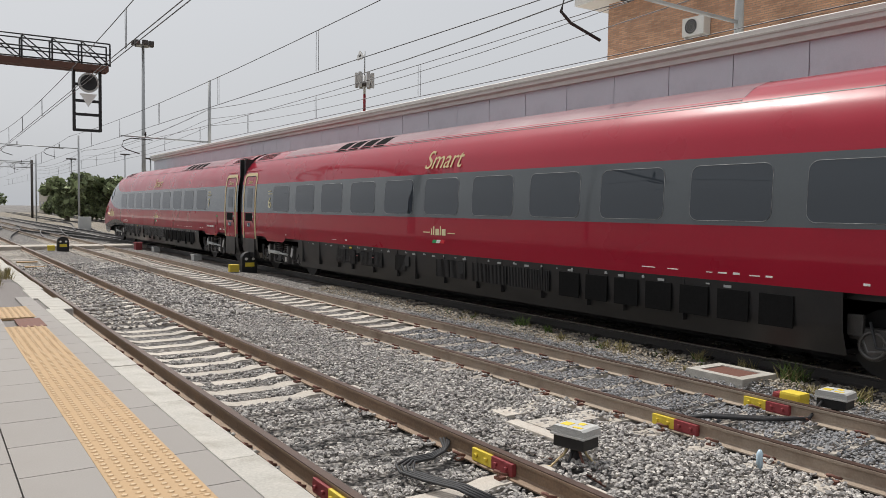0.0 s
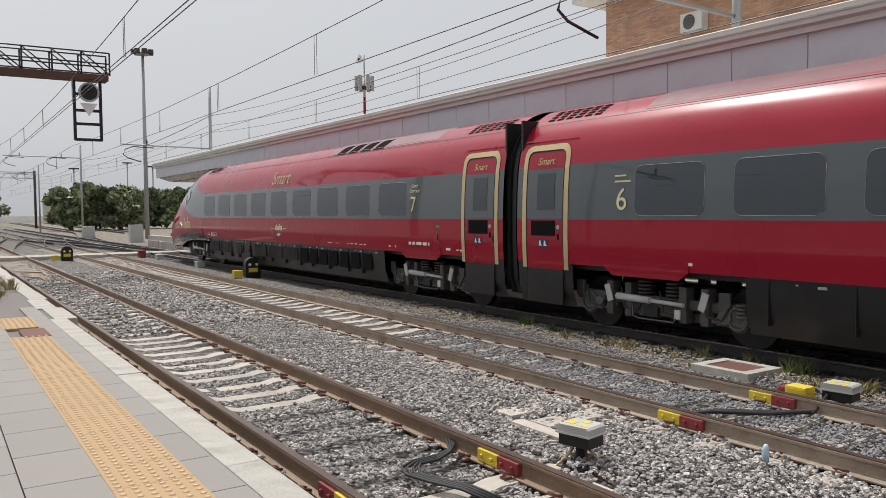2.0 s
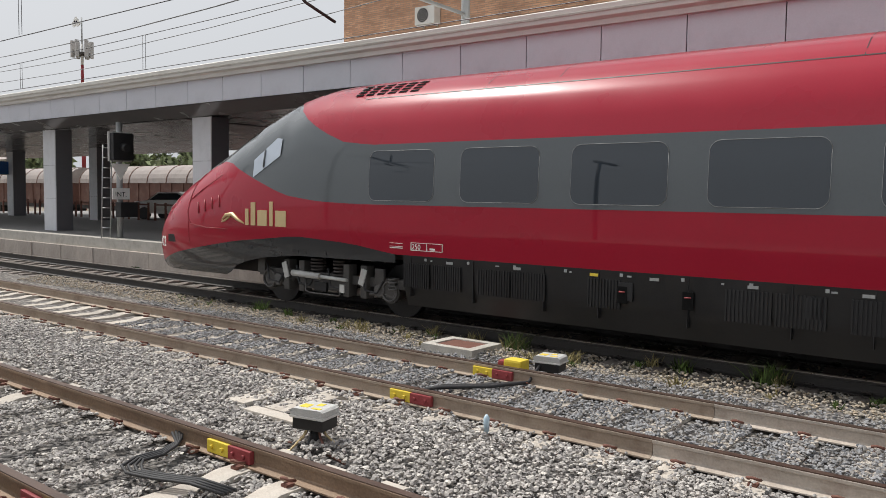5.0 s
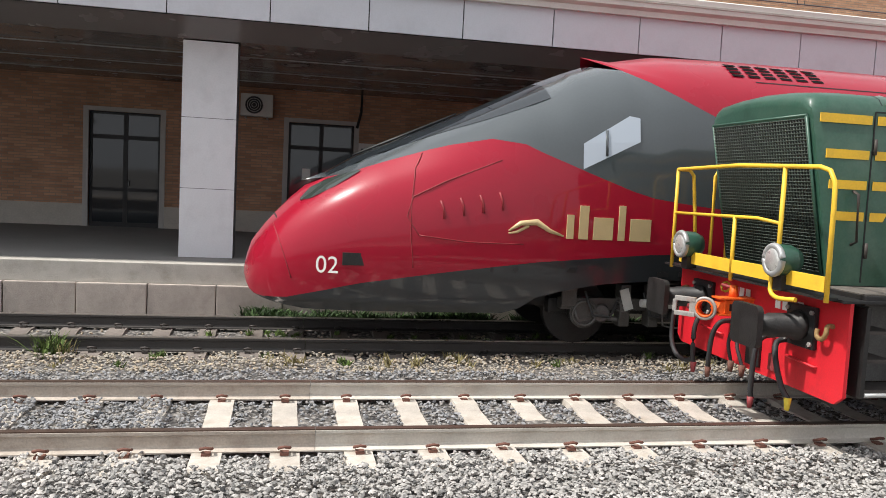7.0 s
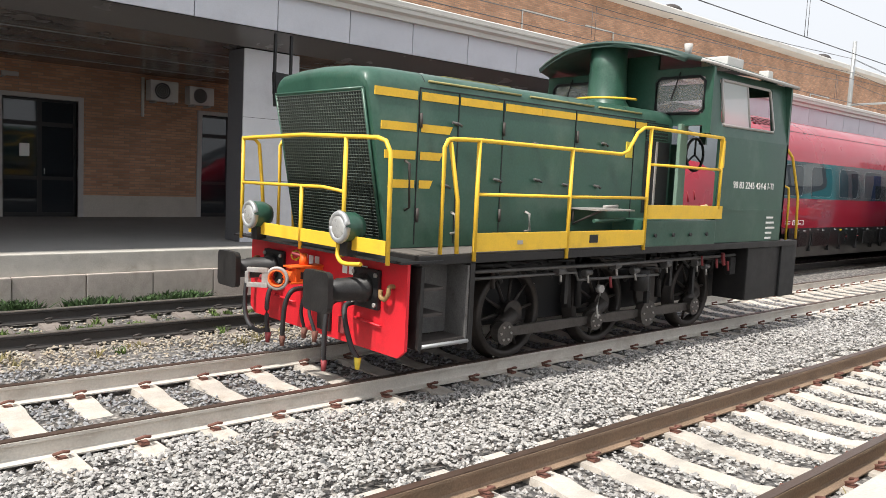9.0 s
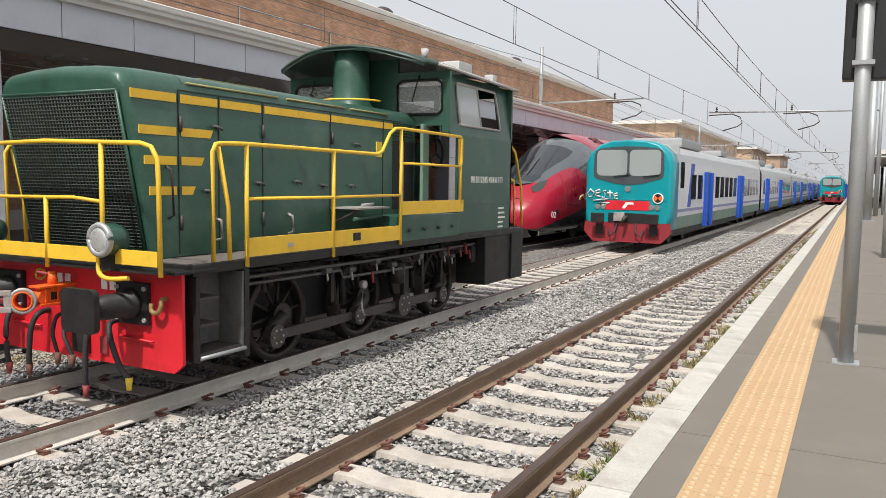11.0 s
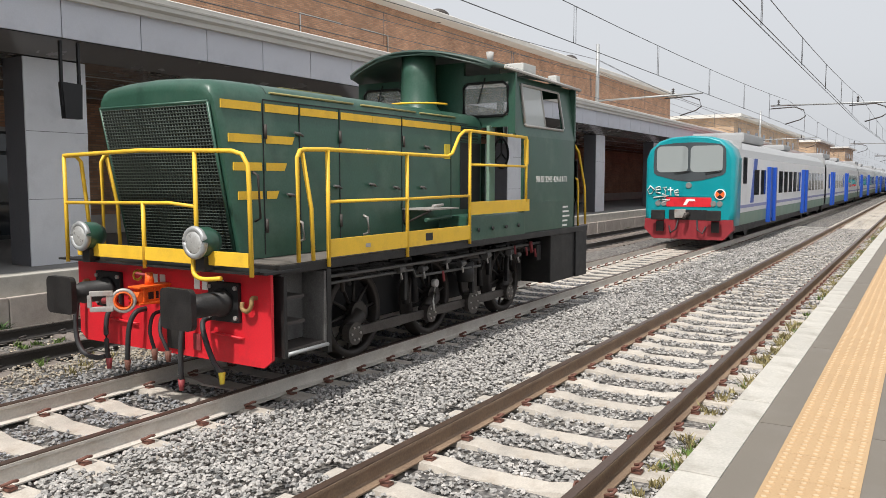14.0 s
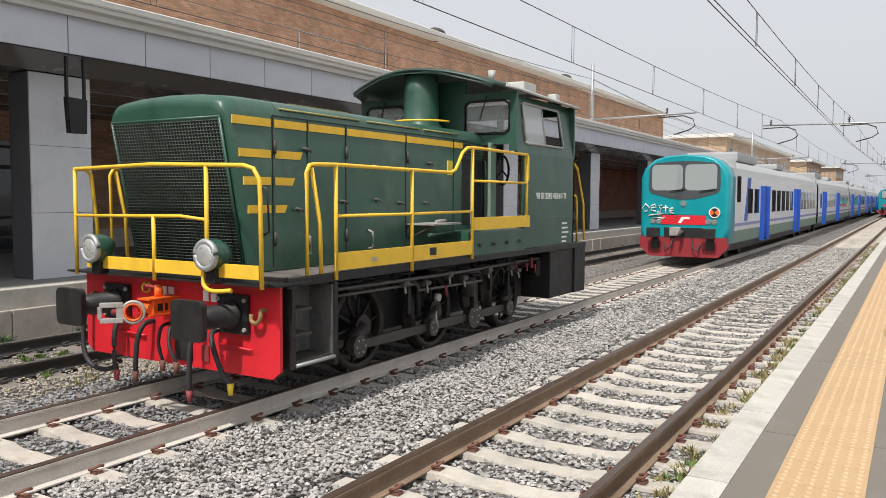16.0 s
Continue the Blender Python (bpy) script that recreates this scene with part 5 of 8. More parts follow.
        plate("air_slots", 9.0, 9.5, 2.62, 2.84, black_metal, t=0.012)
        for k in range(5):
            plate("slot_lip", 9.0, 9.5, 2.63 + 0.045 * k, 2.645 + 0.045 * k, loco_green, t=0.02)
        plate("notice_plate", 8.58, 8.71, 2.36, 2.56, sign_yellow, t=0.01)
        # shelf with tools
        sh = part("tool_shelf", bx(7.55, 8.25, min(y, y + s * 0.42), max(y, y + s * 0.42), 1.70, 1.72), cast_grey, L)
        part("shelf_bracket", tube(B(), [(7.6, y + s * 0.4, 1.70), (7.6, y, 1.52)], 0.014, 6), dark_steel, sh)
        part("green_bar", tube(B(), [(7.55, y + s * 0.35, 1.58), (8.15, y + s * 0.35, 1.60)], 0.025, 7), loco_green, sh)
        part("tool", tube(B(), [(7.8, y + s * 0.3, 1.745), (8.2, y + s * 0.2, 1.75)], 0.02, 6), cast_grey, sh)
    for e in (5.2, 6.3, 7.45, 8.6):
        part("roof_seam", loft(B(), [[(x, a, z + 0.004) for x, a, z in hood_ring(e, e)][2:-2], [(x, a, z + 0.004) for x, a, z in hood_ring(e + 0.012, e + 0.012)][2:-2]], caps=False, closed=False), black_metal, hood)
    part("eye_ring", tube(B(), arc((5.85, yb, 3.06), 0.07, 0, 180), 0.016, 6), cast_grey, hood)
    part("roof_marking", bx(5.6, 6.6, yb - 0.67, yb - 0.58, 3.027, 3.039), faded_yellow, hood)
    for s in (-1, 1):
        part("grab_handle", tube(B(), [(4.98, yb + s * hw, 2.15), (4.98, yb + s * (hw + 0.07), 2.12), (5.0, yb + s * (hw + 0.07), 1.7), (5.0, yb + s * hw, 1.67)], 0.014, 6), dark_steel, hood)
    # headlamps
    for s in (-1, 1):
        y = yb + 0.84 * s
        h = part("headlamp", tube(B(), [(4.48, y, 1.51), (4.40, y, 1.51), (4.26, y, 1.51), (4.24, y, 1.51)], [0.10, 0.138, 0.142, 0.132], 24), loco_green, L, "round headlamp with a chrome rim")
        part("rim", tube(B(), [(4.25, y + 0.124 * math.cos(a * math.pi / 12), 1.51 + 0.124 * math.sin(a * math.pi / 12)) for a in range(25)], 0.030, 8), galv, h)
        dome = B()
        bmesh.ops.create_uvsphere(dome, u_segments=20, v_segments=10, radius=0.115, matrix=Matrix.Translation((4.245, y, 1.51)) @ Matrix.Diagonal((0.3, 1, 1, 1)))
        lens = part("lens", dome, reflector, h)
        for pg in lens.data.polygons:
            pg.use_smooth = True
        part("bracket", bx(4.30, 4.42, y - 0.06, y + 0.06, 1.24, 1.38, bevel=0.01), black_metal, h)
    # exhaust stack
    part("funnel", tube(B(), [(9.25, yb, 2.95), (9.25, yb, 3.10), (9.25, yb, 3.16), (9.25, yb, 3.6), (9.25, yb, 3.88)], [0.36, 0.31, 0.27, 0.255, 0.25], 28), loco_green, L)
    part("stack_ring", tube(B(), arc((9.3, yb, 3.17), 0.46, 90, 270, "xy", 24), 0.016, 6), loco_yellow, L)

    # cab
    cx0, cx1, ch = 9.66, 11.92, 1.40
    cab = part("cab", bx(9.93, cx1, yb - ch, yb - ch + 0.05, 1.29, 2.72), loco_green, L, "dark green driver's cab")
    part("cab_side", bx(9.93, cx1, yb + ch - 0.05, yb + ch, 1.29, 2.72), loco_green, cab)
    lean_in = 0.10
    for s in (-1, 1):
        up = B()
        def pt(x, z):
            return (x, yb + s * (ch - lean_in * (z - 2.72) / 0.8), z)
        def strip(x0, x1, z0, z1):
            a = [up.verts.new(pt(x, z)) for x, z in ((x0, z0), (x1, z0), (x1, z1), (x0, z1))]
            b = [up.verts.new((p.co.x, p.co.y - s * 0.05, p.co.z)) for p in a]
            up.faces.new(a)
            up.faces.new(b[::-1])
            for i in range(4):
                up.faces.new((a[i], a[(i + 1) % 4], b[(i + 1) % 4], b[i]))
        strip(cx0, 9.95, 2.72, 3.58)
        strip(11.45, cx1, 2.72, 3.58)
        strip(9.95, 11.45, 2.72, 2.86)
        strip(9.95, 11.45, 3.48, 3.58)
        part("cab_upper_side", up, loco_green, cab)
        wf = B()
        ring = [pt(x, z) for x, z in ((9.98, 2.90), (10.0, 2.87), (11.40, 2.87), (11.43, 2.90), (11.36, 3.45), (11.33, 3.47), (10.0, 3.47), (9.98, 3.45), (9.98, 2.90))]
        tube(wf, [(p[0], p[1] + s * 0.01, p[2]) for p in ring], 0.02, 6)
        w = part("side_window", wf, frame_grey, cab, "white framed sliding side window")
        pn = B()
        vs = [pn.verts.new(pt(x, z)) for x, z in ((9.98, 2.88), (10.72, 2.88), (10.70, 3.46), (9.98, 3.46))]
        pn.faces.new(vs)
        # near pane is coloured pale to stand for reflected sky; far pane stays dark
        part("pane", pn, glass_material("sky_pale_glass", (0.55, 0.58, 0.56), 0.1, 0.75) if s < 0 else dark_glass, w)
        part("window_bar", tube(B(), [pt(10.73, 2.88), pt(10.70, 3.46)], 0.018, 6), frame_grey, w)
        part("rivet_strip", bx(9.95, cx1 - 0.02, yb + s * (ch + 0.006) - 0.006, yb + s * (ch + 0.006) + 0.006, 1.72, 1.75), loco_green, cab)
    # front wall beside the hood with a rounded window; back wall
    for s in (-1, 1):
        y0, y1 = yb + s * hw, yb + s * ch
        wy0, wy1 = yb + s * 0.55, yb + s * 1.28
        for ya, yc_, za, zb in ((y1, wy1, 2.74, 3.6), (wy0, wy1, 2.84, 3.0), (wy0, wy1, 3.48, 3.6), (yb, wy0, 2.9, 3.8)):
            part("front_wall", bx(cx0 - 0.03, cx0 + 0.02, min(ya, yc_), max(ya, yc_), za, zb), loco_green, cab)
        rim = [(cx0 - 0.035, wy0 + (wy1 - wy0) * a, z) for a, z in ((0.1, 3.0), (0.9, 3.0), (1, 3.06), (1, 3.42), (0.9, 3.48), (0.1, 3.48), (0, 3.42), (0, 3.06), (0.1, 3.0))]
        part("window_seal", tube(B(), rim, 0.022, 6), black_metal, cab)
        part("front_pane", bx(cx0 - 0.008, cx0 - 0.004, min(wy0, wy1), max(wy0, wy1), 3.0, 3.48), glass_material("clear_glass", (0.6, 0.63, 0.62), 0.05, 0.35), cab)
        part("wiper", tube(B(), [(cx0 - 0.05, (wy0 + wy1) / 2, 3.55), (cx0 - 0.05, (wy0 + wy1) / 2 + 0.12, 3.18)], 0.01, 5), black_metal, cab)
    bw_ = B()
    for y0, y1, z0, z1 in ((-ch, -0.75, 1.29, 2.72), (0.3, ch, 1.29, 2.72), (-0.75, 0.3, 1.29, 1.62), (-ch, -1.15, 2.72, 3.58), (1.15, ch, 2.72, 3.58), (-0.06, 0.06, 2.72, 3.7), (-1.15, 1.15, 3.44, 3.7)):
        box(bw_, cx1 - 0.05, cx1, yb + y0, yb + y1, z0, z1)
    part("back_wall", bw_, loco_green, cab)
    part("cab_floor", bx(cx0, cx1, yb - ch + 0.05, yb + ch - 0.05, 1.29, 1.33), under_black, cab)
    # doorway side: open green door, hand wheel, controls
    part("cab_door", bx(9.56, 9.74, yb - 1.02, yb - 0.97, 1.60, 2.86, bevel=0.01), teal_green, L, "open pale green cab door seen edge on")
    part("side_louvre", bx(9.0, 9.56, yb - hw - 0.012, yb - hw - 0.004, 1.66, 2.60), black_metal, L)
    part("louvre_post", bx(9.23, 9.26, yb - hw - 0.03, yb - hw - 0.012, 1.66, 2.60), cast_grey, L)
    part("door_handle", tube(B(), [(9.5, yb - 1.03, 2.3), (9.72, yb - 1.06, 2.3)], 0.014, 6), cast_grey, L)
    whl = B()
    tube(whl, arc((9.98, yb - 1.0, 2.47), 0.22, 0, 360, "xz", 20), 0.02, 6)
    for a in (90, 210, 330):
        tube(whl, [(9.98, yb - 1.0, 2.47), (9.98 + 0.22 * math.cos(radians(a)), yb - 1.0, 2.47 + 0.22 * math.sin(radians(a)))], 0.014, 5)
    part("hand_wheel", whl, black_metal, L)
    part("control_desk", bx(9.75, 10.2, yb - 0.2, yb + 0.9, 1.33, 2.2, bevel=0.03), loco_green, L)
    # roof with its drooping visor
    rings = []
    for x, half, zc, ze, bow in ((8.90, 1.22, 3.90, 3.66, 0.28), (8.93, 1.25, 3.93, 3.69, 0.28), (9.25, 1.33, 3.94, 3.68, 0.16), (9.7, 1.42, 3.95, 3.645, 0.0), (11.0, 1.46, 3.93, 3.60, 0.0), (11.98, 1.45, 3.90, 3.585, 0.0)):
        top = []
        for k in range(13):
            a = -1 + 2 * k / 12
            top.append((x + bow * a * a, yb + half * a, ze + (zc - ze) * (1 - abs(a) ** 2.0)))
        rings.append(top + [(p[0] + (0.02 if bow else 0), p[1], p[2] - 0.05) for p in top[::-1]])
    part("cab_roof", loft(B(), rings), material("roof_green", (0.022, 0.05, 0.04), 0.5, 0, 0.2, 1.5, 40, 0.001, (0.16, 0.17, 0.16), 0.35, 0.9), cab, "weathered grey-green arched cab roof with a visor")
    for s in (-1, 1):
        part("roof_gutter", tube(B(), [(r[0][0], r[0][1] if s < 0 else r[12][1], r[0][2] - 0.02) for r in rings[2:]], 0.024, 6), frame_grey, cab)
    part("roof_box", bx(10.3, 10.75, yb - 1.2, yb - 0.8, 3.70, 3.84, bevel=0.02), white_plastic, cab)
    part("roof_lamp", bx(11.2, 11.35, yb - 1.35, yb - 1.2, 3.62, 3.74, bevel=0.02), white_plastic, cab)
    part("horn", tube(B(), [(9.7, yb - 0.95, 3.78), (9.7, yb - 0.95, 3.93)], [0.04, 0.06], 8), frame_grey, cab)
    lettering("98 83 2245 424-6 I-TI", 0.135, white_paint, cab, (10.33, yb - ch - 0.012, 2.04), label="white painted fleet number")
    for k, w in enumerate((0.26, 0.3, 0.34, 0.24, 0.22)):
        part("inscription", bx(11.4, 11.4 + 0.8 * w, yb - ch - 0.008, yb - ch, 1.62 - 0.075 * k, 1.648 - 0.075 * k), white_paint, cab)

    # hand rails
    def rail(pts, r=0.021):
        return part("hand_rail", tube(B(), pts, r, 8), loco_yellow, L)
    for s in (-1, 1):
        y = yb + s * 1.45
        rail([(4.95, y, 1.30), (4.95, y, 2.28), (4.99, y, 2.35), (5.05, y, 2.36), (5.39, y, 2.37), (7.66, y, 2.36), (7.78, y, 2.40), (7.95, y, 2.62), (8.08, y, 2.69), (8.22, y, 2.70), (9.9, y, 2.69), (9.9, y, 2.62)])
        rail([(5.02, y, 2.33), (5.14, y, 1.8), (5.16, y, 1.30)])
        for x, z0, z1 in ((5.39, 1.22, 2.37), (6.78, 1.2, 2.36), (8.22, 1.25, 2.70), (9.9, 1.75, 2.69)):
            part("post", tube(B(), [(x, y, z0), (x, y, z1)], 0.022, 8), loco_yellow, L)
        rail([(5.39, y, 1.86), (6.78, y, 1.86), (8.22, y, 1.87)], 0.017)
        rail([(8.22, y, 2.27), (9.9, y, 2.27)], 0.017)
        part("post_plate", bx(9.88, 9.92, y - 0.03, y + 0.03, 2.3, 2.66), loco_yellow, L)
        # rear steps and rails
        rail([(11.96, y + s * -0.1, 2.68), (12.2, y - s * 0.1, 2.55), (12.5, y - s * 0.1, 1.95), (12.55, y - s * 0.1, 1.3)])
        rail([(11.96, y - s * 0.1, 2.12), (12.15, y - s * 0.1, 2.08), (12.2, y - s * 0.1, 1.9), (12.2, y - s * 0.1, 1.25)], 0.019)
        part("rear_step_box", bx(12.0, 12.5, min(y - s * 0.5, y - s * 0.05), max(y - s * 0.5, y - s * 0.05), 0.42, 1.20, bevel=0.012), black_metal, L)
        part("side_box", bx(11.0, 12.0, min(y - s * 0.6, y - s * 0.08), max(y - s * 0.6, y - s * 0.08), 0.42, 1.19, bevel=0.02), under_black, L)
        # front steps between beam and wheels
        part("step_side", bx(4.74, 4.78, min(y, y - s * 0.5), max(y, y - s * 0.5), 0.42, 1.18), under_black, L)
        part("step_side", bx(5.36, 5.42, min(y, y - s * 0.55), max(y, y - s * 0.55), 0.36, 1.2), under_black, L)
        for z in (0.46, 0.72, 0.96):
            part("step", bx(4.78, 5.36 if z < 0.5 else 5.04, min(y - s * 0.02, y - s * 0.3), max(y - s * 0.02, y - s * 0.3), z, z + 0.03), dark_steel, L)
        part("step_panel", bx(5.0, 5.36, min(y - s * 0.30, y - s * 0.33), max(y - s * 0.30, y - s * 0.33), 0.50, 1.18), step_grey, L, "streaked grey sheet steel step back")
        part("step_panel", bx(5.33, 5.356, min(y - s * 0.01, y - s * 0.30), max(y - s * 0.01, y - s * 0.30), 0.46, 1.18), step_grey, L)
        part("step_tread_bar", tube(B(), [(4.78, y, 0.45), (5.36, y, 0.45)], 0.02, 6), galv, L)
    # front hand rail with its round corners
    zt, xf = 2.33, 4.36
    rail([(4.66, yb + 1.24, 1.25), (4.60, yb + 1.24, 1.9), (4.56, yb + 1.24, zt - 0.06), (4.50, yb + 1.24, zt), (xf, yb + 1.23, zt), (xf, yb, zt + 0.03), (xf, yb - 1.22, zt), (xf, yb - 1.34, zt - 0.03), (xf, yb - 1.41, zt - 0.13), (xf, yb - 1.42, zt - 0.3), (xf, yb - 1.43, 1.22)])
    for dy, z1 in ((1.23, zt), (0.0, 1.86), (-0.74, zt)):
        part("post", tube(B(), [(xf, yb + dy, 1.22), (xf, yb + dy, z1)], 0.021, 8), loco_yellow, L)
    rail([(xf, yb + 1.23, 1.84), (xf, yb - 0.38, 1.86), (xf, yb - 0.74, 1.83)], 0.017)
    rail(curved([(4.34, yb - 0.74, 1.62), (4.31, yb - 0.74, 1.3), (4.30, yb - 0.77, 1.21), (4.30, yb - 0.88, 1.175), (4.33, yb - 1.08, 1.19)]), 0.021)

    # wheels, rods and the frame behind them
    part("main_frame", bx(5.3, 12.2, yb - 0.62, yb + 0.62, 0.36, 1.2), black_metal, L)
    centres = (6.60, 8.24, 10.44)
    for x in centres:
        for s in (-1, 1):
            y = yb + s * 0.76
            w = B()
            rim = [(0.43, 0.05), (0.44, 0.07), (0.50, 0.07), (0.515, 0.05), (0.52, -0.05), (0.55, -0.07), (0.44, -0.07), (0.43, -0.05)]
            loft(w, [[(x + r * math.cos(2 * math.pi * q / 40), y + s * d, 0.52 + r * math.sin(2 * math.pi * q / 40)) for r, d in rim] for q in range(41)], caps=False)
            wh = part("wheel", w, wheel_black, L, "black spoked driving wheel")
            for k in range(10):
                a = radians(36 * k + 8)
                part("spoke", tube(B(), [(x + 0.12 * math.cos(a), y + s * 0.02, 0.52 + 0.12 * math.sin(a)), (x + 0.45 * math.cos(a), y + s * 0.01, 0.52 + 0.45 * math.sin(a))], [0.024, 0.016], 6), wheel_black, wh)
            hub = B()
            bmesh.ops.create_cone(hub, cap_ends=True, segments=20, radius1=0.15, radius2=0.12, depth=0.16, matrix=Matrix.Translation((x, y + s * 0.05, 0.52)) @ pose(0, 0, 0, 90 * s))
            part("hub", hub, wheel_black, wh)
            part("crank", tube(B(), [(x, y + s * 0.12, 0.52), (x - 0.26, y + s * 0.12, 0.35)], [0.10, 0.08], 10), wheel_black, wh)
            for a in (35, 130, 250, 310):
                aa = radians(a)
                part("tyre_mark", tube(B(), [(x + 0.44 * math.cos(aa), y + s * 0.035, 0.52 + 0.44 * math.sin(aa)), (x + 0.53 * math.cos(aa), y + s * 0.03, 0.52 + 0.53 * math.sin(aa))], 0.012, 5), white_paint, wh)
    for s in (-1, 1):
        y = yb + s * 0.97
        rods = ((6.33, 7.94), (7.94, 9.05), (9.05, 10.2))
        for a, b in rods:
            rod = loft(B(), [[(x, y + dy, 0.35 + dz) for dy, dz in ((-0.022, -h), (0.022, -h), (0.022, h), (-0.022, h))] for x, h in ((a, 0.035), (a + 0.16, 0.05), ((a + b) / 2, 0.062), (b - 0.16, 0.05), (b, 0.035))], smooth=False)
            part("connecting_rod", rod, rod_steel, L, "worn steel coupling rod")
        for x, r in ((6.33, 0.13), (7.94, 0.12), (9.05, 0.17), (10.2, 0.12)):
            pin = B()
            bmesh.ops.create_cone(pin, cap_ends=True, segments=16, radius1=r, radius2=r * 0.85, depth=0.12, matrix=Matrix.Translation((x, y + s * 0.02, 0.35)) @ pose(0, 0, 0, 90 * s))
            cp = part("crank_pin", pin, rod_steel, L)
            for q in range(6):
                a = 2 * math.pi * q / 6
                part("nut", tube(B(), [(x + r * 0.6 * math.cos(a), y + s * 0.07, 0.35 + r * 0.6 * math.sin(a)), (x + r * 0.6 * math.cos(a), y + s * 0.095, 0.35 + r * 0.6 * math.sin(a))], 0.014, 6), cast_grey, cp)
        part("jackshaft_weight", tube(B(), [(9.25, y - s * 0.14, 0.62), (9.25, y - s * 0.08, 0.62)], 0.27, 20), wheel_black, L, "brown rusty jackshaft disc")
        # springs, brake rods, reservoirs and pipes
        random.seed(5)
        for k in range(34):
            x = 5.55 + 0.19 * k
            pb = B()
            z = random.uniform(0.95, 1.14)
            tube(pb, [(x, yb + s * 1.12, z), (x + random.uniform(0.2, 0.5), yb + s * 1.15, z), (x + random.uniform(0.3, 0.5), yb + s * 1.12, z - random.uniform(0.05, 0.2))], random.choice((0.014, 0.02, 0.028)), 6)
            part("pipe", pb, random.choice((under_black, under_black, dark_steel)), L)
        for x in (6.6, 8.24, 10.44):
            sp = B()
            for i in range(6):
                box(sp, x - 0.45 + 0.05 * i, x + 0.45 - 0.05 * i, yb + s * 1.0 - 0.05, yb + s * 1.0 + 0.05, 1.08 + 0.018 * i, 1.094 + 0.018 * i)
            part("leaf_spring", sp, under_black, L)
        for x in (7.35, 7.55, 9.0, 9.25):
            part("brake_hanger", tube(B(), [(x, yb + s * 1.02, 1.15), (x + 0.03, yb + s * 1.02, 0.55)], [0.03, 0.05], 6), under_black, L)
        part("air_tank", tube(B(), [(8.75, yb + s * 1.08, 0.95), (8.75, yb + s * 1.08, 0.68)], 0.12, 12), under_black, L)
        part("grease_box", tube(B(), [(7.72, yb + s * 1.2, 0.78), (7.72, yb + s * 1.26, 0.78)], 0.05, 10), cast_grey, L)
        part("hung_wire", tube(B(), [(7.75, yb + s * 1.22, 0.76), (7.7, yb + s * 1.22, 0.55), (7.76, yb + s * 1.2, 0.42)], 0.012, 5), white_plastic, L)
        part("red_valve", tube(B(), [(10.5, yb + s * 1.25, 1.12), (10.55, yb + s * 1.25, 0.95)], 0.03, 6), joint_red, L)
        for x, z, r in ((7.0, 1.02, 0.05), (7.5, 0.98, 0.04), (8.05, 1.04, 0.05), (8.45, 0.96, 0.045), (9.15, 1.02, 0.06), (9.9, 1.0, 0.05), (10.15, 0.94, 0.04)):
            vb = part("valve_body", tube(B(), [(x - 0.07, yb + s * 1.2, z), (x + 0.07, yb + s * 1.2, z)], [r, r * 0.8], 10), pipe_grey, L)
            part("valve_stem", tube(B(), [(x, yb + s * 1.2, z), (x, yb + s * 1.22, z - 0.12)], 0.014, 6), cast_grey, vb)
        for x, z0, z1 in ((7.22, 1.15, 0.62), (8.9, 1.1, 0.5), (9.4, 1.12, 0.7), (9.98, 1.1, 0.55)):
            part("rod_hanger", bx(x - 0.03, x + 0.03, yb + s * 1.1 - 0.03, yb + s * 1.1 + 0.03, z1, z0, bevel=0.01), under_black, L)
        for x, z in ((7.85, 0.92), (9.9, 1.1), (10.3, 1.05), (10.62, 1.0)):
            part("red_tap", tube(B(), [(x, yb + s * 1.27, z), (x + 0.03, yb + s * 1.27, z - 0.13)], 0.018, 6), joint_red, L)
        part("long_pipe", tube(B(), [(5.5, yb + s * 1.22, 1.08), (8.2, yb + s * 1.22, 1.06), (10.9, yb + s * 1.22, 1.08)], 0.022, 8), pipe_grey, L)
        part("long_pipe", tube(B(), [(5.5, yb + s * 1.18, 1.0), (7.3, yb + s * 1.18, 0.99), (7.35, yb + s * 1.18, 0.9), (9.0, yb + s * 1.18, 0.88)], 0.018, 8), pipe_grey, L)
        part("tap_box", bx(10.75, 10.9, yb + s * 1.2 - 0.05, yb + s * 1.2 + 0.05, 0.8, 1.05, bevel=0.02), under_black, L)
    return L


shunter()



# ---- teal and white commuter train ----
def coach_section(half=1.42, top=3.62):
    prof = [(half - 0.02, 0.62), (half, 1.1), (half, 2.75), (half - 0.12, 3.05), (half - 0.42, 3.32), (half - 0.8, 3.44), (0, 3.48)]
    return [(-a, z) for a, z in prof] + [(a, z) for a, z in prof[::-1][1:]]


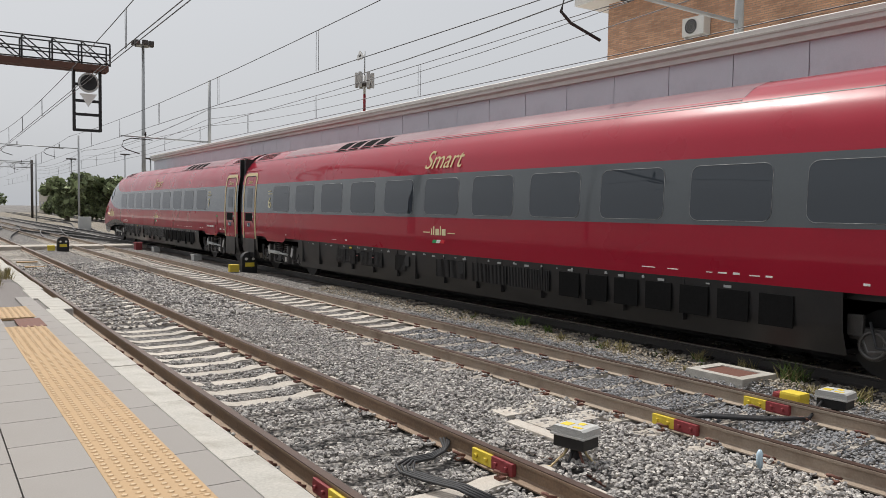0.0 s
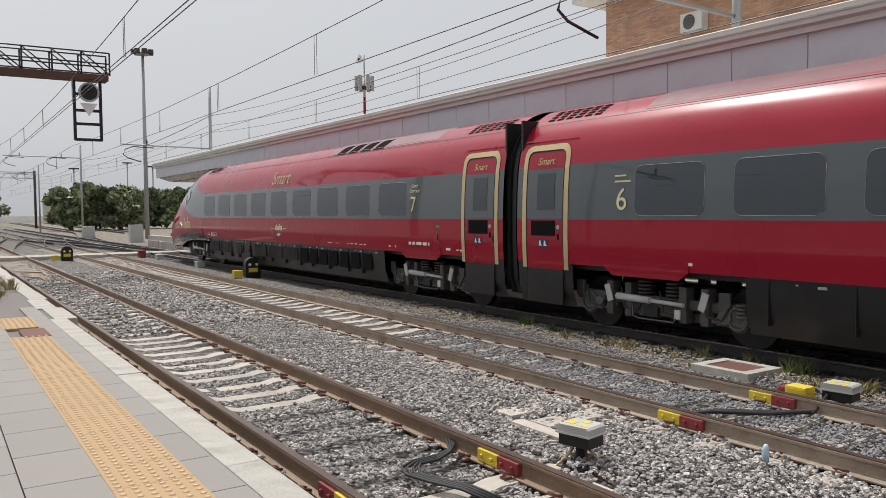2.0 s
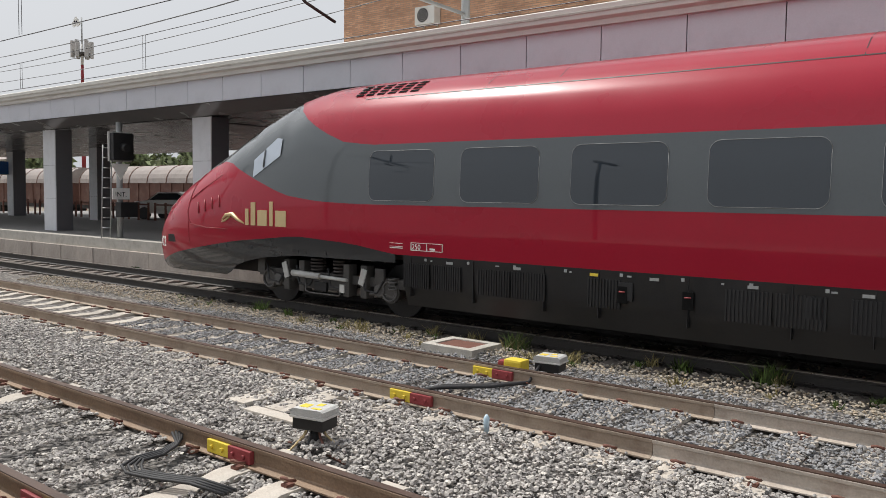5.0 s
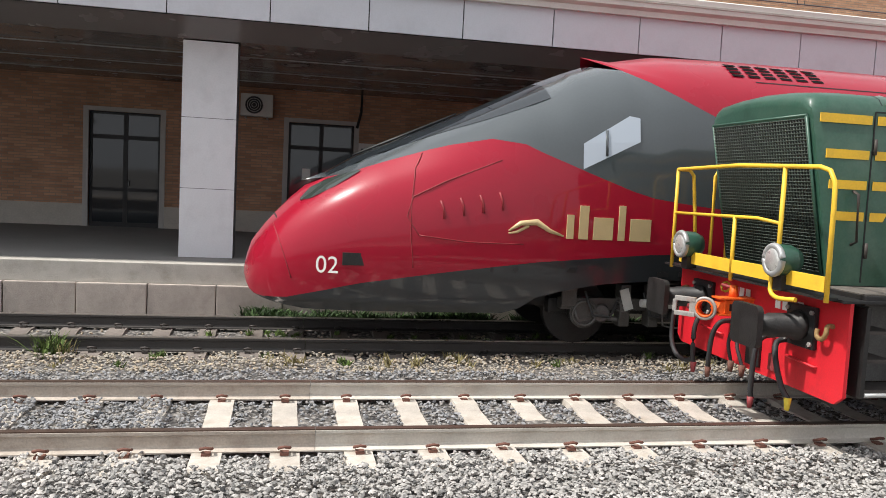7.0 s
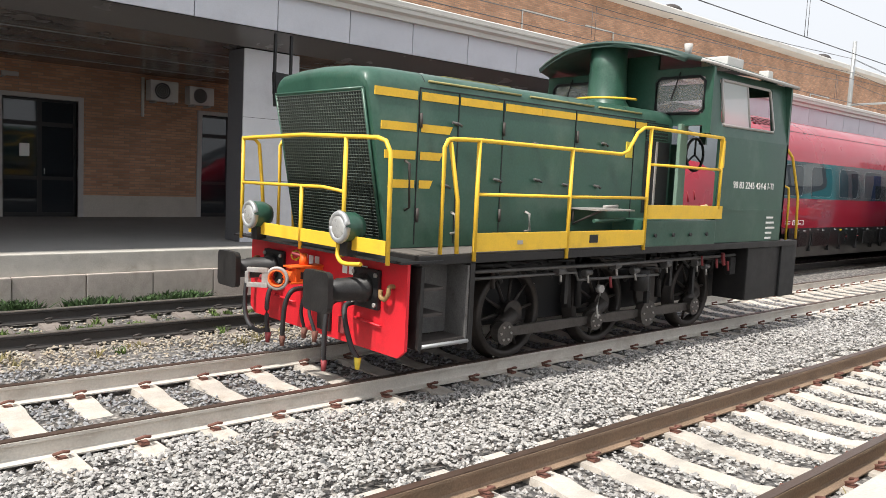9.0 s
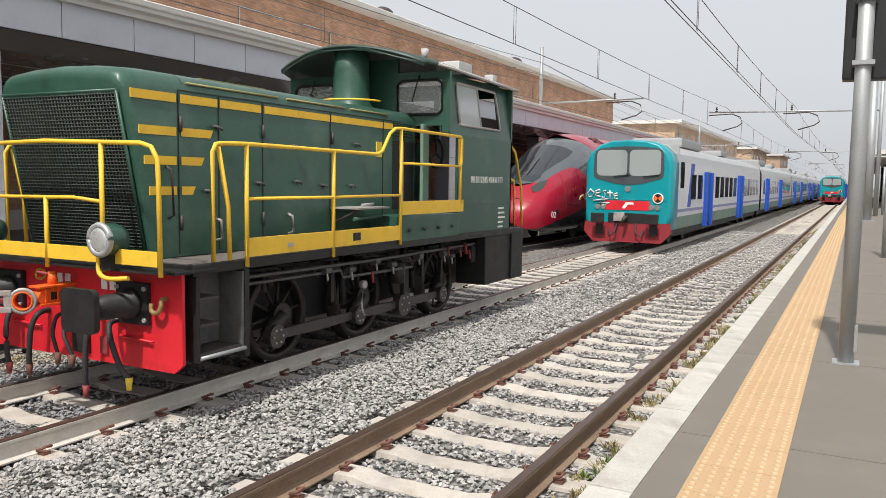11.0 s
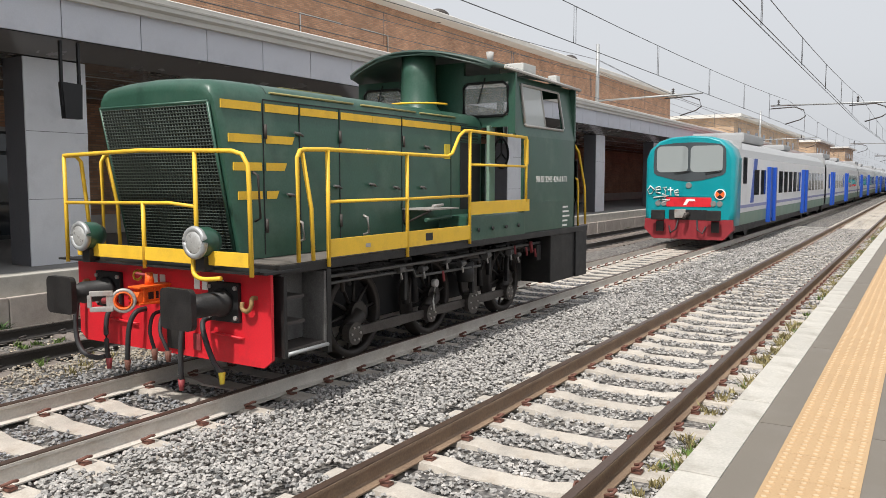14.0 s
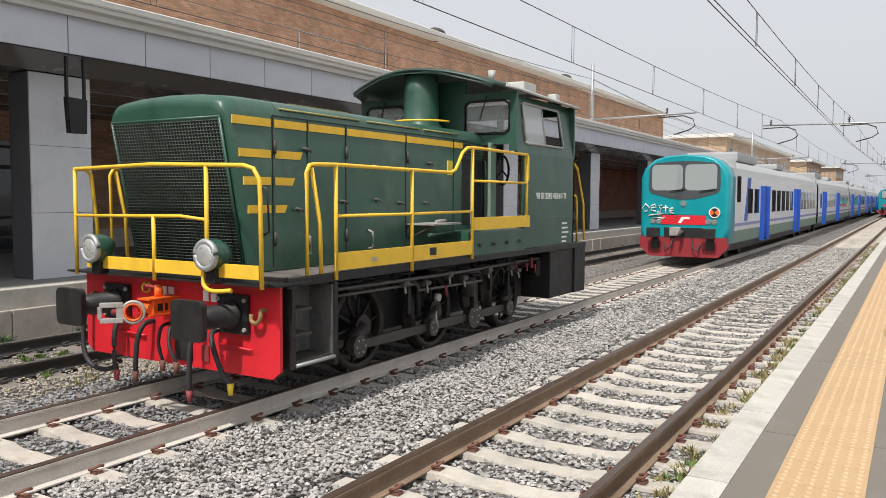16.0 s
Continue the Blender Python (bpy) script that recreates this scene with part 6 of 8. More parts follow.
def teal_front(x, yc, name="driving_trailer", graffiti=True):
    v = thing(name, (x, yc, 0), "teal commuter driving coach with red buffer beam and sprayed graffiti" if graffiti else "teal commuter driving coach with red buffer beam", "train car", "commuter trains")
    full = coach_section()
    def ring(dx, k, dz=0.0):
        return [(x + dx, yc + a * k, 0.62 + (z - 0.62) * (1 - dz)) for a, z in full]
    part("front_shell", loft(B(), [ring(0.0, 0.90, 0.02), ring(0.012, 0.935, 0.013), ring(0.05, 0.97, 0.006), ring(0.12, 0.99, 0.002), ring(0.3, 1.0), ring(0.9, 1.0)]), teal, v, "teal rounded cab front")
    # recessed window in a dark surround
    def front_plate(nm, y0, y1, z0, z1, mat, out, r=0.08, parent=v):
        bm = B()
        o = []
        for cy, cz, a0 in ((y1 - r, z1 - r, 0), (y0 + r, z1 - r, 90), (y0 + r, z0 + r, 180), (y1 - r, z0 + r, 270)):
            for q in range(5):
                a = radians(a0 + 22.5 * q)
                o.append((yc + cy + r * math.cos(a), cz + r * math.sin(a)))
        prism(bm, o, x - out, x + 0.1)
        return part(nm, bm, mat, parent)
    o = [(yc + q * 1.14, z) for q, z in ((0.0, 2.02), (0.35, 2.06), (0.9, 2.22), (0.98, 2.3), (1.0, 2.5), (0.985, 3.0), (0.94, 3.12), (0.84, 3.19), (0.4, 3.25), (0.0, 3.26))]
    part("window_surround", prism(B(), o + [(2 * yc - a, z) for a, z in o[-2:0:-1]], x - 0.012, x + 0.1), hst_grey, v, "dark windscreen surround")
    for y0, y1 in ((-1.03, -0.04), (0.04, 1.03)):
        front_plate("windscreen", y0, y1, 2.32, 3.15, glass_material("screen_glass", (0.32, 0.35, 0.35), 0.08), 0.02, 0.14)
    part("front_crease", bx(x - 0.014, x + 0.05, yc - 1.27, yc + 1.27, 1.545, 1.575, bevel=0.006), teal, v)
    for y in (-0.5, 0.45):
        part("wiper", tube(B(), [(x - 0.05, yc + y, 2.3), (x - 0.04, yc + y - 0.5, 2.36)], 0.015, 5), black_metal, v)
    front_plate("emblem_panel", -0.72, 0.72, 1.22, 1.52, loco_red, 0.016, 0.05)
    em = B()
    prism(em, [(yc + 0.16, 1.27), (yc + 0.06, 1.27), (yc - 0.03, 1.40), (yc - 0.22, 1.40), (yc - 0.2, 1.47), (yc + 0.05, 1.47)], x - 0.022, x)
    part("emblem", em, white_paint, v, "white emblem on a red field")
    for y in (-0.97, 0.97, -0.78, 0.78):
        part("headlamp", tube(B(), [(x - 0.03, yc + y, 1.32), (x + 0.05, yc + y, 1.32)], [0.085, 0.1], 16), lens_glass, v)
    part("top_lamp", tube(B(), [(x - 0.03, yc, 1.90), (x + 0.05, yc, 1.90)], [0.09, 0.11], 16), lens_glass, v)
    tl = part("tail_disc", tube(B(), [(x - 0.04, yc - 0.98, 1.62), (x + 0.05, yc - 0.98, 1.62)], 0.17, 20), white_paint, v, "round white and red tail signal disc")
    for a in (0, 180):
        d = B()
        fan = [(x - 0.045, yc - 0.98, 1.62)] + [(x - 0.045, yc - 0.98 + 0.14 * math.cos(radians(a - 45 + 90 * k / 6)), 1.62 + 0.14 * math.sin(radians(a - 45 + 90 * k / 6))) for k in range(7)]
        d.faces.new([d.verts.new(p) for p in fan])
        part("disc_sector", d, coupling_orange, tl)
    for a in (90, 270):
        d = B()
        fan = [(x - 0.045, yc - 0.98, 1.62)] + [(x - 0.045, yc - 0.98 + 0.14 * math.cos(radians(a - 45 + 90 * k / 6)), 1.62 + 0.14 * math.sin(radians(a - 45 + 90 * k / 6))) for k in range(7)]
        d.faces.new([d.verts.new(p) for p in fan])
        part("disc_sector", d, black_metal, tl)
    # buffer beam, buffers and couplings
    part("buffer_beam", prism(B(), [(yc - 1.38, 0.82), (yc - 1.40, 0.5), (yc - 1.1, 0.18), (yc + 1.1, 0.18), (yc + 1.40, 0.5), (yc + 1.38, 0.82)], x - 0.02, x + 0.3), beam_red, v, "red buffer beam and snow plough")
    part("beam_recess", bx(x - 0.03, x + 0.1, yc - 0.6, yc + 0.6, 0.8, 1.12), black_metal, v)
    for s in (-1, 1):
        b = part("buffer", tube(B(), [(x + 0.05, yc + s * 0.87, 0.96), (x - 0.3, yc + s * 0.87, 0.96)], 0.12, 14), under_black, v)
        part("buffer_head", bx(x - 0.36, x - 0.3, yc + s * 0.87 - 0.22, yc + s * 0.87 + 0.22, 0.80, 1.12, bevel=0.03), under_black, b)
        part("hose_box", bx(x - 0.12, x - 0.02, yc + s * 0.87 - 0.12, yc + s * 0.87 + 0.12, 0.42, 0.75, bevel=0.02), under_black, v)
        part("brake_hose", tube(B(), [(x - 0.05, yc + s * 0.3, 0.8), (x - 0.16, yc + s * 0.34, 0.5), (x - 0.16, yc + s * 0.5, 0.38), (x - 0.06, yc + s * 0.58, 0.6)], 0.028, 6), cable_mat, v)
    part("coupling_hook", tube(B(), [(x, yc, 0.98), (x - 0.3, yc, 0.98), (x - 0.34, yc + 0.06, 0.85)], [0.07, 0.06, 0.04], 8), dark_steel, v)
    part("coupling_frame", bx(x - 0.14, x - 0.03, yc + 0.05, yc + 0.4, 0.86, 1.14, bevel=0.03), cast_grey, v)
    if graffiti:
        me = B()
        def stroke(pts):
            tube(me, [(x - 0.022, yc + 1.32 - p[0], p[1]) for p in pts], 0.024, 5)
        # a tag in five loose letters: d e s t e, and a scrawl below
        z = 1.62
        stroke([(0.06, z), (0.0, z + 0.12), (0.1, z + 0.26), (0.22, z + 0.14), (0.14, z + 0.02), (0.06, z)])
        stroke([(0.28, z + 0.13), (0.44, z + 0.15), (0.4, z + 0.25), (0.28, z + 0.2), (0.28, z + 0.05), (0.44, z + 0.02)])
        stroke([(0.62, z + 0.22), (0.52, z + 0.2), (0.6, z + 0.1), (0.58, z - 0.02), (0.48, z)])
        stroke([(0.66, z + 0.14), (0.84, z + 0.14)])
        stroke([(0.75, z + 0.22), (0.76, z - 0.06)])
        stroke([(0.88, z + 0.04), (1.02, z + 0.06), (0.98, z + 0.14), (0.88, z + 0.1), (0.9, z - 0.03), (1.02, z - 0.04)])
        stroke([(0.2, z - 0.12), (0.7, z - 0.05), (0.35, z - 0.2), (0.75, z - 0.18), (0.5, z - 0.27)])
        part("graffiti", me, white_paint, v, "white sprayed scrawl")
    return v


def coach_body(v, x0, x1, yc, door_xs, cab=False, low=False):
    full = coach_section()
    bands = ((0.62, 1.02, teal_green, "sill"), (1.02, 2.80, teal_white, "side_panel"), (2.80, 3.06, coach_roof, "cove"))
    def y_at(z):
        pr = [(1.40, 0.62), (1.42, 1.1), (1.42, 2.75), (1.30, 3.05)]
        for (a, b), (c, d_) in zip(pr, pr[1:]):
            if b <= z <= d_:
                return a + (c - a) * (z - b) / (d_ - b)
        return 1.30
    for s in (-1, 1):
        for z0, z1, m, nm in bands:
            bm = B()
            zz = [z0 + (z1 - z0) * k / 3 for k in range(4)]
            loft(bm, [[(x, yc + s * y_at(z), z) for z in zz] for x in (x0, x1)], caps=False, closed=False)
            part(nm, bm, m, v)
        part("waist_stripe", bx(x0, x1, yc + s * 1.424 - 0.004, yc + s * 1.424 + 0.004, 1.16, 1.26), material("stripe_lilac", (0.25, 0.26, 0.45), 0.5, bump=0), v)
    roof = [(-1.30, 3.05), (-1.0, 3.32), (-0.62, 3.44), (0, 3.48), (0.62, 3.44), (1.0, 3.32), (1.30, 3.05)]
    part("roof", loft(B(), [[(x, yc + a, z) for a, z in roof] for x in (x0, x1)], caps=False, closed=False), coach_roof, v, "dusty grey coach roof")
    part("underframe", bx(x0 + 0.2, x1 - 0.2, yc - 1.2, yc + 1.2, 0.35, 0.66), under_black, v)
    for bu in (x0 + 3.2, x1 - 3.2):
        b = part("bogie", bx(bu - 1.7, bu + 1.7, yc - 1.1, yc + 1.1, 0.3, 0.6, bevel=0.04), under_black, v)
        for du in (-1.25, 1.25):
            w = B()
            bmesh.ops.create_cone(w, cap_ends=True, segments=20, radius1=0.45, radius2=0.45, depth=1.56, matrix=Matrix.Translation((bu + du, yc, 0.45)) @ pose(0, 0, 0, 90))
            part("wheel", w, under_black, b)
    part("end_wall", bx(x1 - 0.05, x1, yc - 1.3, yc + 1.3, 0.6, 3.4), coach_roof, v)
    part("end_wall", bx(x0 + (0.5 if cab else 0), x0 + (0.55 if cab else 0.05), yc - 1.3, yc + 1.3, 0.6, 3.35), coach_roof, v)
    part("roof_unit", bx(x0 + 3.0, x0 + 7.0, yc - 0.9, yc + 0.9, 3.4, 3.75, bevel=0.08), coach_roof, v)
    part("roof_unit", bx(x0 + 13.0, x0 + 15.0, yc - 0.8, yc + 0.8, 3.44, 3.7, bevel=0.08), coach_roof, v)
    # windows in a row between the doors, and open blue doors
    x = x0 + (2.2 if cab else 1.2)
    while x < x1 - 1.6:
        if all(abs(x + 0.45 - (dx + 0.7)) > 1.25 for dx in door_xs):
            for s in (-1, 1):
                w = part("window", bx(x, x + 0.95, yc + s * 1.425 - 0.006, yc + s * 1.425 + 0.006, 1.55, 2.42, bevel=0.003), dark_glass, v)
        x += 1.35
    for dx in door_xs:
        for s in (-1, 1):
            d = part("doorway", bx(dx, dx + 1.4, yc + s * 1.42 - 0.012, yc + s * 1.42 + 0.012, 0.66, 2.55), black_metal, v)
            for a, b in ((dx - 0.02, dx + 0.22), (dx + 1.18, dx + 1.42)):
                part("door_leaf", bx(a, b, min(yc + s * 1.40, yc + s * 1.55), max(yc + s * 1.40, yc + s * 1.55), 0.5, 2.55, bevel=0.02), teal_blue, d, "folded blue door leaf")
            part("door_leaf", bx(dx + 0.25, dx + 1.15, min(yc + s * 1.425, yc + s * 1.445), max(yc + s * 1.425, yc + s * 1.445), 0.62, 2.5), teal_blue, d)


def commuter(x0, yc, coaches, graffiti):
    v = teal_front(x0, yc, graffiti=graffiti)
    coach_body(v, x0 + 0.9, x0 + 25.4, yc, (5.8 + x0, 15.3 + x0), cab=True)
    for s in (-1, 1):
        bm = B()
        prism(bm, [(x0 + 2.5, 1.3), (x0 + 3.1, 1.3), (x0 + 3.7, 2.8), (x0 + 3.1, 2.8)], yc + s * 1.42, yc + s * 1.428, "y")
        part("slanted_stripe", bm, teal_blue, v)
        part("cab_side_window", bx(x0 + 1.2, x0 + 1.8, yc + s * 1.425 - 0.006, yc + s * 1.425 + 0.006, 1.95, 2.8), dark_glass, v)
    for k in range(1, coaches):
        a = x0 + 0.2 + 26.0 * k
        c = thing("passenger_coach", (a + 12.6, yc, 0), "white and grey commuter coach with open blue doors", "train car", "commuter trains")
        coach_body(c, a, a + 25.4, yc, (a + 2.6, a + 12.6))


commuter(25.0, TRACK_B, 5, True)
commuter(112.0, TRACK_A, 2, False)



# ---- overhead line ----
def catenary_wires(yc, masts, z_contact=4.95, z_top=5.85, sag=0.2, stagger=None, twin=0.0, mast_z=None, sags=None):
    w = thing("overhead_line", (masts[0], yc, z_contact), "thin contact wire hung from a sagging catenary wire", "overhead wire", "overhead lines")
    side = [yc + (stagger[i] if stagger else (0.12 if i % 2 else -0.12)) for i in range(len(masts))]
    for dy in ((-twin / 2, twin / 2) if twin else (0.0,)):
        part("contact_wire", tube(B(), [(x, side[i] + dy, z_contact) for i, x in enumerate(masts)], 0.0095, 5), wire_mat, w)
    ys = dict(zip(masts, side)) if stagger else dict.fromkeys(masts, yc)
    zs = dict(zip(masts, mast_z)) if mast_z else dict.fromkeys(masts, z_top)
    drop = dict(zip(masts, sags)) if sags else dict.fromkeys(masts, sag)
    def z_wire(a, b, t):
        return zs[a] + (zs[b] - zs[a]) * t - drop[a] * 4 * t * (1 - t)
    top = []
    for a, b in zip(masts, masts[1:]):
        for k in range(10):
            t = k / 10
            top.append((a + (b - a) * t, ys[a] + (ys[b] - ys[a]) * t, z_wire(a, b, t)))
    part("catenary_wire", tube(B(), top + [(masts[-1], ys[masts[-1]], zs[masts[-1]])], 0.0095, 5), wire_mat, w)
    for a, b in zip(masts, masts[1:]):
        n = max(2, int(abs(b - a) / 6))
        for k in range(1, n):
            t = k / n
            x = a + (b - a) * t
            for dx in (0, 0.12):
                yd = ys[a] + (ys[b] - ys[a]) * t
                part("dropper", tube(B(), [(x + dx, yd, z_contact), (x + dx, yd, z_wire(a, b, t))], 0.006, 4), wire_mat, w)


MASTS = [-140, -95, -49.4, -11.1, 38.0, 84, 130, 190, 250]
catenary_wires(TRACK_C, MASTS)
NEAR_MASTS = [-140, -95, -49.4, -9.0, 45.5, 98, 148, 200, 250]
catenary_wires(TRACK_B, NEAR_MASTS, mast_z=[5.95, 5.95, 5.95, 5.95, 6.3, 6.3, 6.2, 6.2, 6.2], sags=[0.27, 0.27, 0.27, 0.4, 0.4, 0.4, 0.4, 0.4, 0.4])
catenary_wires(TRACK_A, NEAR_MASTS, mast_z=[5.9, 5.9, 5.9, 5.9, 6.3, 6.3, 6.2, 6.2, 6.2], sags=[0.4, 0.4, 0.4, 0.5, 0.5, 0.5, 0.5, 0.5, 0.5], stagger=[-0.1, 0.1, 0.25, -0.13, 0.36, -0.1, 0.1, -0.1, 0.1], twin=0.09)
# the line of the platform's other side
catenary_wires(-10.4, [-140, -100, -62, -23.5, 24, 70, 120], z_top=6.15, sag=0.5)
for y, z in ((12.42, 8.1), (12.58, 8.15), (12.42, 7.5), (12.58, 7.1)):
    f = thing("feeder_wire", (0, y, z), "single feeder wire along the platform canopy", "wire", "feeder wires")
    pts = []
    for a, b in zip(MASTS, MASTS[1:]):
        for k in range(8):
            t = k / 8
            pts.append((a + (b - a) * t, y, z - 2.4 * t * (1 - t)))
    part("wire", tube(B(), pts, 0.012, 4), wire_mat, f)


def mast(x, y, top, reach, base=4.9, label="slim grey overhead line mast with insulated arms", z_arm=6.05):
    m = thing("overhead_mast", (x, y, base), label, "mast", "overhead masts")
    part("post", tube(B(), [(x, y, base), (x, y, top)], [0.11, 0.085], 10), galv, m)
    yt = reach[-1] - 0.9 if y > reach[-1] else reach[-1] + 0.9
    a = part("arm", tube(B(), [(x, y, z_arm + 0.02), (x, yt, z_arm + 0.12)], 0.045, 8), galv, m)
    for r in reach:
        ins = B()
        tube(ins, [(x, r + 0.5, z_arm + 0.1), (x, r + 0.5, z_arm + 0.42)], 0.03, 8)
        for k in range(3):
            tube(ins, [(x, r + 0.5, z_arm + 0.16 + 0.09 * k), (x, r + 0.5, z_arm + 0.19 + 0.09 * k)], 0.07, 10)
        part("insulator", ins, dark_steel, a)
        part("steady_arm", tube(B(), [(x, r + 0.9, z_arm - 0.05), (x, r - 0.3, z_arm + 0.0), (x, r - 0.75, z_arm - 0.18), (x, r - 0.85, z_arm - 0.5), (x, r - 0.6, z_arm - 0.68), (x, r + 0.15, z_arm - 0.9)], 0.03, 8), dark_steel, a)
    return m


mast(-49.4, 12.5, 9.9, [TRACK_C])
mast(-11.1, 12.5, 8.2, [TRACK_C], z_arm=6.2)
mast(38.0, 12.5, 8.9, [TRACK_C])
mast(84.0, 12.5, 8.9, [TRACK_C])
for x in (45.5, 98.0, 148.0):
    mast(x, -2.9, 9.2, [TRACK_A, TRACK_B], base=PLAT, label="tall lattice overhead line mast on the platform with a long arm", z_arm=5.95)
mast(-23.5, -6.4, 8.6, [-10.4], base=PLAT, z_arm=5.95)
for x in (-85.0, -120.0):
    mast(x, 10.4, 8.9, [TRACK_C, TRACK_B], base=-0.2, z_arm=7.6)
# portal far off
p = thing("overhead_portal", (-150, 4, -0.2), "distant lattice portal over the tracks", "portal")
for y in (-6.0, 13.0):
    part("post", tube(B(), [(-150, y, -0.2), (-150, y, 9.6)], 0.2, 8), dark_steel, p)
bm = B()
for z in (8.3, 9.3):
    tube(bm, [(-150, -6, z), (-150, 13, z)], 0.07, 6)
for k in range(19):
    tube(bm, [(-150, -6 + k, 8.3 + (k % 2)), (-150, -5 + k, 8.3 + ((k + 1) % 2))], 0.05, 5)
part("lattice_beam", bm, galv, p)


# ---- signal gantry ----
def signal_gantry():
    x = -32.0
    g = thing("signal_gantry", (x, -3.2, PLAT), "rusty steel gantry carrying a dark railway signal", "signal gantry")
    part("post", bx(x - 0.12, x + 0.12, -3.4, -3.1, PLAT, 8.0), dark_steel, g)
    part("beam", bx(x - 0.35, x + 0.35, -3.4, 3.35, 7.0, 7.22, bevel=0.01), material("gantry_rust", (0.11, 0.055, 0.04), 0.8, 0.1, 0.3, 4, 40, 0.003), g)
    for sx in (-0.35, 0.35):
        fr = B()
        for z in (7.25, 7.62, 8.02):
            tube(fr, [(x + sx, -3.4, z), (x + sx, 3.4, z)], 0.028, 5)
        for k in range(8):
            y = -3.4 + 0.97 * k
            tube(fr, [(x + sx, y, 7.2), (x + sx, y, 8.02)], 0.032, 5)
            if k < 7:
                tube(fr, [(x + sx, y, 8.02), (x + sx, y + 0.97, 7.22)], 0.025, 5)
        part("guard_rail", fr, black_metal, g)
    lad = B()
    for sy in (2.2, 3.1):
        box(lad, x - 0.05, x + 0.05, sy - 0.05, sy + 0.05, 4.78, 7.0)
    for z in (4.82, 5.4, 5.9, 6.5):
        box(lad, x - 0.04, x + 0.04, 2.2, 3.1, z - 0.05, z + 0.05)
    part("signal_frame", lad, black_metal, g)
    part("signal_disc", tube(B(), [(x + 0.10, 2.68, 6.56), (x + 0.2, 2.68, 6.56)], 0.36, 28), box_grey, g, "round signal head with a pale rim")
    part("signal_face", tube(B(), [(x + 0.2, 2.68, 6.56), (x + 0.22, 2.68, 6.56)], 0.29, 28), black_metal, g)
    part("signal_hood", tube(B(), [(x + 0.2, 2.68, 6.72), (x + 0.5, 2.68, 6.68)], [0.12, 0.13], 12), black_metal, g)
    tri = B()
    prism(tri, [(2.38, 6.16), (2.98, 6.16), (2.68, 5.68)], x + 0.08, x + 0.1)
    part("triangle_plate", tri, white_paint, g, "white triangular plate")


signal_gantry()


def dwarf_signal(x, y):
    d = thing("dwarf_signal", (x, y, -0.2), "small black ground signal with two white lamps and a yellow plate", "ground signal", "ground signals")
    out = [(y - 0.26, -0.2), (y + 0.26, -0.2), (y + 0.26, 0.28)] + [(y + 0.26 * math.cos(radians(a)), 0.28 + 0.24 * math.sin(radians(a))) for a in range(0, 181, 20)][1:] + [(y - 0.26, 0.28)]
    part("housing", prism(B(), out[:-1], x - 0.15, x + 0.1), black_metal, d)
    for dy in (-0.12, 0.12):
        part("lamp", tube(B(), [(x + 0.1, y + dy, 0.28), (x + 0.13, y + dy, 0.28)], 0.05, 10), white_paint, d)
    part("number_plate", bx(x + 0.1, x + 0.12, y - 0.16, y + 0.16, 0.02, 0.16), sign_yellow, d)
    part("side_box", bx(x - 0.1, x + 0.1, y - 0.68, y - 0.36, -0.15, 0.10, bevel=0.02), sign_yellow, d)


dwarf_signal(-41.8, 3.1)
dwarf_signal(-26.1, 6.75)


def track_box(x, y, z, turn=0.0, cables=True):
    t = thing("trackside_box", (x, y, -0.2), "grey and black trackside cable box with yellow labels", "junction box", "trackside boxes")
    ORIGIN[t.name] = Vector()
    t.rotation_euler = (0, 0, radians(turn))
    part("base", bx(-0.155, 0.155, -0.115, 0.115, z + 0.02, z + 0.12, bevel=0.010), black_metal, t, move=False)
    part("lid", prism(B(), [(-0.17, z + 0.12), (0.17, z + 0.12), (0.165, z + 0.19), (0.14, z + 0.205), (-0.14, z + 0.205), (-0.165, z + 0.19)], -0.13, 0.13, "y"), box_grey, t, "grey weathered lid", move=False)
    part("lid_rim", bx(-0.178, 0.178, -0.136, 0.136, z + 0.125, z + 0.14), white_plastic, t, move=False)
    for x0, x1, y0, y1 in ((-0.12, -0.03, -0.07, 0.03), (0.0, 0.06, 0.02, 0.09), (0.02, 0.11, -0.09, -0.05)):
        part("label_plate", bx(x0, x1, y0, y1, z + 0.2045, z + 0.208), sign_yellow, t, move=False)
    part("foot", tube(B(), [(0, 0, -0.05), (0, 0, z + 0.05)], 0.045, 12), black_metal, t, move=False)
    if cables:
        for k in range(7):
            a = 2.2 + 0.9 * k
            mat = (coupling_orange, rust_red, gold, cable_mat, rust_red, gold, cable_mat)[k]
            part("cable", tube(B(), [(0.05 * math.cos(a), 0.05 * math.sin(a), z + 0.05), (0.1 * math.cos(a), 0.1 * math.sin(a), 0.12), (0.22 * math.cos(a), 0.22 * math.sin(a), 0.01), (0.5 * math.cos(a), 0.45 * math.sin(a), 0.0)], 0.012, 5), mat, t, move=False)
    return t


track_box(-5.0, 2.18, 0.17, 12)
track_box(-4.72, 5.72, 0.12, 8, False)
for x, y, z1, m, what in ((-42.0, 6.6, 0.2, joint_red, "dark red cast rail fitting beside the rail"), (-40.0, 7.0, 0.06, box_grey, "small grey cable box in the gravel"), (-33.0, 6.95, 0.06, box_grey, "small pale grey cable box in the gravel")):
    q = thing("track_fitting", (x, y, -0.2), what, "rail fitting", "track fittings")
    part("case", bx(x - 0.22, x + 0.22, y - 0.16, y + 0.16, -0.2, z1 - 0.06, bevel=0.02), m, q)
    part("lid", bx(x - 0.24, x + 0.24, y - 0.18, y + 0.18, z1 - 0.058, z1, bevel=0.015), box_grey if m is not joint_red else joint_red, q)
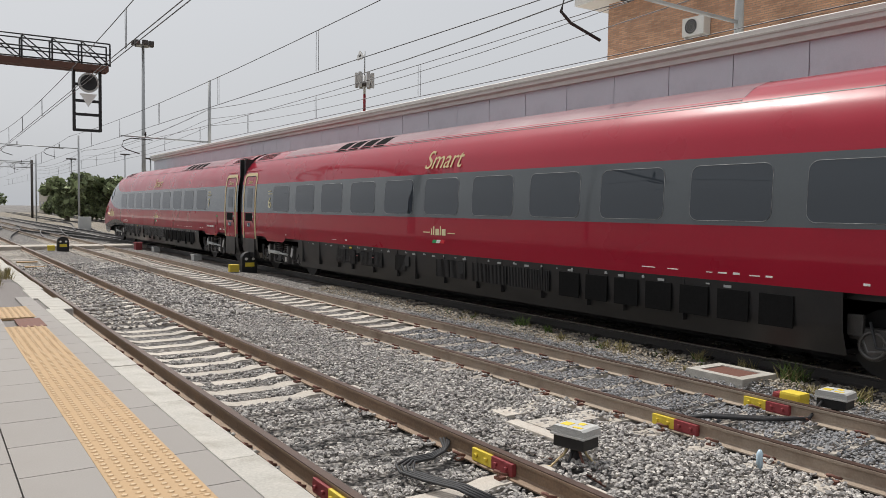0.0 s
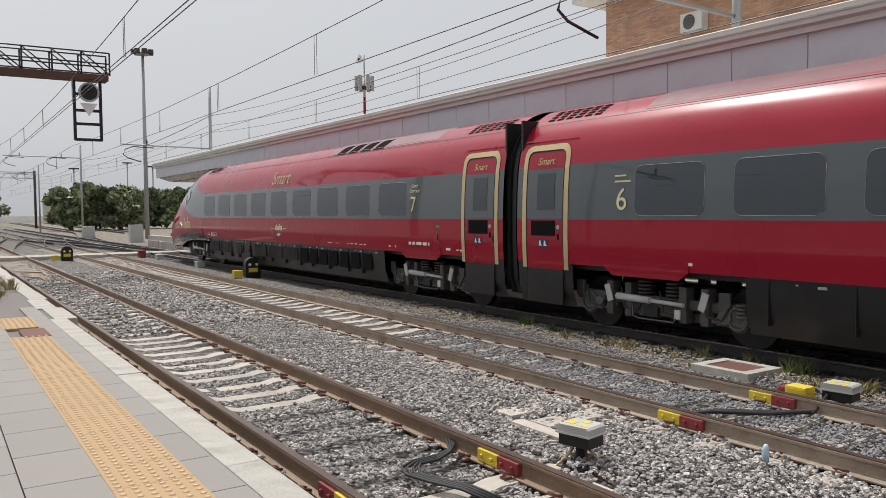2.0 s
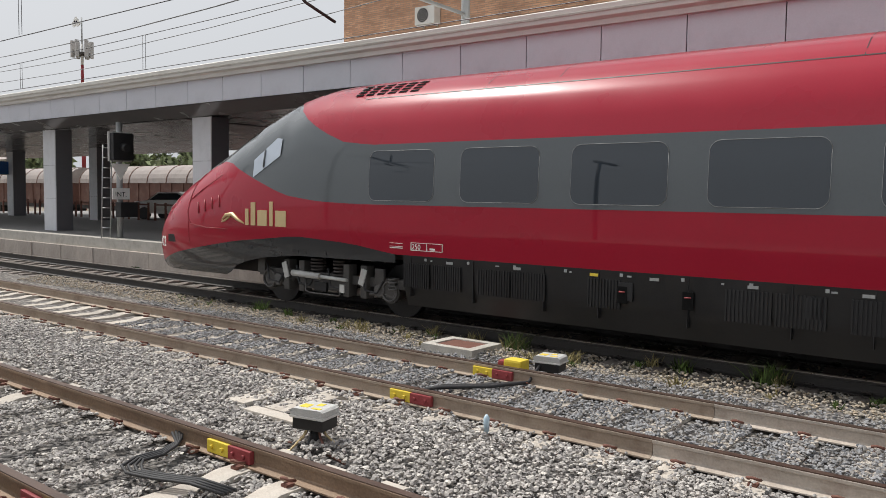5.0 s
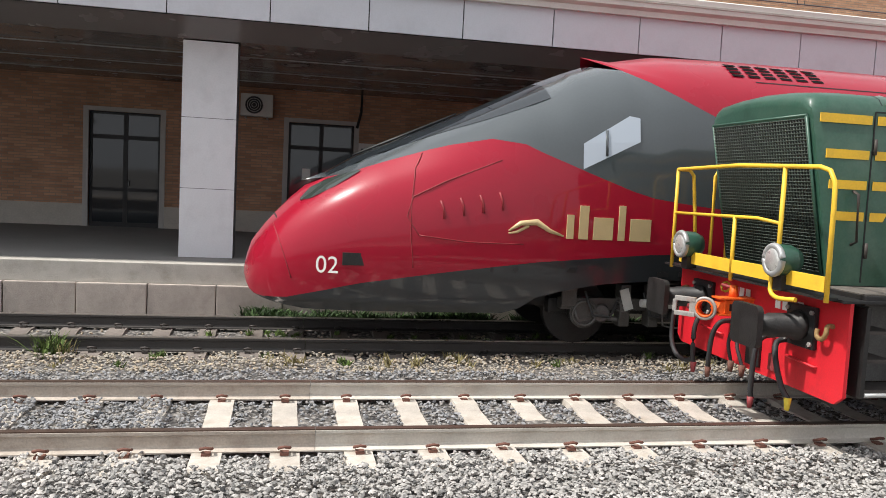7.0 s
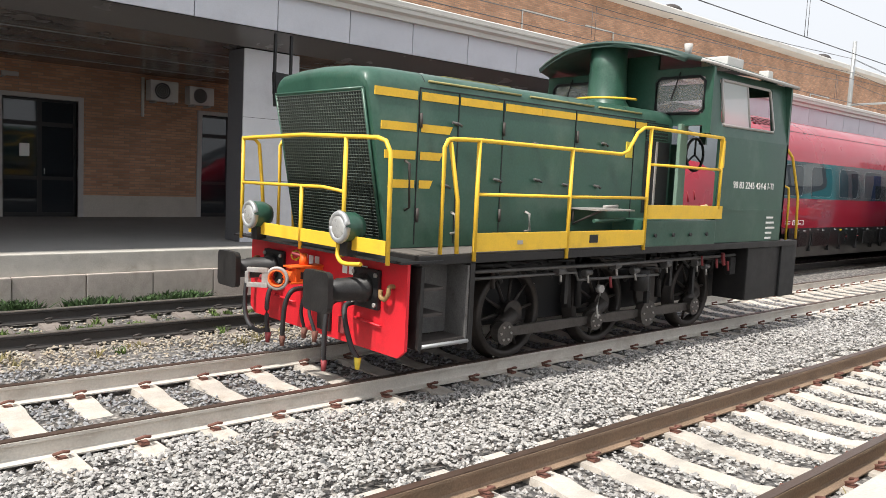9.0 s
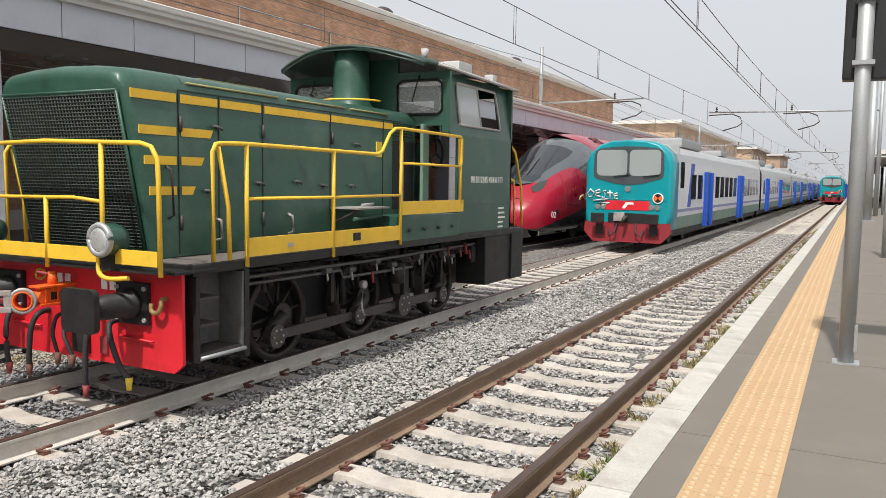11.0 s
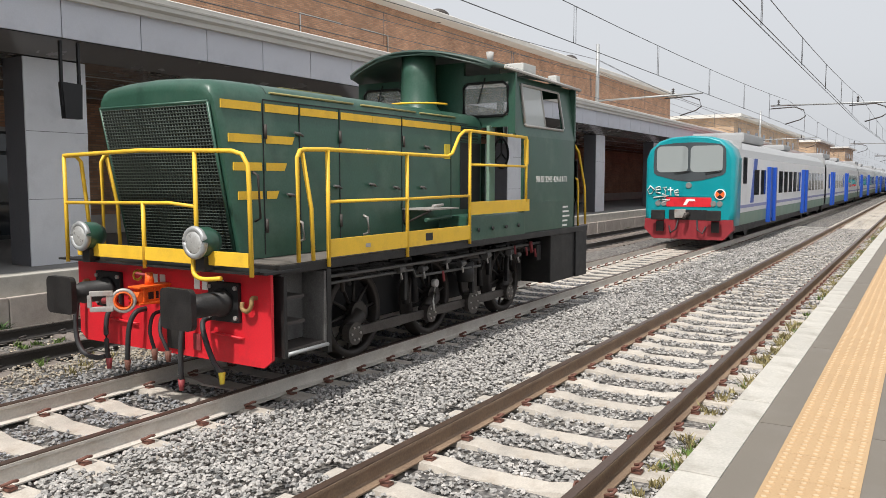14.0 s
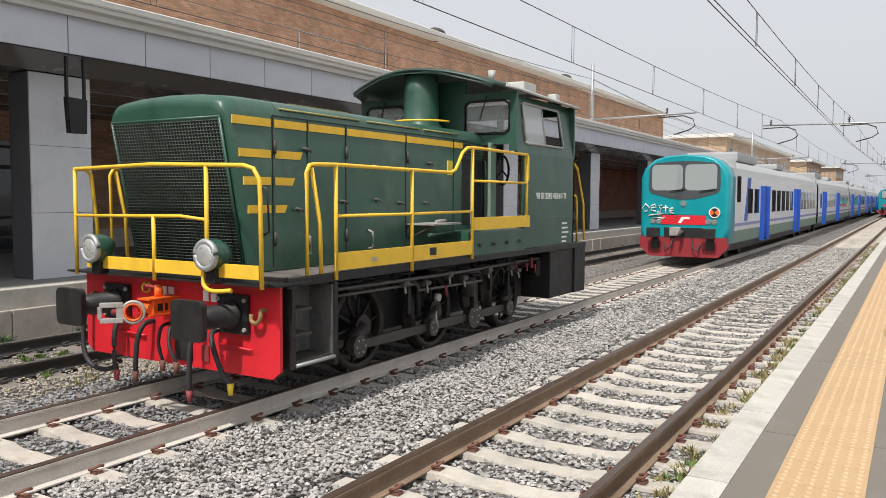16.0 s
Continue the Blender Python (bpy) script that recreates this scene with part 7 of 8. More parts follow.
for x in (-33.6, -30.8):
    q = thing("track_board", (x, 0.75, -0.16), "weathered yellowish board lying between the rails", "board", "track boards")
    part("board", bx(x - 0.14, x + 0.14, 0.4, 1.1, -0.168, -0.12, bevel=0.01), hook_brass, q)
yb = thing("point_lock", (-5.05, 5.55, -0.2), "yellow and red cast rail fitting beside the rail", "rail fitting")
part("body", bx(-5.2, -4.95, 5.42, 5.62, -0.2, 0.06, bevel=0.03), sign_yellow, yb)
part("end", bx(-5.3, -5.2, 5.44, 5.6, -0.18, 0.03, bevel=0.03), joint_red, yb)

# insulated rail joints, half yellow and half red
for y, s in ((0.0, 1), (1.505, -1), (3.79, -1), (5.298, -1)):
    j = thing("rail_joint", (-5.25, y, -0.12), "insulated rail joint painted yellow and dark red", "rail joint", "rail joints")
    for a, b, m in ((-5.52, -5.24, sign_yellow), (-5.24, -4.96, joint_red)):
        if y < 1:
            m = joint_red if m is sign_yellow else sign_yellow
        for sd in (-1, 1):
            pl = part("joint_bar", bx(a, b, min(y + sd * 0.012, y + sd * 0.06), max(y + sd * 0.012, y + sd * 0.06), -0.15, -0.042, bevel=0.008), m, j)
            for bxp in ((a + b) / 2 - 0.07, (a + b) / 2 + 0.07):
                part("bolt", tube(B(), [(bxp, y + sd * 0.06, -0.095), (bxp, y + sd * 0.085, -0.095)], 0.018, 6), m, pl)

# manhole in a white frame, loose slabs and cable loops
mh = thing("manhole_cover", (-6.6, 6.42, -0.15), "square rusty manhole cover in a white concrete frame", "manhole")
fr = B()
for x0, x1, y0, y1 in ((-7.0, -6.12, 6.05, 6.17), (-7.0, -6.12, 6.65, 6.77), (-7.0, -6.86, 6.17, 6.65), (-6.26, -6.12, 6.17, 6.65)):
    box(fr, x0, x1, y0, y1, -0.25, -0.06)
part("frame", fr, white_stone, mh)
part("lid", bx(-6.86, -6.26, 6.17, 6.65, -0.2, -0.075), rust_red, mh)
for x0, x1, y0, y1, rz in ((-6.75, -6.45, 2.55, 3.55, 8), (-6.2, -5.9, 2.6, 3.5, -4), (-6.3, -5.35, 2.42, 2.58, 3)):
    s = thing("concrete_slab", ((x0 + x1) / 2, (y0 + y1) / 2, -0.16), "loose pale concrete cable cover slab in the ballast", "slab", "cover slabs")
    part("slab", bx(x0, x1, y0, y1, -0.19, -0.125, bevel=0.012), concrete, s)
for n in range(4):
    c = thing("cable_loop", (-5.5, 0.9, -0.15), "black cables laid in a neat bend across the ballast", "cable", "cable loops")
    o = 0.035 * n
    pts = [(-6.02, 1.55 - o, -0.09), (-5.85 + o, 1.42 - o, -0.11), (-5.72 + o, 1.15 - o * 0.5, -0.11), (-5.72 + o, 0.92, -0.11), (-5.62 + o, 0.74 + o, -0.11), (-5.45 + o * 0.5, 0.68 + o, -0.11), (-5.2, 0.74 + o, -0.11), (-4.9, 0.86 + o, -0.11), (-4.55, 0.9 + o, -0.12)]
    part("cable", tube(B(), pts, 0.013, 6), cable_mat, c)
for n in range(3):
    c = thing("cable_loop", (-5.0, 4.6, -0.15), "black cable lying across the sleepers", "cable", "cable loops")
    part("cable", tube(B(), [(-5.5 + 0.02 * n, 3.9, -0.12), (-5.3, 4.3 + 0.05 * n, -0.1), (-4.9, 4.7 + 0.06 * n, -0.1), (-4.7, 5.2, -0.11), (-4.8, 5.6, 0.0)], 0.02, 6), cable_mat, c)
bt = thing("bottle", (-4.05, 3.42, -0.13), "clear bluish plastic bottle standing in the ballast", "bottle")
part("body", tube(B(), [(-4.05, 3.42, -0.16), (-4.05, 3.42, -0.02), (-4.05, 3.42, 0.01)], [0.028, 0.028, 0.012], 10), glass_material("blue_plastic", (0.5, 0.65, 0.75), 0.2), bt)

# manhole lid in the near platform
pl = thing("platform_hatch", (-10.5, -1.5, PLAT), "dark rusty hatch in the platform edge", "hatch")
part("lid", bx(-10.85, -10.1, -1.62, -1.34, PLAT - 0.01, PLAT + 0.008), rust_red, pl)


# ---- things on the near platform ----
def info_post(x, y, shown=True):
    p = thing("information_post", (x, y, PLAT), "grey steel post carrying a dark information screen", "post", "information posts")
    part("post", tube(B(), [(x, y, PLAT), (x, y, 4.4)], 0.06, 16), galv, p)
    part("base_plate", bx(x - 0.1, x + 0.1, y - 0.1, y + 0.1, PLAT, PLAT + 0.012), galv, p)
    part("screen", bx(x + 0.09, x + 0.24, y - 1.25, y + 0.15, 2.92, 3.62, bevel=0.02), black_metal, p, "dark screen housing")
    for z in (3.02, 3.52):
        part("bracket", bx(x - 0.08, x + 0.10, y - 0.08, y + 0.08, z, z + 0.035), galv, p)
    part("access_hatch", bx(x - 0.03, x + 0.03, y - 0.075, y - 0.05, PLAT + 0.1, PLAT + 0.32, bevel=0.004), galv, p)


info_post(6.85, -1.965)
lamp = thing("platform_lamp", (-9.5, -2.6, PLAT), "slim dark platform lamp post with a slanting head", "lamp post")
part("pole", tube(B(), [(-9.5, -2.6, PLAT), (-9.5, -2.6, 4.3)], [0.07, 0.05], 12), dark_steel, lamp)
part("lamp_head", tube(B(), [(-9.7, -2.6, 4.42), (-9.5, -2.6, 4.36), (-9.15, -2.6, 4.2), (-9.0, -2.6, 4.1)], [0.04, 0.07, 0.09, 0.05], 8), dark_steel, lamp)
part("base_plate", bx(-9.62, -9.38, -2.72, -2.48, PLAT, PLAT + 0.012), galv, lamp)
gm = thing("sign_mast", (39.0, -2.45, PLAT), "thick galvanised steel mast standing on the platform", "mast")
part("pole", tube(B(), [(39.0, -2.45, PLAT), (39.0, -2.45, 6.9)], [0.19, 0.15], 16), galv, gm)
part("base_plate", bx(38.7, 39.3, -2.75, -2.15, PLAT, PLAT + 0.02), galv, gm)
for x, y in ((18.3, -2.56), (45, -3.6), (46.5, -3.0), (48.5, -3.3), (52, -3.8), (56, -3.2)):
    q = thing("platform_post", (x, y, PLAT), "slim grey sign post on the platform", "post", "platform posts")
    part("post", tube(B(), [(x, y, PLAT), (x, y, 3.2)], 0.06, 8), galv, q)
fc = thing("far_canopy", (75, -4, PLAT), "white flat canopy over the far end of the platform", "canopy")
part("roof", prism(B(), [(-10.0, 4.7), (-10, 5.1), (-2.0, 4.6), (-2.0, 4.3)], 62, 140), cornice_mat, fc)
part("ceiling", bx(62, 140, -9.5, -2.3, 4.2, 4.28), white_plastic, fc)
for x in (64, 74, 84, 94):
    part("post", bx(x - 0.15, x + 0.15, -4.5, -4.2, PLAT, 4.25), dark_steel, fc)
part("shelter_wall", bx(70, 130, -8.6, -8.4, PLAT, 4.2), column_dark, fc)

# ---- things on the far platform ----
def wall_ac(x0, x1, z0, z1, y=WALL_Y, shelf=False, label="white air conditioner unit hung on the brick wall"):
    a = thing("air_conditioner", ((x0 + x1) / 2, y, z0), label, "air conditioner", "air conditioners")
    part("case", bx(x0, x1, y - 0.34, y - 0.02, z0, z1, bevel=0.02), white_plastic, a)
    r = (z1 - z0) * 0.40
    cx = x0 + (x1 - x0) * 0.42
    cz = (z0 + z1) / 2
    g = part("fan_grille", tube(B(), [(cx, y - 0.335, cz), (cx, y - 0.348, cz)], r, 24), black_metal, a)
    for k in range(1, 5):
        part("fan_ring", tube(B(), [(cx + r * k / 4 * math.cos(b * math.pi / 10), y - 0.352, cz + r * k / 4 * math.sin(b * math.pi / 10)) for b in range(21)], 0.007, 4), frame_grey, g)
    for b in (x0 + 0.1, x1 - 0.14):
        part("bracket", bx(b, b + 0.04, y - 0.36, y, z0 - 0.05, z0), frame_grey, a)


wall_ac(7.80, 8.50, 3.50, 4.0)
wall_ac(8.80, 9.45, 3.50, 3.95)
wall_ac(-1.15, -0.40, 3.42, 3.95)
wall_ac(-16.5, -15.7, 7.42, 7.98, label="white air conditioner unit on the upper storey")
wall_ac(-12.05, -11.15, 7.75, 8.4, label="white air conditioner unit on the upper storey")
dp = thing("drain_pipe", (7.76, WALL_Y - 0.05, 3.0), "white drain pipe below the air conditioners", "pipe")
part("pipe", tube(B(), [(7.72, WALL_Y - 0.05, 4.05), (7.72, WALL_Y - 0.05, 3.1)], 0.04, 8), white_plastic, dp)
dp = thing("drain_pipe", (1.95, WALL_Y - 0.05, 3.4), "black pipe above the door", "pipe")
part("pipe", tube(B(), [(1.75, WALL_Y - 0.05, 4.13), (1.75, WALL_Y - 0.06, 3.7), (1.66, WALL_Y - 0.05, 3.3)], 0.035, 8), black_metal, dp)
sg = thing("wall_sign", (1.98, WALL_Y - 0.03, 2.6), "small white and yellow sign on the brick wall", "sign")
part("plate", bx(1.70, 2.24, WALL_Y - 0.03, WALL_Y - 0.005, 2.56, 2.94, bevel=0.006), white_paint, sg)
part("picture_field", bx(1.73, 2.21, WALL_Y - 0.036, WALL_Y - 0.03, 2.60, 2.70), sign_yellow, sg)
part("illegible_line", bx(1.78, 2.16, WALL_Y - 0.036, WALL_Y - 0.03, 2.76, 2.81), column_dark, sg)
for x, z, w in ((3.15, 3.12, 0.14), (1.76, 2.22, 0.22)):
    s = thing("wall_sign", (x, WALL_Y - 0.02, z), "tiny black and white arrow sign on the wall", "sign")
    part("plate", bx(x, x + w, WALL_Y - 0.02, WALL_Y - 0.004, z, z + 0.12), black_metal, s)
    part("arrow", bx(x + 0.03, x + w - 0.03, WALL_Y - 0.024, WALL_Y - 0.02, z + 0.05, z + 0.07), white_paint, s)
cm = thing("security_camera", (4.75, WALL_Y - 0.1, 3.7), "small grey security camera on the wall", "camera device")
part("bracket", tube(B(), [(4.6, WALL_Y, 3.72), (4.66, WALL_Y - 0.12, 3.74)], 0.02, 6), frame_grey, cm)
part("housing", bx(4.58, 4.92, WALL_Y - 0.2, WALL_Y - 0.1, 3.74, 3.84, bevel=0.02), frame_grey, cm)
ss = thing("hanging_screen", (7.5, 10.24, 3.0), "black departure screen hung from the canopy", "screen")
part("housing", prism(B(), [(7.30, 3.09), (7.60, 3.09), (7.62, 3.66), (7.26, 3.68)], 10.18, 10.30, "y"), black_metal, ss)
for x in (7.25, 7.57):
    part("hanger", bx(x, x + 0.04, 10.20, 10.25, 3.3, 4.34), black_metal, ss)
# white conduits and vents on the upper brick wall
for xa, za, xb in ((21.2, 8.0, 23.5), (26.57, 8.02, 24.8), (7.0, 7.6, 9.0), (45.0, 7.5, 47.5)):
    w = thing("wall_conduit", (xa, WALL_Y - 0.03, za), "white conduit bent along the brick wall", "conduit", "wall conduits")
    part("pipe", tube(B(), [(xa, WALL_Y - 0.04, 5.4), (xa, WALL_Y - 0.04, za), (xb, WALL_Y - 0.04, za)], 0.035, 6), white_plastic, w)
for x in (-17.9, -13.4, -8.5):
    wdn = thing("window_%d" % (abs(int(x))), (x, WALL_Y, 6.4), "upper storey window with a white sill line", "window", "upper windows", "structure")
    part("window_frame", bx(x, x + 3.3, WALL_Y - 0.06, WALL_Y + 0.02, 7.18, 7.28), white_stone, wdn)
    part("pane", bx(x + 0.1, x + 3.2, WALL_Y - 0.03, WALL_Y + 0.02, 6.1, 7.18), dark_glass, wdn)
# dark vents and a small dome along the roof
for x in (30.5, 46.0):
    v = thing("roof_vent", (x, WALL_Y - 0.2, 9.5), "dark round roof vent", "roof vent", "roof vents")
    sp = B()
    bmesh.ops.create_uvsphere(sp, u_segments=14, v_segments=8, radius=0.45, matrix=Matrix.Translation((x, WALL_Y - 0.1, 9.5)) @ Matrix.Diagonal((1.3, 1, 0.7, 1)))
    part("cap", sp, dark_steel, v)

# signal with the INT plate and ladder on the far platform
sp = thing("platform_signal", (-22.4, 10.35, PLAT), "grey post with a dark signal head, triangle plate and ladder", "signal")
part("post", tube(B(), [(-22.4, 10.35, PLAT), (-22.4, 10.35, 4.1)], 0.09, 10), galv, sp)
part("signal_head", bx(-22.35, -22.1, 10.0, 10.65, 2.95, 3.75, bevel=0.02), black_metal, sp)
part("head_rim", bx(-22.36, -22.30, 9.96, 10.69, 2.91, 3.79), box_grey, sp)
part("lamp_hood", tube(B(), [(-22.1, 10.3, 3.35), (-21.85, 10.3, 3.3)], 0.12, 12), black_metal, sp)
t3 = B()
prism(t3, [(10.02, 2.85), (10.62, 2.85), (10.32, 2.35)], -22.3, -22.27)
part("triangle_plate", t3, white_paint, sp)
part("text_plate", bx(-22.3, -22.27, 10.05, 10.60, 1.78, 2.12, bevel=0.004), white_paint, sp)
lettering("INT.", 0.2, black_metal, sp, (-22.25, 10.12, 1.87), rz=90)
part("relay_box", bx(-22.3, -22.0, 10.15, 10.7, 1.25, 1.7, bevel=0.02), black_metal, sp)
lad = B()
for y in (9.92, 10.2):
    tube(lad, [(-22.7, y, PLAT), (-22.55, y, 3.4)], 0.022, 6)
for k in range(9):
    tube(lad, [(-22.7 + 0.016 * k, 9.92, PLAT + 0.3 + 0.3 * k), (-22.7 + 0.016 * k, 10.2, PLAT + 0.3 + 0.3 * k)], 0.015, 5)
part("ladder", lad, galv, sp)

# blue station name board, lamp rails and benches beyond
bs = thing("station_board", (-46, 16.5, 3.2), "blue station name board hung under the canopy", "sign")
part("board", bx(-46.1, -46.0, 14.6, 18.2, 2.9, 3.6, bevel=0.01), sign_blue, bs)
part("rim", bx(-46.0, -45.98, 14.6, 18.2, 2.86, 2.9), white_paint, bs)
for y in (15.2, 15.5, 17.4, 17.7):
    part("illegible_letter", bx(-45.995, -45.985, y, y + 0.2, 3.08, 3.42), white_paint, bs)


# ---- the yard behind the canopy: goods wagons, cars, fence ----
def goods_wagon(x, y, covered, label):
    w = thing("goods_wagon", (x, y, -0.1), label, "goods wagon", "goods wagons")
    n = 9
    part("body", bx(x - n, x + n, y - 1.35, y + 1.35, 0.9, 2.7, bevel=0.03), rust_brown, w)
    for k in range(13):
        part("side_rib", bx(x - n + 1.45 * k, x - n + 1.45 * k + 0.12, y - 1.42, y - 1.35, 0.9, 2.7), rust_brown, w)
    prof = [(y + 1.42 * math.cos(radians(a)), 2.7 + 1.35 * math.sin(radians(a))) for a in range(0, 181, 15)]
    part("cover", prism(B(), prof, x - n - 0.05, x + n + 0.05), canvas if covered else rust_brown, w, "rounded ribbed roof")
    for k in range(8):
        part("cover_rib", prism(B(), [(y + 1.46 * math.cos(radians(a)), 2.7 + 1.39 * math.sin(radians(a))) for a in range(0, 181, 20)], x - n + 2.5 * k, x - n + 2.5 * k + 0.08), rust_brown, w)
    part("underframe", bx(x - n - 0.3, x + n + 0.3, y - 1.1, y + 1.1, 0.6, 0.9), under_black, w)
    for bu in (x - n + 2.5, x + n - 2.5):
        for du in (-0.9, 0.9):
            c = B()
            bmesh.ops.create_cone(c, cap_ends=True, segments=16, radius1=0.46, radius2=0.46, depth=1.6, matrix=Matrix.Translation((bu + du, y, 0.3)) @ pose(0, 0, 0, 90))
            part("wheel", c, under_black, w)


goods_wagon(-75, 32, True, "rusty brown goods wagon with a pale rounded cover")
goods_wagon(-55, 32, True, "rusty brown goods wagon with a pale rounded cover and graffiti")
goods_wagon(-35, 32, False, "dark brown goods wagon with a rounded roof")
goods_wagon(-96, 33, True, "rusty brown goods wagon with a pale rounded cover")


def parked_car(x, y, mat, label, turn=0.0):
    c = thing("car", (x, y, PLAT - 0.02), label, "car", "parked cars")
    ORIGIN[c.name] = Vector()
    c.rotation_euler = (0, 0, radians(turn))
    prof = [(-2.05, 0.32), (-2.1, 0.75), (-1.9, 0.92), (-1.15, 1.0), (-0.55, 1.42), (0.7, 1.46), (1.5, 1.05), (2.05, 0.95), (2.1, 0.6), (2.0, 0.32)]
    rings = []
    for yy, k in ((-0.84, 0.96), (-0.80, 1.0), (0.80, 1.0), (0.84, 0.96)):
        rings.append([(a, yy * (1 if z < 1 else 0.84), 0.32 + (z - 0.32) * k) for a, z in prof])
    part("body", loft(B(), rings, smooth=False), mat, c, move=False)
    for s in (-1, 1):
        g = B()
        vs = [g.verts.new((a, s * yy, z)) for a, z, yy in ((-1.0, 1.02, 0.80), (1.3, 1.05, 0.80), (0.65, 1.38, 0.71), (-0.5, 1.36, 0.71))]
        g.faces.new(vs)
        part("side_window", g, dark_glass, c, move=False)
        for wx in (-1.3, 1.3):
            w = B()
            bmesh.ops.create_cone(w, cap_ends=True, segments=18, radius1=0.32, radius2=0.32, depth=0.2, matrix=Matrix.Translation((wx, s * 0.76, 0.32)) @ pose(0, 0, 0, 90))
            part("wheel", w, black_metal, c, move=False)
    for x0, x1, z0, z1 in ((-1.18, -0.6, 1.02, 1.40), (0.75, 1.5, 1.40, 1.06)):
        g = B()
        g.faces.new([g.verts.new(p) for p in ((x0, -0.68, z0 + 0.01), (x0, 0.68, z0 + 0.01), (x1, 0.62, z1 + 0.02), (x1, -0.62, z1 + 0.02))])
        part("windscreen", g, dark_glass, c, move=False)


parked_car(-36.5, 21.5, white_paint, "white parked car behind the canopy", 20)
parked_car(-32.5, 22.2, black_metal, "black parked car behind the canopy", 15)
for k in range(14):
    x = -52 + 2.4 * k
    r = thing("yard_railing", (x, 19.5, PLAT), "low rusty iron railing at the back of the platform", "railing", "yard railings")
    for dx in (0, 0.9, 1.8):
        part("post", bx(x + dx, x + dx + 0.08, 19.46, 19.54, PLAT - 0.03, 1.5), rust_red, r)
    part("bar", bx(x, x + 1.9, 19.47, 19.53, 1.36, 1.44), rust_red, r)

# low buildings, wall and poles of the yard
for x, y, w, d_, h in ((-230, 30, 20, 12, 6), (-150, 60, 30, 10, 7), (-110, 75, 24, 12, 6), (-200, -2, 14, 8, 5), (-20, 70, 40, 10, 11)):
    b = thing("yard_building", (x, y, -0.2), "low pale building behind the goods yard", "building", "yard buildings")
    part("wall", bx(x - w / 2, x + w / 2, y - d_ / 2, y + d_ / 2, -0.2, h), far_wall, b)
    part("roof", prism(B(), [(y - d_ / 2 - 0.4, h), (y, h + 1.6), (y + d_ / 2 + 0.4, h)], x - w / 2 - 0.4, x + w / 2 + 0.4), canvas, b)
    for k in range(int(w // 6)):
        part("window", bx(x - w / 2 + 2 + 6 * k, x - w / 2 + 3.4 + 6 * k, y - d_ / 2 - 0.03, y - d_ / 2 + 0.02, 1.6, 3.0), dark_glass, b)
lp = thing("flood_light_mast", (-75, 14.3, -0.2), "tall grey floodlight mast with a ring of lamps", "lamp post")
part("pole", tube(B(), [(-75, 14.3, -0.2), (-75, 14.3, 16.6)], [0.22, 0.12], 12), galv, lp)
part("platform", tube(B(), [(-75, 14.3, 16.4), (-75, 14.3, 16.55)], 0.6, 14), galv, lp)
for k in range(7):
    a = 2 * math.pi * k / 7
    part("lamp", bx(-75 + 0.75 * math.cos(a) - 0.22, -75 + 0.75 * math.cos(a) + 0.22, 14.3 + 0.75 * math.sin(a) - 0.22, 14.3 + 0.75 * math.sin(a) + 0.22, 16.45, 16.85, bevel=0.05), dark_steel, lp)
for x, y, h in ((-170, 22, 11), (-180, 34, 13), (-140, 30, 10)):
    q = thing("lamp_post", (x, y, -0.2), "slim lamp post in the goods yard", "lamp post", "yard lamp posts")
    part("pole", tube(B(), [(x, y, -0.2), (x, y, h)], 0.12, 8), galv, q)
    part("lamp", bx(x - 0.3, x + 0.3, y - 0.9, y + 0.9, h, h + 0.25), dark_steel, q)
at = thing("antenna_mast", (-90, 44.6, -0.2), "red and white antenna mast with panels", "antenna mast")
for k in range(8):
    part("segment", tube(B(), [(-90, 44.6, -0.2 + 2.4 * k), (-90, 44.6, 2.2 + 2.4 * k)], 0.26 - 0.015 * k, 10), white_plastic if k % 2 else beam_red, at)
part("ring", tube(B(), [(-90, 44.6, 17.6), (-90, 44.6, 18.0)], 0.8, 14), dark_steel, at)
for k in range(6):
    a = math.pi * k / 3
    part("antenna", bx(-90 + 1.0 * math.cos(a) - 0.12, -90 + 1.0 * math.cos(a) + 0.12, 44.6 + 1.0 * math.sin(a) - 0.2, 44.6 + 1.0 * math.sin(a) + 0.2, 17.4, 19.3), frame_grey, at)
part("top_pole", tube(B(), [(-90, 44.6, 19), (-90, 44.6, 22)], 0.08, 6), galv, at)
for k in range(3):
    part("dish", tube(B(), [(-90 + 0.4 * (k - 1), 44.2, 21.2 + 0.4 * (k % 2)), (-90 + 0.4 * (k - 1), 43.9, 21.2 + 0.4 * (k % 2))], [0.15, 0.4], 12), white_paint, at)
for x, y, h in ((-78, 9.8, 1.0), (-66, 11.4, 1.2)):
    q = thing("relay_cabinet", (x, y, -0.2), "grey trackside relay cabinet", "cabinet", "relay cabinets")
    part("case", bx(x - 0.4, x + 0.4, y - 0.5, y + 0.5, -0.2, h, bevel=0.03), box_grey, q)
    part("door", bx(x + 0.4, x + 0.415, y - 0.42, y + 0.42, 0, h - 0.1), box_grey, q)


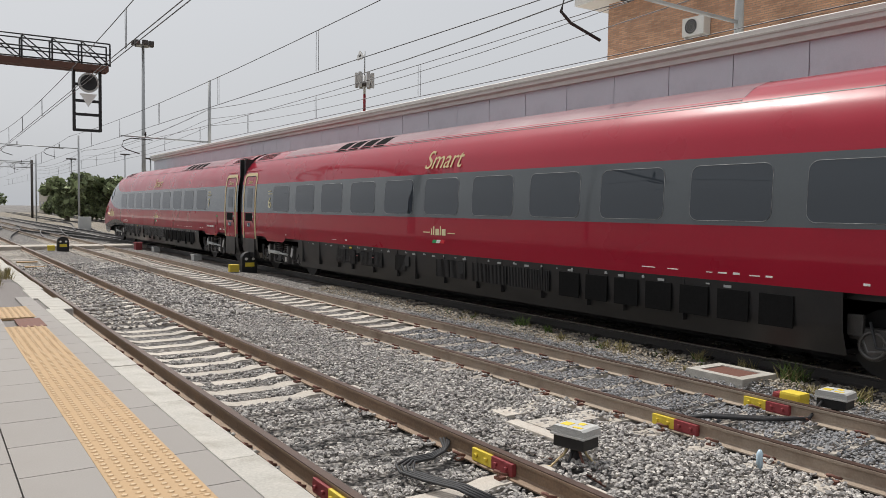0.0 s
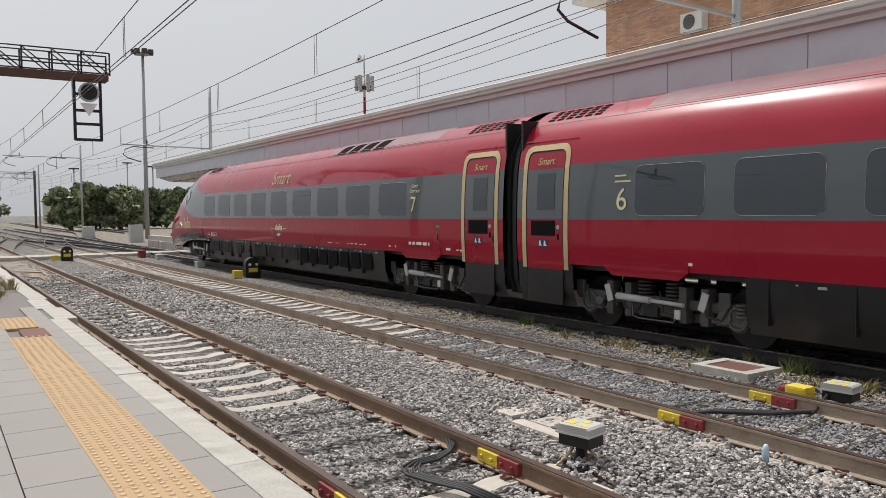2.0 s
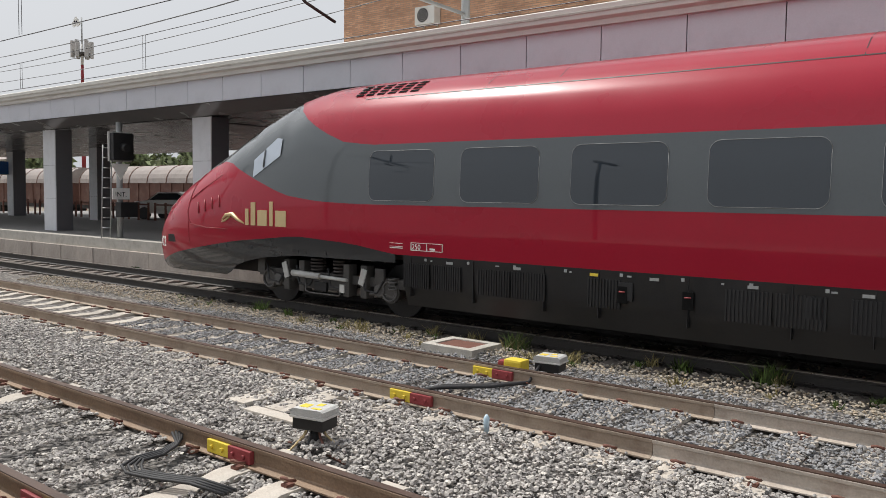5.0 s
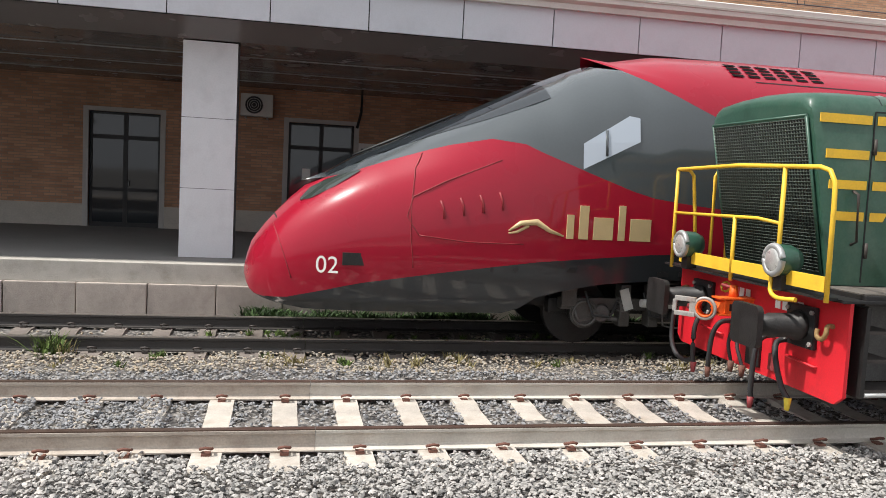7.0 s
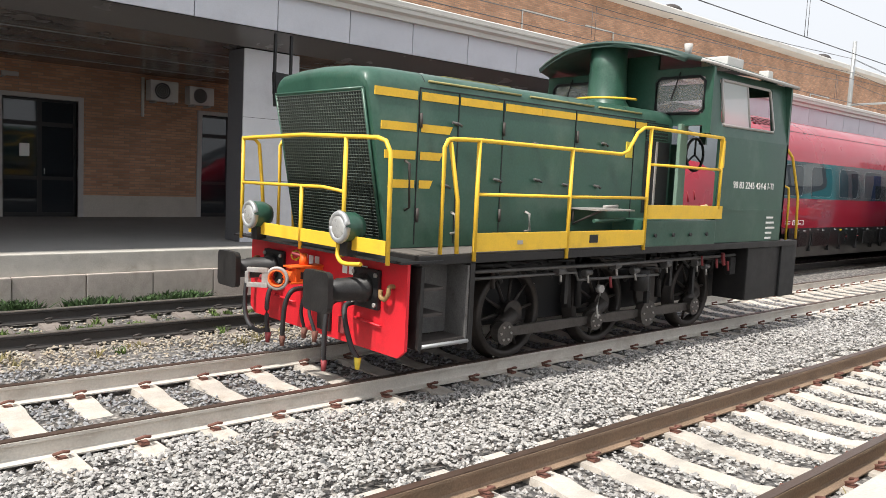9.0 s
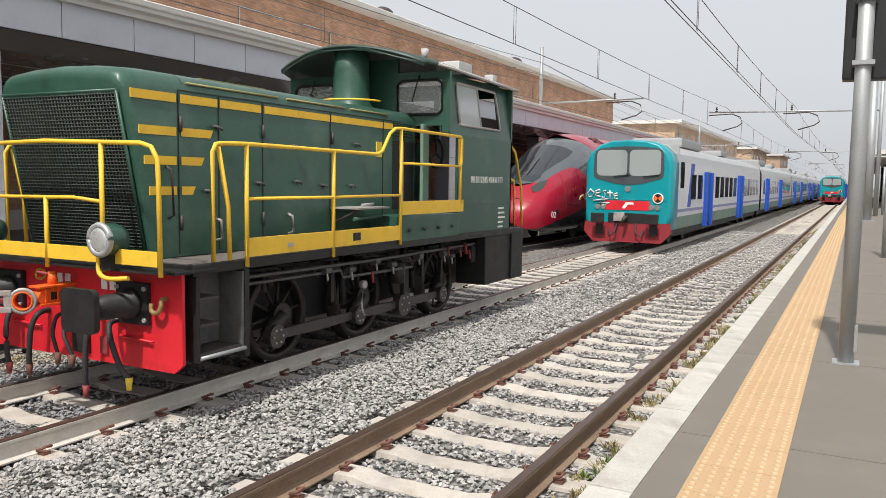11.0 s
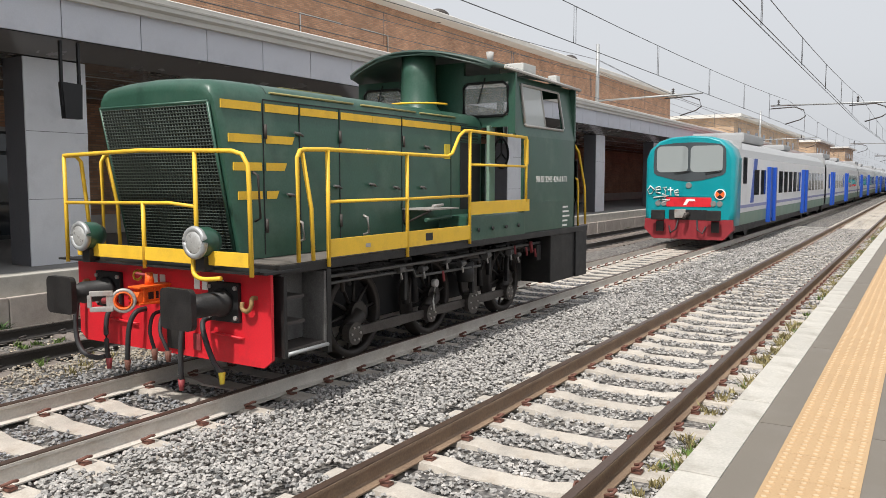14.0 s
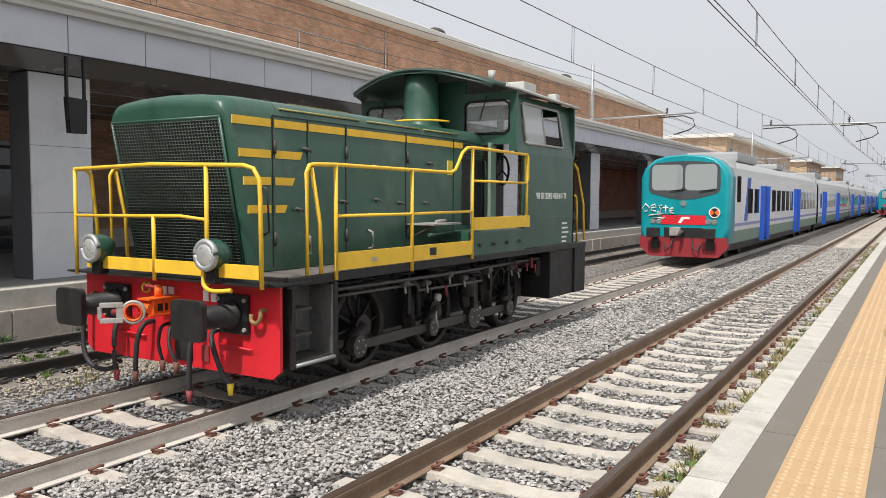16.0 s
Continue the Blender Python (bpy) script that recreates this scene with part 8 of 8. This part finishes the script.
# ---- trees ----
def tree(x, y, h, seed):
    rnd = random.Random(seed)
    t = thing("tree", (x, y, -0.2), "broad leafy tree behind the yard, its green paled for distant haze", "tree", "yard trees")
    tr = B()
    tube(tr, [(x, y, -0.2), (x + 0.2, y, h * 0.25), (x, y + 0.2, h * 0.5)], [0.35, 0.26, 0.14], 8)
    for k in range(6):
        a = k * 1.05 + rnd.random()
        tube(tr, [(x, y, h * 0.3), (x + 1.6 * math.cos(a), y + 1.6 * math.sin(a), h * 0.52), (x + 2.4 * math.cos(a), y + 2.4 * math.sin(a), h * 0.7)], [0.14, 0.09, 0.04], 6)
    part("trunk", tr, bark, t)
    rng = np.random.default_rng(seed)
    cl = []
    for k in range(34):
        a, r = rnd.uniform(0, 6.28), rnd.uniform(0.2, 1) * h * 0.42
        cl.append((x + r * math.cos(a), y + r * math.sin(a), h * rnd.uniform(0.14, 0.86), h * rnd.uniform(0.10, 0.2)))
    vs, fs = [], []
    for cx, cy, cz, cr in cl:
        n = 130
        d_ = rng.normal(size=(n, 3))
        d_ /= np.linalg.norm(d_, axis=1)[:, None]
        c = np.array((cx, cy, cz)) + d_ * (cr * rng.uniform(0.55, 1.1, (n, 1))) * np.array((1, 1, 0.8))
        u = rng.normal(size=(n, 3)) * 0.22
        v = rng.normal(size=(n, 3)) * 0.22
        for i in range(n):
            b0 = len(vs)
            vs += [tuple(c[i] - u[i]), tuple(c[i] + v[i]), tuple(c[i] + u[i]), tuple(c[i] - v[i])]
            fs.append((b0, b0 + 1, b0 + 2, b0 + 3))
    me = bpy.data.meshes.new("crown")
    o = Vector((x, y, -0.2))
    me.from_pydata([tuple(Vector(p) - o) for p in vs], [], fs)
    me.materials.append(hazy_leaf)
    ob = new("crown", me)
    ob.parent = t


for i, (x, y, h) in enumerate(((-122, 14.5, 6.6), (-126, 18, 6.2), (-124, 21.5, 6.4), (-128, 25.5, 6.5), (-126, 30, 6.2), (-132, 36, 7), (-120, 42, 7), (-112, 50, 8), (-100, 56, 8), (-88, 58, 9), (-76, 60, 9), (-64, 62, 8), (-200, 8, 9), (-210, 3, 8), (-52, 60, 8), (-42, 58, 7))):
    tree(x, y, h, 10 + i)

# paper notices behind the door panes
for x, z in ((0.35, 1.95), (1.0, 1.95), (1.08, 1.6), (5.0, 2.0)):
    n_ = thing("paper_notice", (x, WALL_Y + 0.11, z), "white paper notice taped to the glass door", "notice", "door notices")
    part("sheet", bx(x, x + 0.21, WALL_Y + 0.112, WALL_Y + 0.118, z, z + 0.29), white_paint, n_)



# ---- small pieces last: paving, tactile tiles, coping stones, sleepers, clips, ballast, weeds ----
rng = np.random.default_rng(3)
near = bpy.data.objects["platform_near"]
ORIGIN["platform_near"] = Vector()

bm = bx(-0.198, 0.198, -0.205, 0.205, -0.03, 0.0)
for i in range(6):
    for j in range(6):
        cx, cy = -0.1665 + 0.0666 * i, -0.17 + 0.068 * j
        r0, r1, k = 0.020, 0.013, 8
        lo = [bm.verts.new((cx + r0 * math.cos(2 * math.pi * q / k), cy + r0 * math.sin(2 * math.pi * q / k), 0.0)) for q in range(k)]
        hi = [bm.verts.new((cx + r1 * math.cos(2 * math.pi * q / k), cy + r1 * math.sin(2 * math.pi * q / k), 0.0055)) for q in range(k)]
        for q in range(k):
            bm.faces.new((lo[q], lo[(q + 1) % k], hi[(q + 1) % k], hi[q]))
        bm.faces.new(hi).material_index = 1
tile_me = mesh_of("tactile_tile", bm, tactile_mat)
tile_me.materials.append(tactile_worn)
TACT = -1.535


def shift(x):
    """The platform edge draws in slightly towards its older end."""
    return 0.022 if x > 0.5 else -0.03


for i in range(150):
    x = -12.0 + 0.4 * i
    if not -10.9 < x < -10.0:
        piece("tactile_tile", tile_me, near, (x, TACT + shift(x), PLAT + 0.004))
structure("tactile_strip_far", bx(47.8, 140, TACT - 0.18, TACT + 0.18, PLAT - 0.02, PLAT + 0.003), tactile_mat, "ochre tactile strip", "tactile paving")

edge_me = mesh_of("coping_stone", bx(-0.746, 0.746, -0.105, 0.105, -0.25, 0.0, bevel=0.010), white_stone)
for i in range(120):
    x = -11.0 + 1.5 * i
    piece("coping_stone", edge_me, near, (x, EDGE - 0.105 + shift(x), PLAT + 0.002 + 0.002 * (i % 3)))
old_me = mesh_of("old_coping", bx(-0.74, 0.74, -0.14, 0.14, -0.25, 0.0, bevel=0.02), white_stone)
for i in range(32):
    piece("coping_stone", old_me, near, (-12.5 - 1.5 * i, EDGE - 0.06 + 0.015 * rng.normal(), PLAT - 0.005))
structure("platform_wall", bx(-60, 140, EDGE - 0.05, EDGE - 0.03, -0.25, PLAT - 0.2), old_stone, "rough stone face of the platform", "platform face")

slab_me = mesh_of("paving_slab", bx(-0.296, 0.296, -0.196, 0.196, -0.03, 0.0), paving_tile)
for i in range(25):
    for j in range(8):
        x = -13.2 + 0.6 * i
        y = TACT - 0.03 - 0.18 - 0.2 - 0.4 * j
        piece("paving_slab", slab_me, near, (x + (0.3 if j % 2 else 0), y, PLAT))
strip_me = mesh_of("paving_strip", bx(-0.296, 0.296, -0.105, 0.105, -0.03, 0.0), paving_tile)
for i in range(25):
    piece("paving_slab", strip_me, near, (-13.2 + 0.6 * i, -0.03 + (EDGE - 0.21 + TACT + 0.18) / 2, PLAT))
big_me = mesh_of("paving_slab_long", bx(-1.245, 1.245, -2.4, 2.4, -0.03, 0.0), paving)
strip_long = mesh_of("paving_strip_long", bx(-1.245, 1.245, -0.105, 0.105, -0.03, 0.0), paving)
for i in range(50):
    x = 3.05 + 2.5 * i
    piece("paving_slab", big_me, near, (x, TACT + 0.022 - 0.18 - 2.4, PLAT - 0.001))
    piece("paving_slab", strip_long, near, (x, 0.022 + (EDGE - 0.21 + TACT + 0.18) / 2, PLAT - 0.001))

# stone blocks of the far platform's face
far = bpy.data.objects["platform_far"]
ORIGIN["platform_far"] = Vector()
blk = mesh_of("stone_block", bx(-0.493, 0.493, -0.12, 0.12, -0.25, 0.25, bevel=0.015), old_stone)
for i in range(190):
    piece("stone_block", blk, far, (-54.5 + 1.0 * i, FAR_EDGE + 0.03 + 0.012 * rng.normal(), 0.06), 0.01 * rng.normal())

# fascia panels of the canopy
pan = mesh_of("fascia_panel", bx(-0.747, 0.747, -0.02, 0.02, -0.3, 0.3, bevel=0.004), fascia_mat)
for i in range(84):
    x = -52.5 + 1.512 * i
    if x < 74.5:
        piece("fascia_panel", pan, canopy, (x, 0.0, 4.67))
part("fascia_backing", bx(X_END, 75, 10.13, 10.15, 4.36, 4.97), black_metal, canopy)

# sleepers
def sleeper_mesh(mat):
    prof = [(-0.14, -0.32), (0.14, -0.32), (0.115, -0.172), (-0.115, -0.172)]
    bm = B()
    rings = []
    for y, dz in ((-1.22, -0.02), (-1.19, 0), (-0.5, 0.0), (-0.35, -0.03), (0.35, -0.03), (0.5, 0.0), (1.19, 0), (1.22, -0.02)):
        rings.append([(a, y, z + (dz if z > -0.2 else 0)) for a, z in prof])
    loft(bm, rings, smooth=False)
    return mesh_of("sleeper", bm, mat)


pale_sl, dark_sl = sleeper_mesh(concrete), sleeper_mesh(concrete_dark)
for root, me, x0 in ((track_a, pale_sl, 0.36), (track_b, pale_sl, 0.06), (track_c, dark_sl, 0.2)):
    for i in range(-95, 195):
        x = x0 + 0.6 * i
        sunk = 0.05 if root is track_a and -8.2 < x < -5.6 else 0.0
        piece("sleeper", me, root, (x + 0.008 * rng.normal(), 0.01 * rng.normal(), 0.004 * rng.normal() - sunk), 0.006 * rng.normal())


# rail clips, joined for each track
def clips(root, x0, mat, i0, i1):
    bm = B()
    for i in range(i0, i1):
        for s in (-1, 1):
            for side in (-1, 1):
                x, y = x0 + 0.6 * i, s * HALF_GAUGE + side * 0.115
                box(bm, x - 0.035, x + 0.035, y - 0.04, y + 0.035, -0.172, -0.15)
                if -14 < x < 22:
                    tube(bm, [(x - 0.045, y - side * 0.03, -0.135), (x - 0.04, y + side * 0.03, -0.11), (x, y + side * 0.035, -0.10), (x + 0.04, y + side * 0.03, -0.11), (x + 0.045, y - side * 0.035, -0.13)], 0.013, 5)
    bmesh.ops.recalc_face_normals(bm, faces=bm.faces)
    me = bpy.data.meshes.new("rail_clip")
    bm.to_mesh(me)
    bm.free()
    me.materials.append(mat)
    ob = new("rail_clip", me)
    ob.parent = root
    tagged(ob, kind="stuff")


clips(track_a, 0.36, rust_red, -60, 70)
clips(track_b, 0.06, rust_red, -60, 70)
clips(track_c, 0.2, dark_steel, -40, 30)


# loose stones
def stones(name, spots, sizes, mat, label):
    base = np.array([(1, 0, 0), (-1, 0, 0), (0, 1, 0), (0, -1, 0), (0, 0, 1), (0, 0, -1), (0.62, 0.62, 0.4), (-0.62, 0.55, 0.45), (0.55, -0.66, 0.42), (-0.6, -0.6, 0.5)], float)
    faces = np.array([(0, 6, 4), (6, 2, 4), (2, 7, 4), (7, 1, 4), (1, 9, 4), (9, 3, 4), (3, 8, 4), (8, 0, 4), (0, 2, 6), (2, 1, 7), (1, 3, 9), (3, 0, 8), (0, 5, 2), (2, 5, 1), (1, 5, 3), (3, 5, 0)])
    n = len(spots)
    ang = rng.uniform(0, 2 * np.pi, n)
    tilt = rng.normal(0, 0.5, n)
    sc = sizes[:, None] * rng.uniform(0.6, 1.25, (n, 3)) * np.array((1, 0.85, 0.7))
    v = base[None] * sc[:, None] * rng.uniform(0.8, 1.15, (n, 10, 1))
    ca, sa, ct, st = np.cos(ang), np.sin(ang), np.cos(tilt), np.sin(tilt)
    y, z = v[:, :, 1] * ct[:, None] - v[:, :, 2] * st[:, None], v[:, :, 1] * st[:, None] + v[:, :, 2] * ct[:, None]
    x = v[:, :, 0]
    vx, vy = x * ca[:, None] - y * sa[:, None], x * sa[:, None] + y * ca[:, None]
    co = np.stack([vx, vy, z], 2) + spots[:, None]
    fi = (faces[None] + 10 * np.arange(n)[:, None, None]).reshape(-1)
    me = bpy.data.meshes.new(name)
    me.vertices.add(n * 10)
    me.vertices.foreach_set("co", co.reshape(-1).astype(np.float32))
    me.loops.add(len(fi))
    me.loops.foreach_set("vertex_index", fi.astype(np.int32))
    nf = n * len(faces)
    me.polygons.add(nf)
    me.polygons.foreach_set("loop_start", (3 * np.arange(nf)).astype(np.int32))
    me.update(calc_edges=True)
    me.validate()
    me.shade_flat()
    me.materials.append(mat)
    return tagged(new(name, me), label, "ballast", kind="stuff")


def bed(x0, x1, y0, y1, per, top):
    n = int((x1 - x0) * (y1 - y0) * per)
    x, y = rng.uniform(x0, x1, n), rng.uniform(y0, y1, n)
    z = np.full(n, top) + 0.03 * np.sin(x * 1.7 + y * 2.3) * np.sin(y * 3.1 - x * 0.6) + rng.uniform(-0.02, 0.02, n)
    keep = np.ones(n, bool)
    for yc, s0 in ((TRACK_A, 0.36), (TRACK_B, 0.06), (TRACK_C, 0.2)):
        for s in (-1, 1):
            keep &= np.abs(y - yc - s * HALF_GAUGE) > 0.07
        inside = np.abs(y - yc) < 1.2
        ph = np.abs((x - s0 + 0.3) % 0.6 - 0.3)
        buried = np.zeros(n, bool)
        if yc == TRACK_A:
            buried = (x > -8.2) & (x < -5.6)
        elif yc == TRACK_B:
            buried = (x < -1.0) & ((np.abs(y - yc) < 0.66) | (rng.random(n) < 0.35))
        keep &= ~(inside & (ph < 0.125) & ~buried)
        z = np.where(inside, np.where(buried & (ph < 0.16), top + 0.025, np.minimum(z, top) - 0.015), z)
    return np.stack([x, y, z], 1)[keep]


def stone_material(name, tones, island=True):
    m = bpy.data.materials.new(name)
    m.use_nodes = True
    n, l = m.node_tree.nodes, m.node_tree.links
    b = n["Principled BSDF"]
    g = n.new("ShaderNodeNewGeometry")
    r = n.new("ShaderNodeValToRGB")
    for i, c in enumerate(tones):
        e = r.color_ramp.elements[i] if i < 2 else r.color_ramp.elements.new(0.5)
        e.position = i / (len(tones) - 1)
        e.color = (*c, 1)
    l.new(g.outputs["Random Per Island"], r.inputs[0])
    nz = n.new("ShaderNodeTexNoise")
    nz.inputs["Scale"].default_value = 40
    nz.inputs["Detail"].default_value = 4
    co = n.new("ShaderNodeTexCoord")
    l.new(co.outputs["Object"], nz.inputs["Vector"])
    mr = n.new("ShaderNodeMapRange")
    mr.inputs["From Min"].default_value, mr.inputs["From Max"].default_value = 0.3, 0.7
    mr.inputs["To Min"].default_value, mr.inputs["To Max"].default_value = 0.75, 1.2
    l.new(nz.outputs[0], mr.inputs["Value"])
    vm = n.new("ShaderNodeVectorMath")
    vm.operation = "SCALE"
    l.new(r.outputs[0], vm.inputs[0])
    l.new(mr.outputs[0], vm.inputs["Scale"])
    l.new(vm.outputs[0], b.inputs["Base Color"])
    b.inputs["Roughness"].default_value = 0.9
    return m


stone_dark = stone_material("stone_dark", [(0.15, 0.142, 0.138), (0.42, 0.39, 0.37), (0.30, 0.285, 0.272), (0.54, 0.50, 0.465), (0.37, 0.32, 0.275), (0.66, 0.62, 0.57)])
stone_light = stone_material("stone_light", [(0.12, 0.12, 0.12), (0.40, 0.385, 0.36), (0.30, 0.29, 0.28), (0.43, 0.41, 0.38), (0.29, 0.265, 0.235), (0.52, 0.49, 0.46)])
stone_blue = stone_material("stone_blue", [(0.12, 0.125, 0.135), (0.34, 0.34, 0.35), (0.27, 0.27, 0.275), (0.40, 0.395, 0.385), (0.3, 0.28, 0.26)])
stone_tan = stone_material("stone_tan", [(0.36, 0.29, 0.21), (0.46, 0.385, 0.29), (0.40, 0.35, 0.28), (0.28, 0.24, 0.18), (0.52, 0.46, 0.37), (0.33, 0.31, 0.28)])
def fill(name, spots, mat, label, lo=0.015, hi=0.031):
    return stones(name, spots, rng.uniform(lo, hi, len(spots)), mat, label)


TOP = -0.165
fill("ballast_dark", np.concatenate([bed(-15, -1.5, 1.6, 3.6, 900, TOP + 0.03), bed(-12, -1.5, -0.85, 1.6, 620, TOP - 0.01)]), stone_dark, "dark grey angular ballast stones between the tracks")
fill("ballast_far", bed(-32, -15, -0.85, 3.6, 110, TOP + 0.02), stone_dark, "dark grey ballast stones farther along the tracks", 0.035, 0.06)
fill("ballast_light", np.concatenate([bed(-1.5, 14, 1.6, 3.6, 900, TOP + 0.03), bed(-1.5, 14, -0.85, 1.6, 480, TOP - 0.01)]), stone_light, "pale grey angular ballast stones between the tracks")
fill("ballast_light_far", bed(14, 40, -0.85, 3.6, 190, TOP + 0.02), stone_light, "pale grey ballast stones farther along the tracks", 0.022, 0.042)
fill("ballast_blue", np.concatenate([bed(-12, 16, 3.6, 5.75, 360, TOP - 0.01), bed(-12, -1, 3.88, 5.2, 320, TOP + 0.005)]), stone_blue, "bluish grey ballast stones between the rails")
fill("ballast_blue_edge", bed(-14, 14, 5.75, 6.3, 360, TOP + 0.02), stone_blue, "bluish grey ballast stones beside the rails")
fill("ballast_tan", bed(-20, 18, 6.25, 7.35, 340, TOP + 0.02), stone_tan, "sandy tan stones and gravel between the tracks")
fill("ballast_track", bed(-14, 16, 7.35, 9.6, 70, TOP - 0.02), stone_tan, "stones between the rails beside the station platform")


# weeds
def weeds(name, spots, mat, label, blade=0.12, per=26, spread=0.12, broad=0.008):
    vs, fs = [], []
    for (x, y, z, k) in spots:
        for i in range(int(per * k)):
            a, r = rng.uniform(0, 6.28), rng.uniform(0, spread * k)
            bx0, by0 = x + r * math.cos(a), y + r * math.sin(a)
            h = blade * k * rng.uniform(0.4, 1.2)
            lx, ly = rng.normal(0, 0.5) * h, rng.normal(0, 0.5) * h
            wx, wy = broad * math.cos(a + 1.5), broad * math.sin(a + 1.5)
            b0 = len(vs)
            vs += [(bx0 - wx, by0 - wy, z), (bx0 + wx, by0 + wy, z), (bx0 + lx * 0.5 + wx, by0 + ly * 0.5 + wy, z + h * 0.6), (bx0 + lx * 0.5 - wx, by0 + ly * 0.5 - wy, z + h * 0.6), (bx0 + lx, by0 + ly, z + h)]
            fs += [(b0, b0 + 1, b0 + 2, b0 + 3), (b0 + 3, b0 + 2, b0 + 4)]
    me = bpy.data.meshes.new(name)
    me.from_pydata(vs, [], fs)
    me.materials.append(mat)
    return tagged(new(name, me), label, "weeds", kind="stuff")


green = [(-11.6, 6.9, -0.17, 1.4), (-2.6, 7.15, -0.17, 1.8), (-3.66, 7.2, -0.17, 1.2), (-6.0, 6.95, -0.17, 1.8), (-10.8, 6.9, -0.17, 0.9)]
green += [(rng.uniform(4, 40), rng.uniform(-0.8, -0.25), -0.2, rng.uniform(0.4, 0.8)) for k in range(110)]
green += [(rng.uniform(-1, 6), rng.uniform(7.7, 8.65), -0.19, rng.uniform(0.3, 0.6)) for k in range(70)] + [(rng.uniform(-15, 12), rng.uniform(6.5, 7.2), -0.18, 0.6) for k in range(26)]
weeds("weed_patch", green, grass_mat, "bright green weeds growing in the gravel", 0.14, 60)
hedge = []
for c in (-0.3, 0.2, 0.9, 1.4, 2.1, 2.9, 3.1, 4.1, 5.0, 5.6, 7.6, 10, 13, 16, 20, 24):
    hedge += [(c + rng.normal(0, 0.2), 9.62 + rng.normal(0, 0.09), -0.2, rng.uniform(0.6, 2.5) if k < 6 else rng.uniform(0.4, 0.9)) for k in range(10)]
hedge += [(rng.uniform(-52, 60), 9.64, -0.2, rng.uniform(0.5, 1.2)) for k in range(45)]
weeds("weed_border", hedge, leaf_dark, "dark green weeds along the foot of the station platform", 0.085, 110, 0.13, 0.022)
dry = [(rng.uniform(3, 45), rng.uniform(-0.8, -0.2), -0.2, rng.uniform(0.4, 0.95)) for k in range(520)] + [(rng.uniform(-14, 14), rng.uniform(6.3, 7.2), -0.17, rng.uniform(0.5, 1.3)) for k in range(60)] + [(-6.0, 6.9, -0.17, 1.7), (-2.5, 7.2, -0.17, 1.3), (-4.1, 7.3, -0.17, 1.1)]
weeds("weed_dry", dry, grass_dry, "dry straw coloured weeds at the platform foot and in the gravel", 0.13, 34)
weeds("weed_platform", [(-15 - 0.3 * k, -1.5 + rng.normal(0, 0.25), PLAT, 1.2) for k in range(24)], grass_dry, "dry weeds on the old platform end", 0.12, 40)



# ---- what moves ----
TAIL = [(0, -53.85), (7.0, -0.51), (7.5, 3.25), (8.0, 6.65), (8.5, 9.68), (9.0, 12.5), (10.0, 18.15), (12.5, 32.2), (16.0, 51.5)]


def tail_at(t):
    """Where the tail's tip is along the tracks: steady at first, then slower past the platform."""
    return interp(t, TAIL)


def motions():
    times = [0.5 * k for k in range(33)]
    for ob in TRAIN:
        walk(ob, [(t, pose(tail_at(t), TRACK_C, 0)) for t in times])


motions()
